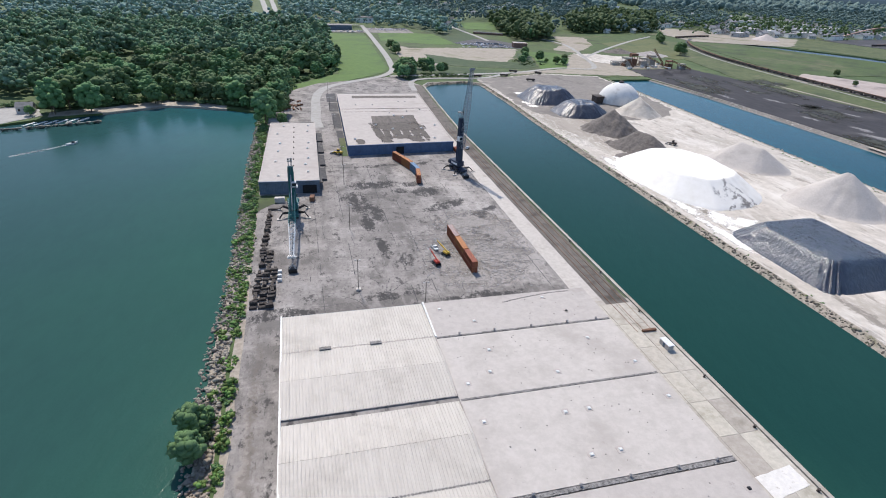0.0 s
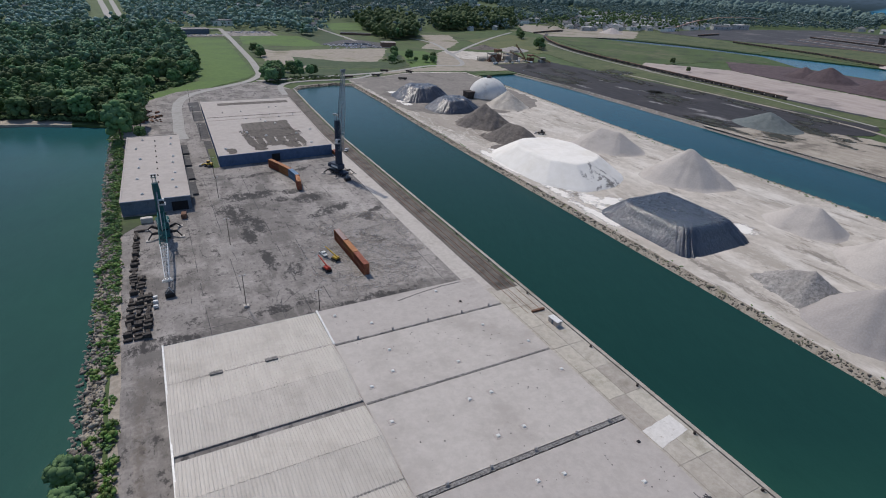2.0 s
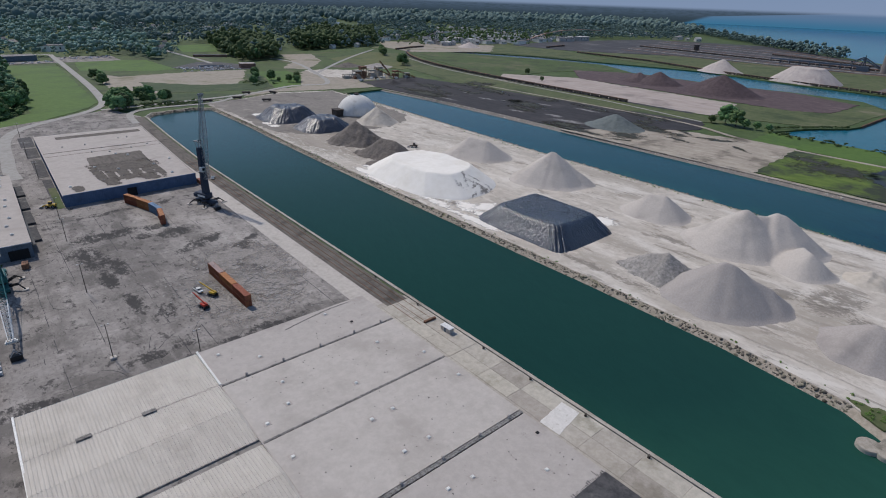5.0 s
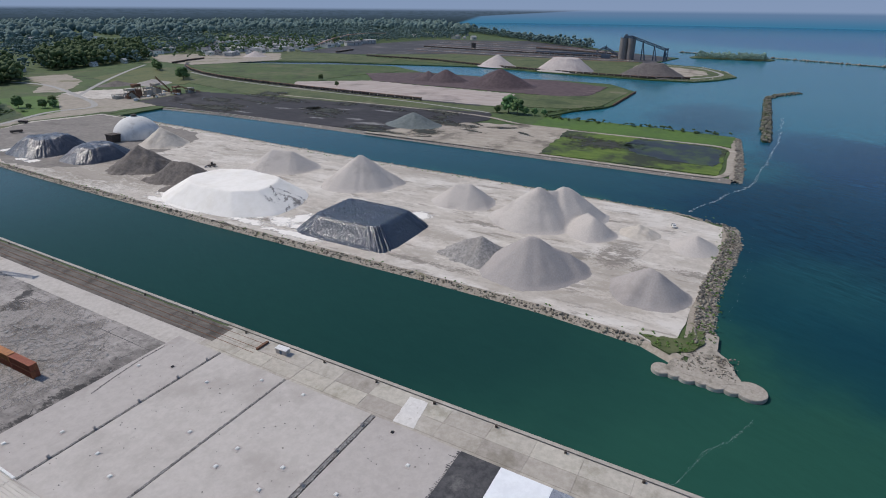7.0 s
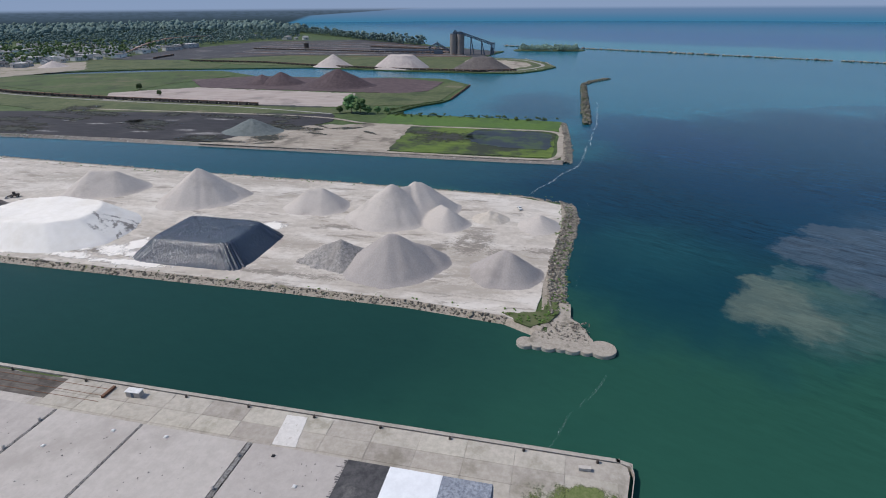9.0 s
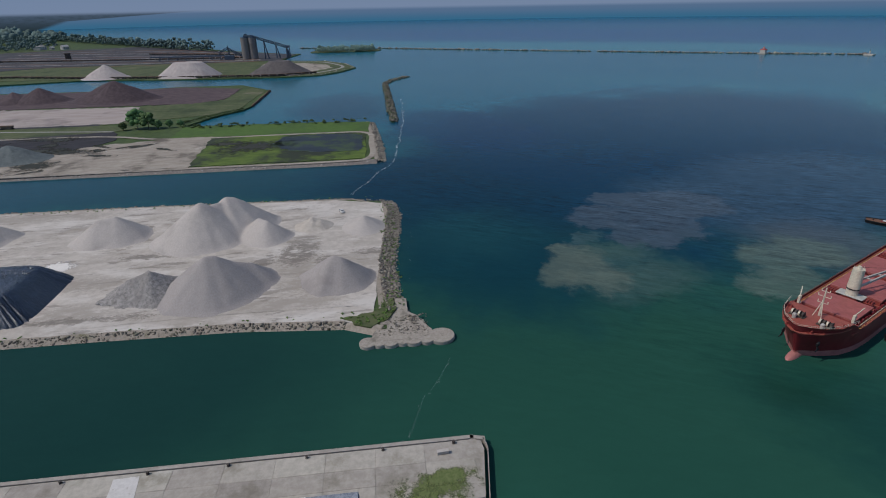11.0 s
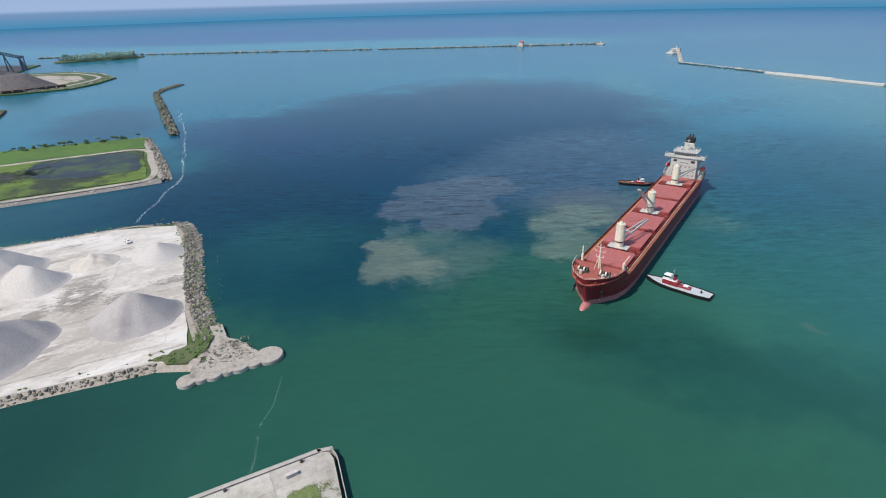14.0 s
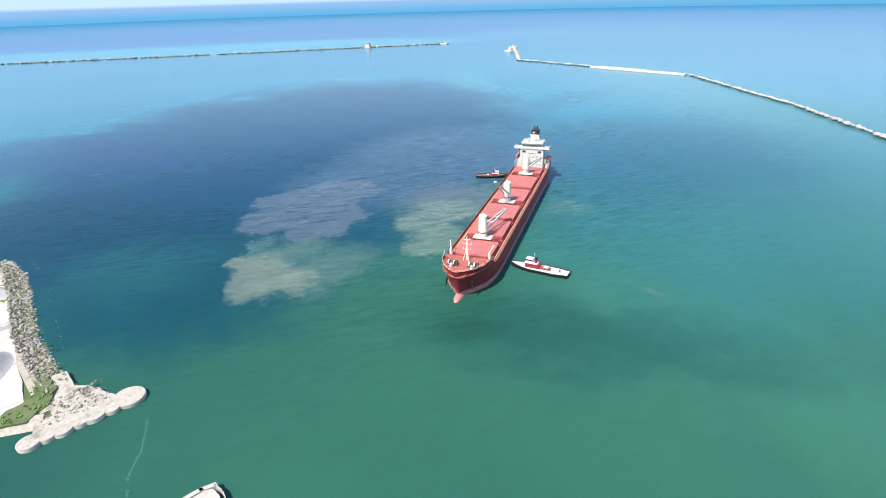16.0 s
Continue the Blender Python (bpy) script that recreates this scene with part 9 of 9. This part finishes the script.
pile("grey_mound", (560, 830, 30, 26, 6, 0), M["stone_pile_dark"], "low grey heap by the works", 36, rough=1.5)
pile("dark_mound", (507, 668, 15, 11, 4, 0), M["coal"], "low black heap of coal by the works", 38, rough=0.8)
pile("grey_mound", (520, 860, 28, 22, 6, 0), M["brown_pile"], "low brown heap by the works", 37, rough=1.5)
pile("river_mound", (1010, 1080, 30, 30, 13, 0), M["pink_pile"], "pinkish cone of stone by the river", 38)


def truck_unit(m, label):
    v = thing("dump_trailer", m, label, "trailer", "trailers on the yard")
    bm = bmesh.new()
    box(bm, -1.25, -5, 1.0, 1.25, 5, 2.8, 0.1)
    part("body", bm, M["brownwood"], v)
    for y in (-3.5, -2.3, 3.2):
        for x in (-1.0, 1.0):
            wheel(v, x, y, 0.5, 0.35)
    return v


t0 = truck_unit(pose(240, 640, GL + 0.1, 0, 0, 80), "dark trailer parked behind the slip")
for x, y, a in ((205, 635, 85), (262, 668, 60), (290, 655, 20), (262, 610, 70)):
    copy_thing(t0, pose(x, y, GL + 0.1, 0, 0, a))


# ---------- railway ----------
def wagon(m):
    w = thing("ore_wagon", m, "dark brown open railway wagon standing in a long train", "wagon", "railway wagons")
    bm = bmesh.new()
    vs = box(bm, -1.5, -6.6, 1.2, 1.5, 6.6, 3.6)
    for q in vs:
        if q.co.z < 2:
            q.co.y *= 0.82
    part("tub", bm, M["brownwood"], w)
    bm = bmesh.new()
    box(bm, -1.3, -6.3, 3.3, 1.3, 6.3, 3.75, 0.1)
    part("load", bm, M["rust"], w)
    bm = bmesh.new()
    box(bm, -0.6, -7, 0.8, 0.6, 7, 1.2)
    part("underframe", bm, M["black_paint"], w)
    for y in (-4.8, 4.8):
        bm = bmesh.new()
        box(bm, -1.2, y - 1.3, 0.25, 1.2, y + 1.3, 0.9, 0.1)
        for yy in (-0.85, 0.85):
            tube(bm, (-0.8, y + yy, 0.45), (0.8, y + yy, 0.45), 0.45, None, 10)
        part("bogie", bm, M["black_paint"], w)
    return w


def along(pts, step):
    """Places and headings every step metres along a line."""
    out, left = [], 0.0
    for a, b in zip(pts, pts[1:]):
        a, b = Vector(a), Vector(b)
        d = b - a
        s = left
        while s < d.length:
            q = a + d * s / d.length
            out.append((q.x, q.y, math.degrees(math.atan2(-d.x, d.y))))
            s += step
        left = s - d.length
    return out


TRAIN = [(637, 391), (640, 470), (646, 600), (656, 700), (668, 790), (690, 870), (722, 945), (760, 1010)]
ribbon("railway_bed", [(640, 300)] + TRAIN[1:] + [(820, 1080)], 7, GL + 0.15, M["rail_yard"], "railway ballast bed", "track")
ribbon("service_road", [(600, 270), (622, 400), (632, 560), (645, 700), (664, 810), (700, 920)], 4, GL + 0.12, M["road"], "pale service road beside the railway", "road")
w0 = None
for line in (TRAIN, [(1083, 112), (1062, 165), (1060, 205), (1072, 340), (1106, 515), (1156, 660), (1166, 860)], [(1300, 1010), (1200, 990)], [(790, 1085), (850, 1110), (900, 1120)]):
    for x, y, a in along(line, 14.6):
        if w0 is None:
            w0 = wagon(pose(x, y, GL + 0.2, 0, 0, a))
        else:
            copy_thing(w0, pose(x, y, GL + 0.2, 0, 0, a))
YARD_LINES = [(0, "rust"), (0.1, "concrete_light"), (0.16, "rust"), (0.26, "road"), (0.3, "tar"), (0.38, "concrete_light"), (0.47, "rust"), (0.52, "road"), (0.6, "tar"), (0.68, "concrete_light"), (0.76, "rust"), (0.84, "road"), (0.93, "rust")]
for i, (q, tone) in enumerate(YARD_LINES):
    near_line, far_line = ((1385, 250), (1350, 560), (1385, 880)), ((1690, 400), (1880, 640), (1960, 1050))
    pts = [(a[0] + (b[0] - a[0]) * q, a[1] + (b[1] - a[1]) * q) for a, b in zip(near_line, far_line)]
    ribbon("yard_track", pts, 5.0 if tone in ("road", "concrete_light") else 8.0, GL + 0.12 + 0.006 * i, M[tone], "rail track in the far yard", "track")
    if i in (3, 8):
        for x, y, a in along([Vector(p) + Vector((7, 0)) for p in pts][:2 if i == 8 else 3], 14.6):
            copy_thing(w0, pose(x, y, GL + 0.2, 0, 0, a))

# ---------- silos and loading plant ----------
silo = thing("silo_tower", pose(1445, 293, GL), "pair of tall grey concrete silos with steel conveyors", "silo")
for y in (-9, 9):
    bm = bmesh.new()
    tube(bm, (0, y, -0.5), (0, y, 48), 9.3, 9.3, 32)
    part("silo", bm, M["silo"], silo)
    bm = bmesh.new()
    tube(bm, (0, y, 48), (0, y, 49.5), 9.6, 9.3, 32)
    part("silo_roof", bm, M["steel_blue"], silo)
bm = bmesh.new()
box(bm, -5, -12, 49.5, 5, 10, 54, 0.3)
box(bm, -4, 2, 54, 4, 8, 57, 0.3)
part("head_house", bm, M["steel_blue"], silo)
bm = bmesh.new()
lattice(bm, (0, -6, 52), (0, -88, 26), 5, 5, 16, 0.7)
part("conveyor", bm, M["steel_blue"], silo, "long sloping steel conveyor")
bm = bmesh.new()
for y, z in ((-35, 43), (-62, 34), (-86, 26)):
    for sx in (-1, 1):
        tube(bm, (sx * 5, y, 0), (sx * 2, y, z), 0.8, 0.6, 6)
        tube(bm, (sx * 5, y - 8, 0), (sx * 2, y, z), 0.8, 0.6, 6)
part("trestle", bm, M["steel_blue"], silo)
bm = bmesh.new()
for dx in (-2.5, 2.5):
    for dy in (-94, -88):
        tube(bm, (dx, dy, -0.5), (dx, dy, 26), 0.6, None, 6)
for z in (8, 16, 25):
    box(bm, -3, -94.6, z - 0.4, 3, -87.4, z + 0.4)
lattice(bm, (0, -91, 0), (0, -91, 25), 5, 6, 5, 0.4)
box(bm, -3.2, -95, 25, 3.2, -87, 29, 0.2)
part("transfer_tower", bm, M["steel_blue"], silo)
bm = bmesh.new()
lattice(bm, (0, 18, 8), (0, 52, 26), 4, 4, 7, 0.6)
lattice(bm, (0, 52, 26), (0, 75, 14), 4, 4, 5, 0.6)
tube(bm, (0, 50, 0), (0, 50, 32), 1.5, 0.8, 6)
tube(bm, (0, 44, 0), (0, 50, 30), 0.8, 0.8, 6)
tube(bm, (0, 58, 0), (0, 50, 30), 0.8, 0.8, 6)
box(bm, -4, 38, -0.5, 4, 60, 10, 0.3)
part("stacker", bm, M["steel_blue"], silo, "blue steel stacker")
bm = bmesh.new()
box(bm, -3, 60, 8, 3, 230, 11)
for y in range(70, 230, 20):
    tube(bm, (-2, y, 0), (-2, y, 8), 0.5, None, 6)
    tube(bm, (2, y, 0), (2, y, 8), 0.5, None, 6)
part("belt_gallery", bm, M["steel_blue"], silo)
ob = thing("yard_tower", pose(1600, 780, GL), "dark control tower in the rail yard", "tower")
bm = bmesh.new()
box(bm, -5, -5, -0.5, 5, 5, 13, 0.5)
part("body", bm, M["brownwood"], ob)
bm = bmesh.new()
box(bm, -6, -6, 13, 6, 6, 15, 0.3)
part("roof", bm, M["brownwood"], ob)

# arched conveyor by the river town
M["brick_pale"] = mat("faded_red_cladding", (0.38, 0.25, 0.2), (0.45, 0.31, 0.25), 0.4)
arch = thing("conveyor_bridge", pose(0, 0, 0), "long pale conveyor gallery rising over the river bank", "conveyor")
pts = [Vector(q) for q in ((1275, 1140, 4), (1360, 1170, 14), (1450, 1200, 22), (1560, 1225, 28), (1680, 1235, 29), (1800, 1230, 25))]
bm = bmesh.new()
for a, b in zip(pts, pts[1:]):
    m = Matrix.Translation((a + b) / 2) @ (b - a).to_track_quat("Y", "Z").to_matrix().to_4x4()
    box(bm, -1.8, -(b - a).length / 2, -1.1, 1.8, (b - a).length / 2, 1.1, 0.1, m)
part("gallery", bm, M["brick_pale"], arch)
for q in pts[1:]:
    for sx in (-4, 4):
        bm = bmesh.new()
        tube(bm, (q.x, q.y + sx, 0), (q.x, q.y, q.z), 0.8, 0.6, 6)
        part("trestle_leg", bm, M["rust"], arch)

# ---------- stone works ----------
works = thing("stone_works", pose(470, 722, GL), "grey stone crushing works with conveyors", "crusher plant")
for x, y, sx, sy, h in ((-18, 0, 10, 8, 12), (-4, 6, 8, 8, 16), (10, 2, 9, 7, 11), (26, 8, 8, 10, 14), (-30, 8, 12, 6, 6), (40, -16, 7, 7, 10), (55, -24, 9, 6, 7)):
    bm = bmesh.new()
    box(bm, x - sx / 2, y - sy / 2, -0.3, x + sx / 2, y + sy / 2, h * 0.55, 0.2)
    for a in (-1, 1):
        for b in (-1, 1):
            tube(bm, (x + a * sx / 2, y + b * sy / 2, 0), (x + a * sx / 2, y + b * sy / 2, h), 0.4, None, 5)
    box(bm, x - sx / 2 - 0.5, y - sy / 2 - 0.5, h * 0.8, x + sx / 2 + 0.5, y + sy / 2 + 0.5, h, 0.2)
    part("crusher_tower", bm, M["concrete"] if x % 4 else M["rust"], works)
for a, b in (((-30, -8, 2), (-6, 5, 15)), ((36, -12, 2), (14, 2, 13)), ((44, 4, 3), (28, 8, 22)), ((-14, -14, 1), (-18, 0, 11)), ((64, -34, 1), (42, -17, 10))):
    bm = bmesh.new()
    lattice(bm, a, b, 1.6, 1.6, 9, 0.25)
    part("belt_conveyor", bm, M["rust"], works)
for i in range(26):
    bm = bmesh.new()
    s = RNG.uniform(1.2, 3.2)
    box(bm, -s, -1.3, 0, s, 1.3, RNG.uniform(1.5, 3.2), 0.2)
    ob = mesh_object("parked_machine", bm, M[RNG.choice(("brownwood", "steel", "rust", "white_paint"))])
    ob.matrix_basis = pose(RNG.uniform(430, 530), RNG.uniform(690, 745), GL + 0.02, 0, 0, RNG.uniform(0, 180))
    tagged(ob, "parked machine among the stone works", "machine", "machines at the works")

# ---------- houses ----------
def house_model(w, d, h, flat):
    hs = thing("house", pose(0, 0, -60), "far house with a pitched roof among the trees", "house", "houses of the town")
    bm = bmesh.new()
    box(bm, -w / 2, -d / 2, -0.5, w / 2, d / 2, h)
    part("wall", bm, M["house_wall"], hs)
    bm = bmesh.new()
    if flat:
        box(bm, -w / 2 - 0.3, -d / 2 - 0.3, h, w / 2 + 0.3, d / 2 + 0.3, h + 0.6)
    else:
        a = [bm.verts.new(q) for q in ((-w / 2 - 0.5, -d / 2 - 0.5, h - 0.2), (w / 2 + 0.5, -d / 2 - 0.5, h - 0.2), (w / 2 + 0.5, d / 2 + 0.5, h - 0.2), (-w / 2 - 0.5, d / 2 + 0.5, h - 0.2), (-w / 2 - 0.5, 0, h + d * 0.38), (w / 2 + 0.5, 0, h + d * 0.38))]
        for f in ((0, 1, 5, 4), (2, 3, 4, 5), (1, 2, 5), (3, 0, 4), (0, 3, 2, 1)):
            bm.faces.new([a[i] for i in f])
    part("roof", bm, M["house_roof"], hs)
    for i in range(3):
        bm = bmesh.new()
        x = (i - 1) * w / 3.2
        box(bm, x - 0.7, -d / 2 - 0.06, h * 0.35, x + 0.7, -d / 2 + 0.02, h * 0.75)
        part("window", bm, M["glass"], hs)
    return hs


HOUSES = [house_model(*q) for q in ((11, 8, 5, False), (14, 9, 6, False), (26, 14, 7, True), (9, 8, 6.5, False), (40, 18, 8, True))]
hr = random.Random(5)
places = []
for _ in range(80):
    away, turn = 1620 + 620 * hr.random() ** 1.3, math.radians(hr.uniform(42, 51))
    places.append((away * math.cos(turn), away * math.sin(turn), hr.choice((0, 1, 1, 2, 2, 3, 4))))
for _ in range(120):
    x = hr.uniform(870, 1600)
    places.append((x, 1140 + (150 if x < 960 else 0) + 420 * hr.random() ** 1.5, hr.choice((0, 1, 0, 1, 2, 3, 3, 3, 4))))
places += [(x, y, hr.choice((0, 1, 2, 3, 3))) for x, y in GAPS]
for x, y, i in places:
    if not inside(x, y, LAND) or (abs(x) < 1 and y < 900) or inside(x, y, OPEN[0]) or (x < 60 and y < 1060):
        continue
    copy_thing(HOUSES[i], pose(x, y, GL - 0.4, 0, 0, hr.uniform(-30, 30)) @ Matrix.Scale(hr.uniform(1.0, 1.5), 4))
for i, (x, y, k, a) in enumerate(((-204, 489, 0, 5), (-77, 744, 1, 10), (-266, 722, 1, 0), (-218, 974, 2, 10), (-168, 1140, 1, 0))):
    copy_thing(HOUSES[k], pose(x, y, GL - 0.2, 0, 0, a))
for m, x in zip(HOUSES, (1010, 1060, 1110, 1160, 1215)):
    m.matrix_basis = pose(x, 1345, GL - 0.4, 0, 0, 12)
# long shed beside the lawn
shed("long_shed", [(42, 1120), (108, 1130), (104, 1160), (38, 1150)], 9.5, M["grey_blue_wall"], M["house_roof"], "long grey shed at the far end of the lawn")
# low brick buildings round the car park
M["brick_wall"] = mat("weathered_brick_wall", (0.19, 0.115, 0.09), (0.26, 0.165, 0.13), 0.8, (0.13, 0.085, 0.07), 0.1, (0.5, 0.7), bump=0.1)
M["roof_black"] = mat("dark_tarred_roof", (0.06, 0.06, 0.066), (0.1, 0.1, 0.108), 0.4, (0.16, 0.155, 0.15), 0.06, (0.56, 0.72))
shed("brick_building", [(350, 902), (372, 896), (376, 914), (354, 920)], 9.0, M["brick_wall"], M["roof_far"], "tall brick building beside the car park")
shed("brick_building", [(340, 1098), (392, 1072), (397, 1086), (346, 1112)], 5.0, M["brick_wall"], M["roof_black"], "long low brick building with a dark roof")
shed("brick_building", [(300, 950), (336, 936), (340, 948), (304, 962)], 3.6, M["grey_blue_wall"], M["roof_black"], "low dark shed among the parked cars")
# parked cars
car_bm = bmesh.new()
box(car_bm, -0.9, -2.2, 0.3, 0.9, 2.2, 0.95, 0.15)
vs = box(car_bm, -0.8, -1.3, 0.9, 0.8, 1.0, 1.5)
for q in vs:
    if q.co.z > 1.3:
        q.co.x *= 0.8
        q.co.y *= 0.7
car_mesh = bpy.data.meshes.new("parked_car")
car_bm.to_mesh(car_mesh)
car_bm.free()
M["car"] = mat("car_paint", (0.5, 0.5, 0.52), (0.55, 0.55, 0.57), 1.0, rough=0.3, vary=0.6, bump=0)
car_mesh.materials.append(M["car"])
spots = [(hr.uniform(262, 348), 895 + 14 * hr.randint(0, 3) + hr.uniform(-1, 1)) for _ in range(70)] + [(hr.uniform(40, 125), 1090 + 9 * hr.randint(0, 2)) for _ in range(26)] + [(hr.uniform(140, 215), 1130 + 9 * hr.randint(0, 3)) for _ in range(40)]
for x, y in spots:
    ob = new("parked_car", car_mesh)
    ob.matrix_basis = pose(x, y, GL + 0.05, 0, 0, hr.choice((0, 90)) + hr.uniform(-5, 5))
    tagged(ob, "parked car on a far lot", "car", "parked cars")
patch("car_park", [(258, 950), (300, 905), (372, 884), (384, 930), (348, 1000), (318, 1012)], GL + 0.07, M["roof_black"], "grey car park by the fields", "pavement", 1)
patch("car_park", [(36, 1112), (36, 1082), (220, 1085), (220, 1170), (130, 1168), (128, 1115)], GL + 0.03, M["asphalt"], "grey car park by the long shed", "pavement", 1)
for i, pts in enumerate(([(930, 1600), (1000, 1600), (1240, 2000), (1480, 2700), (1380, 2700), (1180, 2100)],)):
    patch("river", pts, GL + 0.3, M["water"], "far river bend between the trees", "water", 8, 30)

patch("bare_flats", [(896, 1316), (800, 1150), (790, 1030), (970, 960), (1118, 1101), (1000, 1230)], GL + 0.12, M["field_tan"], "bare pale flats by the river", "ground", 8)
# ---------- marina on the bay ----------
rocks("marina_breakwater", [(-212, 437), (-180, 446), (-144, 459)], 4.5, 1.2, 0.75, 1.6, 0.2, M["rock"], "small stone breakwater of the marina", 51)
patch("marina_ground", [(-330, 452), (-212, 450), (-190, 478), (-200, 500), (-330, 540)], GL - 0.1, M["road"], "pale ground of the marina", "ground", 2)
patch("marina_lawn", [(-330, 500), (-230, 498), (-215, 530), (-330, 560)], GL, M["grass"], "lawn behind the marina", "grass", 2)
patch("beach", [(-185, 474), (-151, 484), (-107, 507), (-86, 503), (-60, 492), (-60, 503), (-88, 522), (-108, 530), (-152, 504), (-188, 488)], 1.75, M["silt_ground"], "narrow sandy beach below the wood", "beach", 1, 5, thick=2)
for i in range(6):
    dk = thing("floating_dock", pose(-192 + i * 6.4, 458 + i * 2.2, 0, 0, 0, -22), "white floating dock in the marina", "dock", "docks in the marina")
    bm = bmesh.new()
    box(bm, -0.8, -6, 0.1, 0.8, 6, 0.6, 0.05)
    part("deck", bm, M["white_paint"], dk)
    bm = bmesh.new()
    for y in (-5, 0, 5):
        tube(bm, (0.9, y, -1), (0.9, y, 1.6), 0.12, None, 6)
    part("pile", bm, M["brownwood"], dk)
# clutter of scrap at the shore end of the wood
bm = bmesh.new()
for i in range(70):
    s = RNG.uniform(0.4, 1.5)
    box(bm, -s, -s * 0.6, -0.1, s, s * 0.6, s, 0.05, pose(RNG.uniform(-20, 2), RNG.uniform(480, 525), GL, RNG.uniform(-20, 20), RNG.uniform(-20, 20), RNG.uniform(0, 180)))
tagged(mesh_object("scrap_heap", bm, M["rust"]), "rusty scrap lying at the edge of the wood", "scrap", "", "stuff")


# ---------- lights on the breakwaters ----------
def lighthouse(m, tall, label):
    l = thing("lighthouse", m, label, "lighthouse")
    bm = bmesh.new()
    box(bm, -9, -9, -3, 9, 9, 2.6, 0.3)
    part("base", bm, M["concrete"], l)
    if tall:
        bm = bmesh.new()
        box(bm, -5.5, -5.5, 2.6, 5.5, 5.5, 9.5, 0.1)
        part("keeper_house", bm, M["ship_white"], l)
        bm = bmesh.new()
        a = [bm.verts.new(q) for q in ((-6, -6, 9.5), (6, -6, 9.5), (6, 6, 9.5), (-6, 6, 9.5), (0, 0, 12.5))]
        for f in ((0, 1, 4), (1, 2, 4), (2, 3, 4), (3, 0, 4), (0, 3, 2, 1)):
            bm.faces.new([a[i] for i in f])
        part("roof", bm, M["red"], l, "red roof")
        bm = bmesh.new()
        tube(bm, (0, 0, 9), (0, 0, 14), 2.0, 1.8, 12)
        part("lantern", bm, M["ship_white"], l)
        bm = bmesh.new()
        tube(bm, (0, 0, 14), (0, 0, 16), 2.2, 0.2, 12)
        part("lantern_cap", bm, M["red"], l)
    else:
        bm = bmesh.new()
        tube(bm, (0, 0, 2.6), (0, 0, 9.5), 1.6, 0.9, 10)
        part("tower", bm, M["ship_white"], l)
        bm = bmesh.new()
        tube(bm, (0, 0, 9.5), (0, 0, 11.5), 1.1, 0.9, 10)
        part("lantern", bm, M["black_paint"], l)
    return l


lighthouse(pose(1221, -879, 0, 0, 0, 30), True, "white lighthouse with a red roof on the breakwater")
lighthouse(pose(1124, -1056, 0, 0, 0, 30), False, "small light tower at the breakwater's tip")
lighthouse(pose(900, -1070, 0, 0, 0, 30), False, "small white light tower on the eastern arm")
bm = bmesh.new()
box(bm, 838, -1004, -3, 856, -988, 2.2, 0.2)
box(bm, 843, -1000, 2.2, 851, -992, 5.6, 0.2)
tagged(mesh_object("signal_house", bm, M["concrete_light"]), "small pale signal house on the eastern arm", "hut")
for i in range(7):
    ribbon("sheet_pile_edge", [(735 + i * 21, 157.5), (756 + i * 21, 157.8)], 1.2, GL + 0.4, M["rust"], "dark sheet-pile edge of the third pier", "wall", 3.5)

# standing water and black mud in the marsh
M["wet_mud"] = stain_material("wet_marsh_mud", (0.03, 0.034, 0.03), (0.055, 0.058, 0.045), 0.2, 0.0, 0.7, 0.5)
M["wet_hollow"] = mat("wet_slate_mud", (0.02, 0.026, 0.033), (0.034, 0.04, 0.046), 0.1, (0.055, 0.082, 0.028), 0.05, (0.46, 0.6), rough=0.5, bump=0.1, stretch=(1, 0.4, 1))
patch("wet_hollow", [(471, 17), (500, 14.5), (534, 15), (543, 30), (545, 62), (538, 92), (505, 96), (482, 78), (473, 50)], GL + 0.2, M["wet_hollow"], "dark wet hollow in the marsh", "mud", 3.5, 4, thick=0.3, seed=31)
stain_field("wet_marsh", [(505, 112, 26, 40, 20), (520, 138, 14, 22, 0)], GL + 0.2, M["wet_mud"], "black wet mud in the marsh")
stain_field("mud_patch", [(sr.uniform(445, 590), sr.uniform(270, 620), sr.uniform(6, 22), sr.uniform(10, 50), sr.uniform(-12, 12)) for _ in range(26)] + [(sr.uniform(446, 540), sr.uniform(170, 310), sr.uniform(2, 6), sr.uniform(6, 20), sr.uniform(-40, 40)) for _ in range(8)], GL + 0.26, M["wet_mud"], "wet black mud on the second pier")
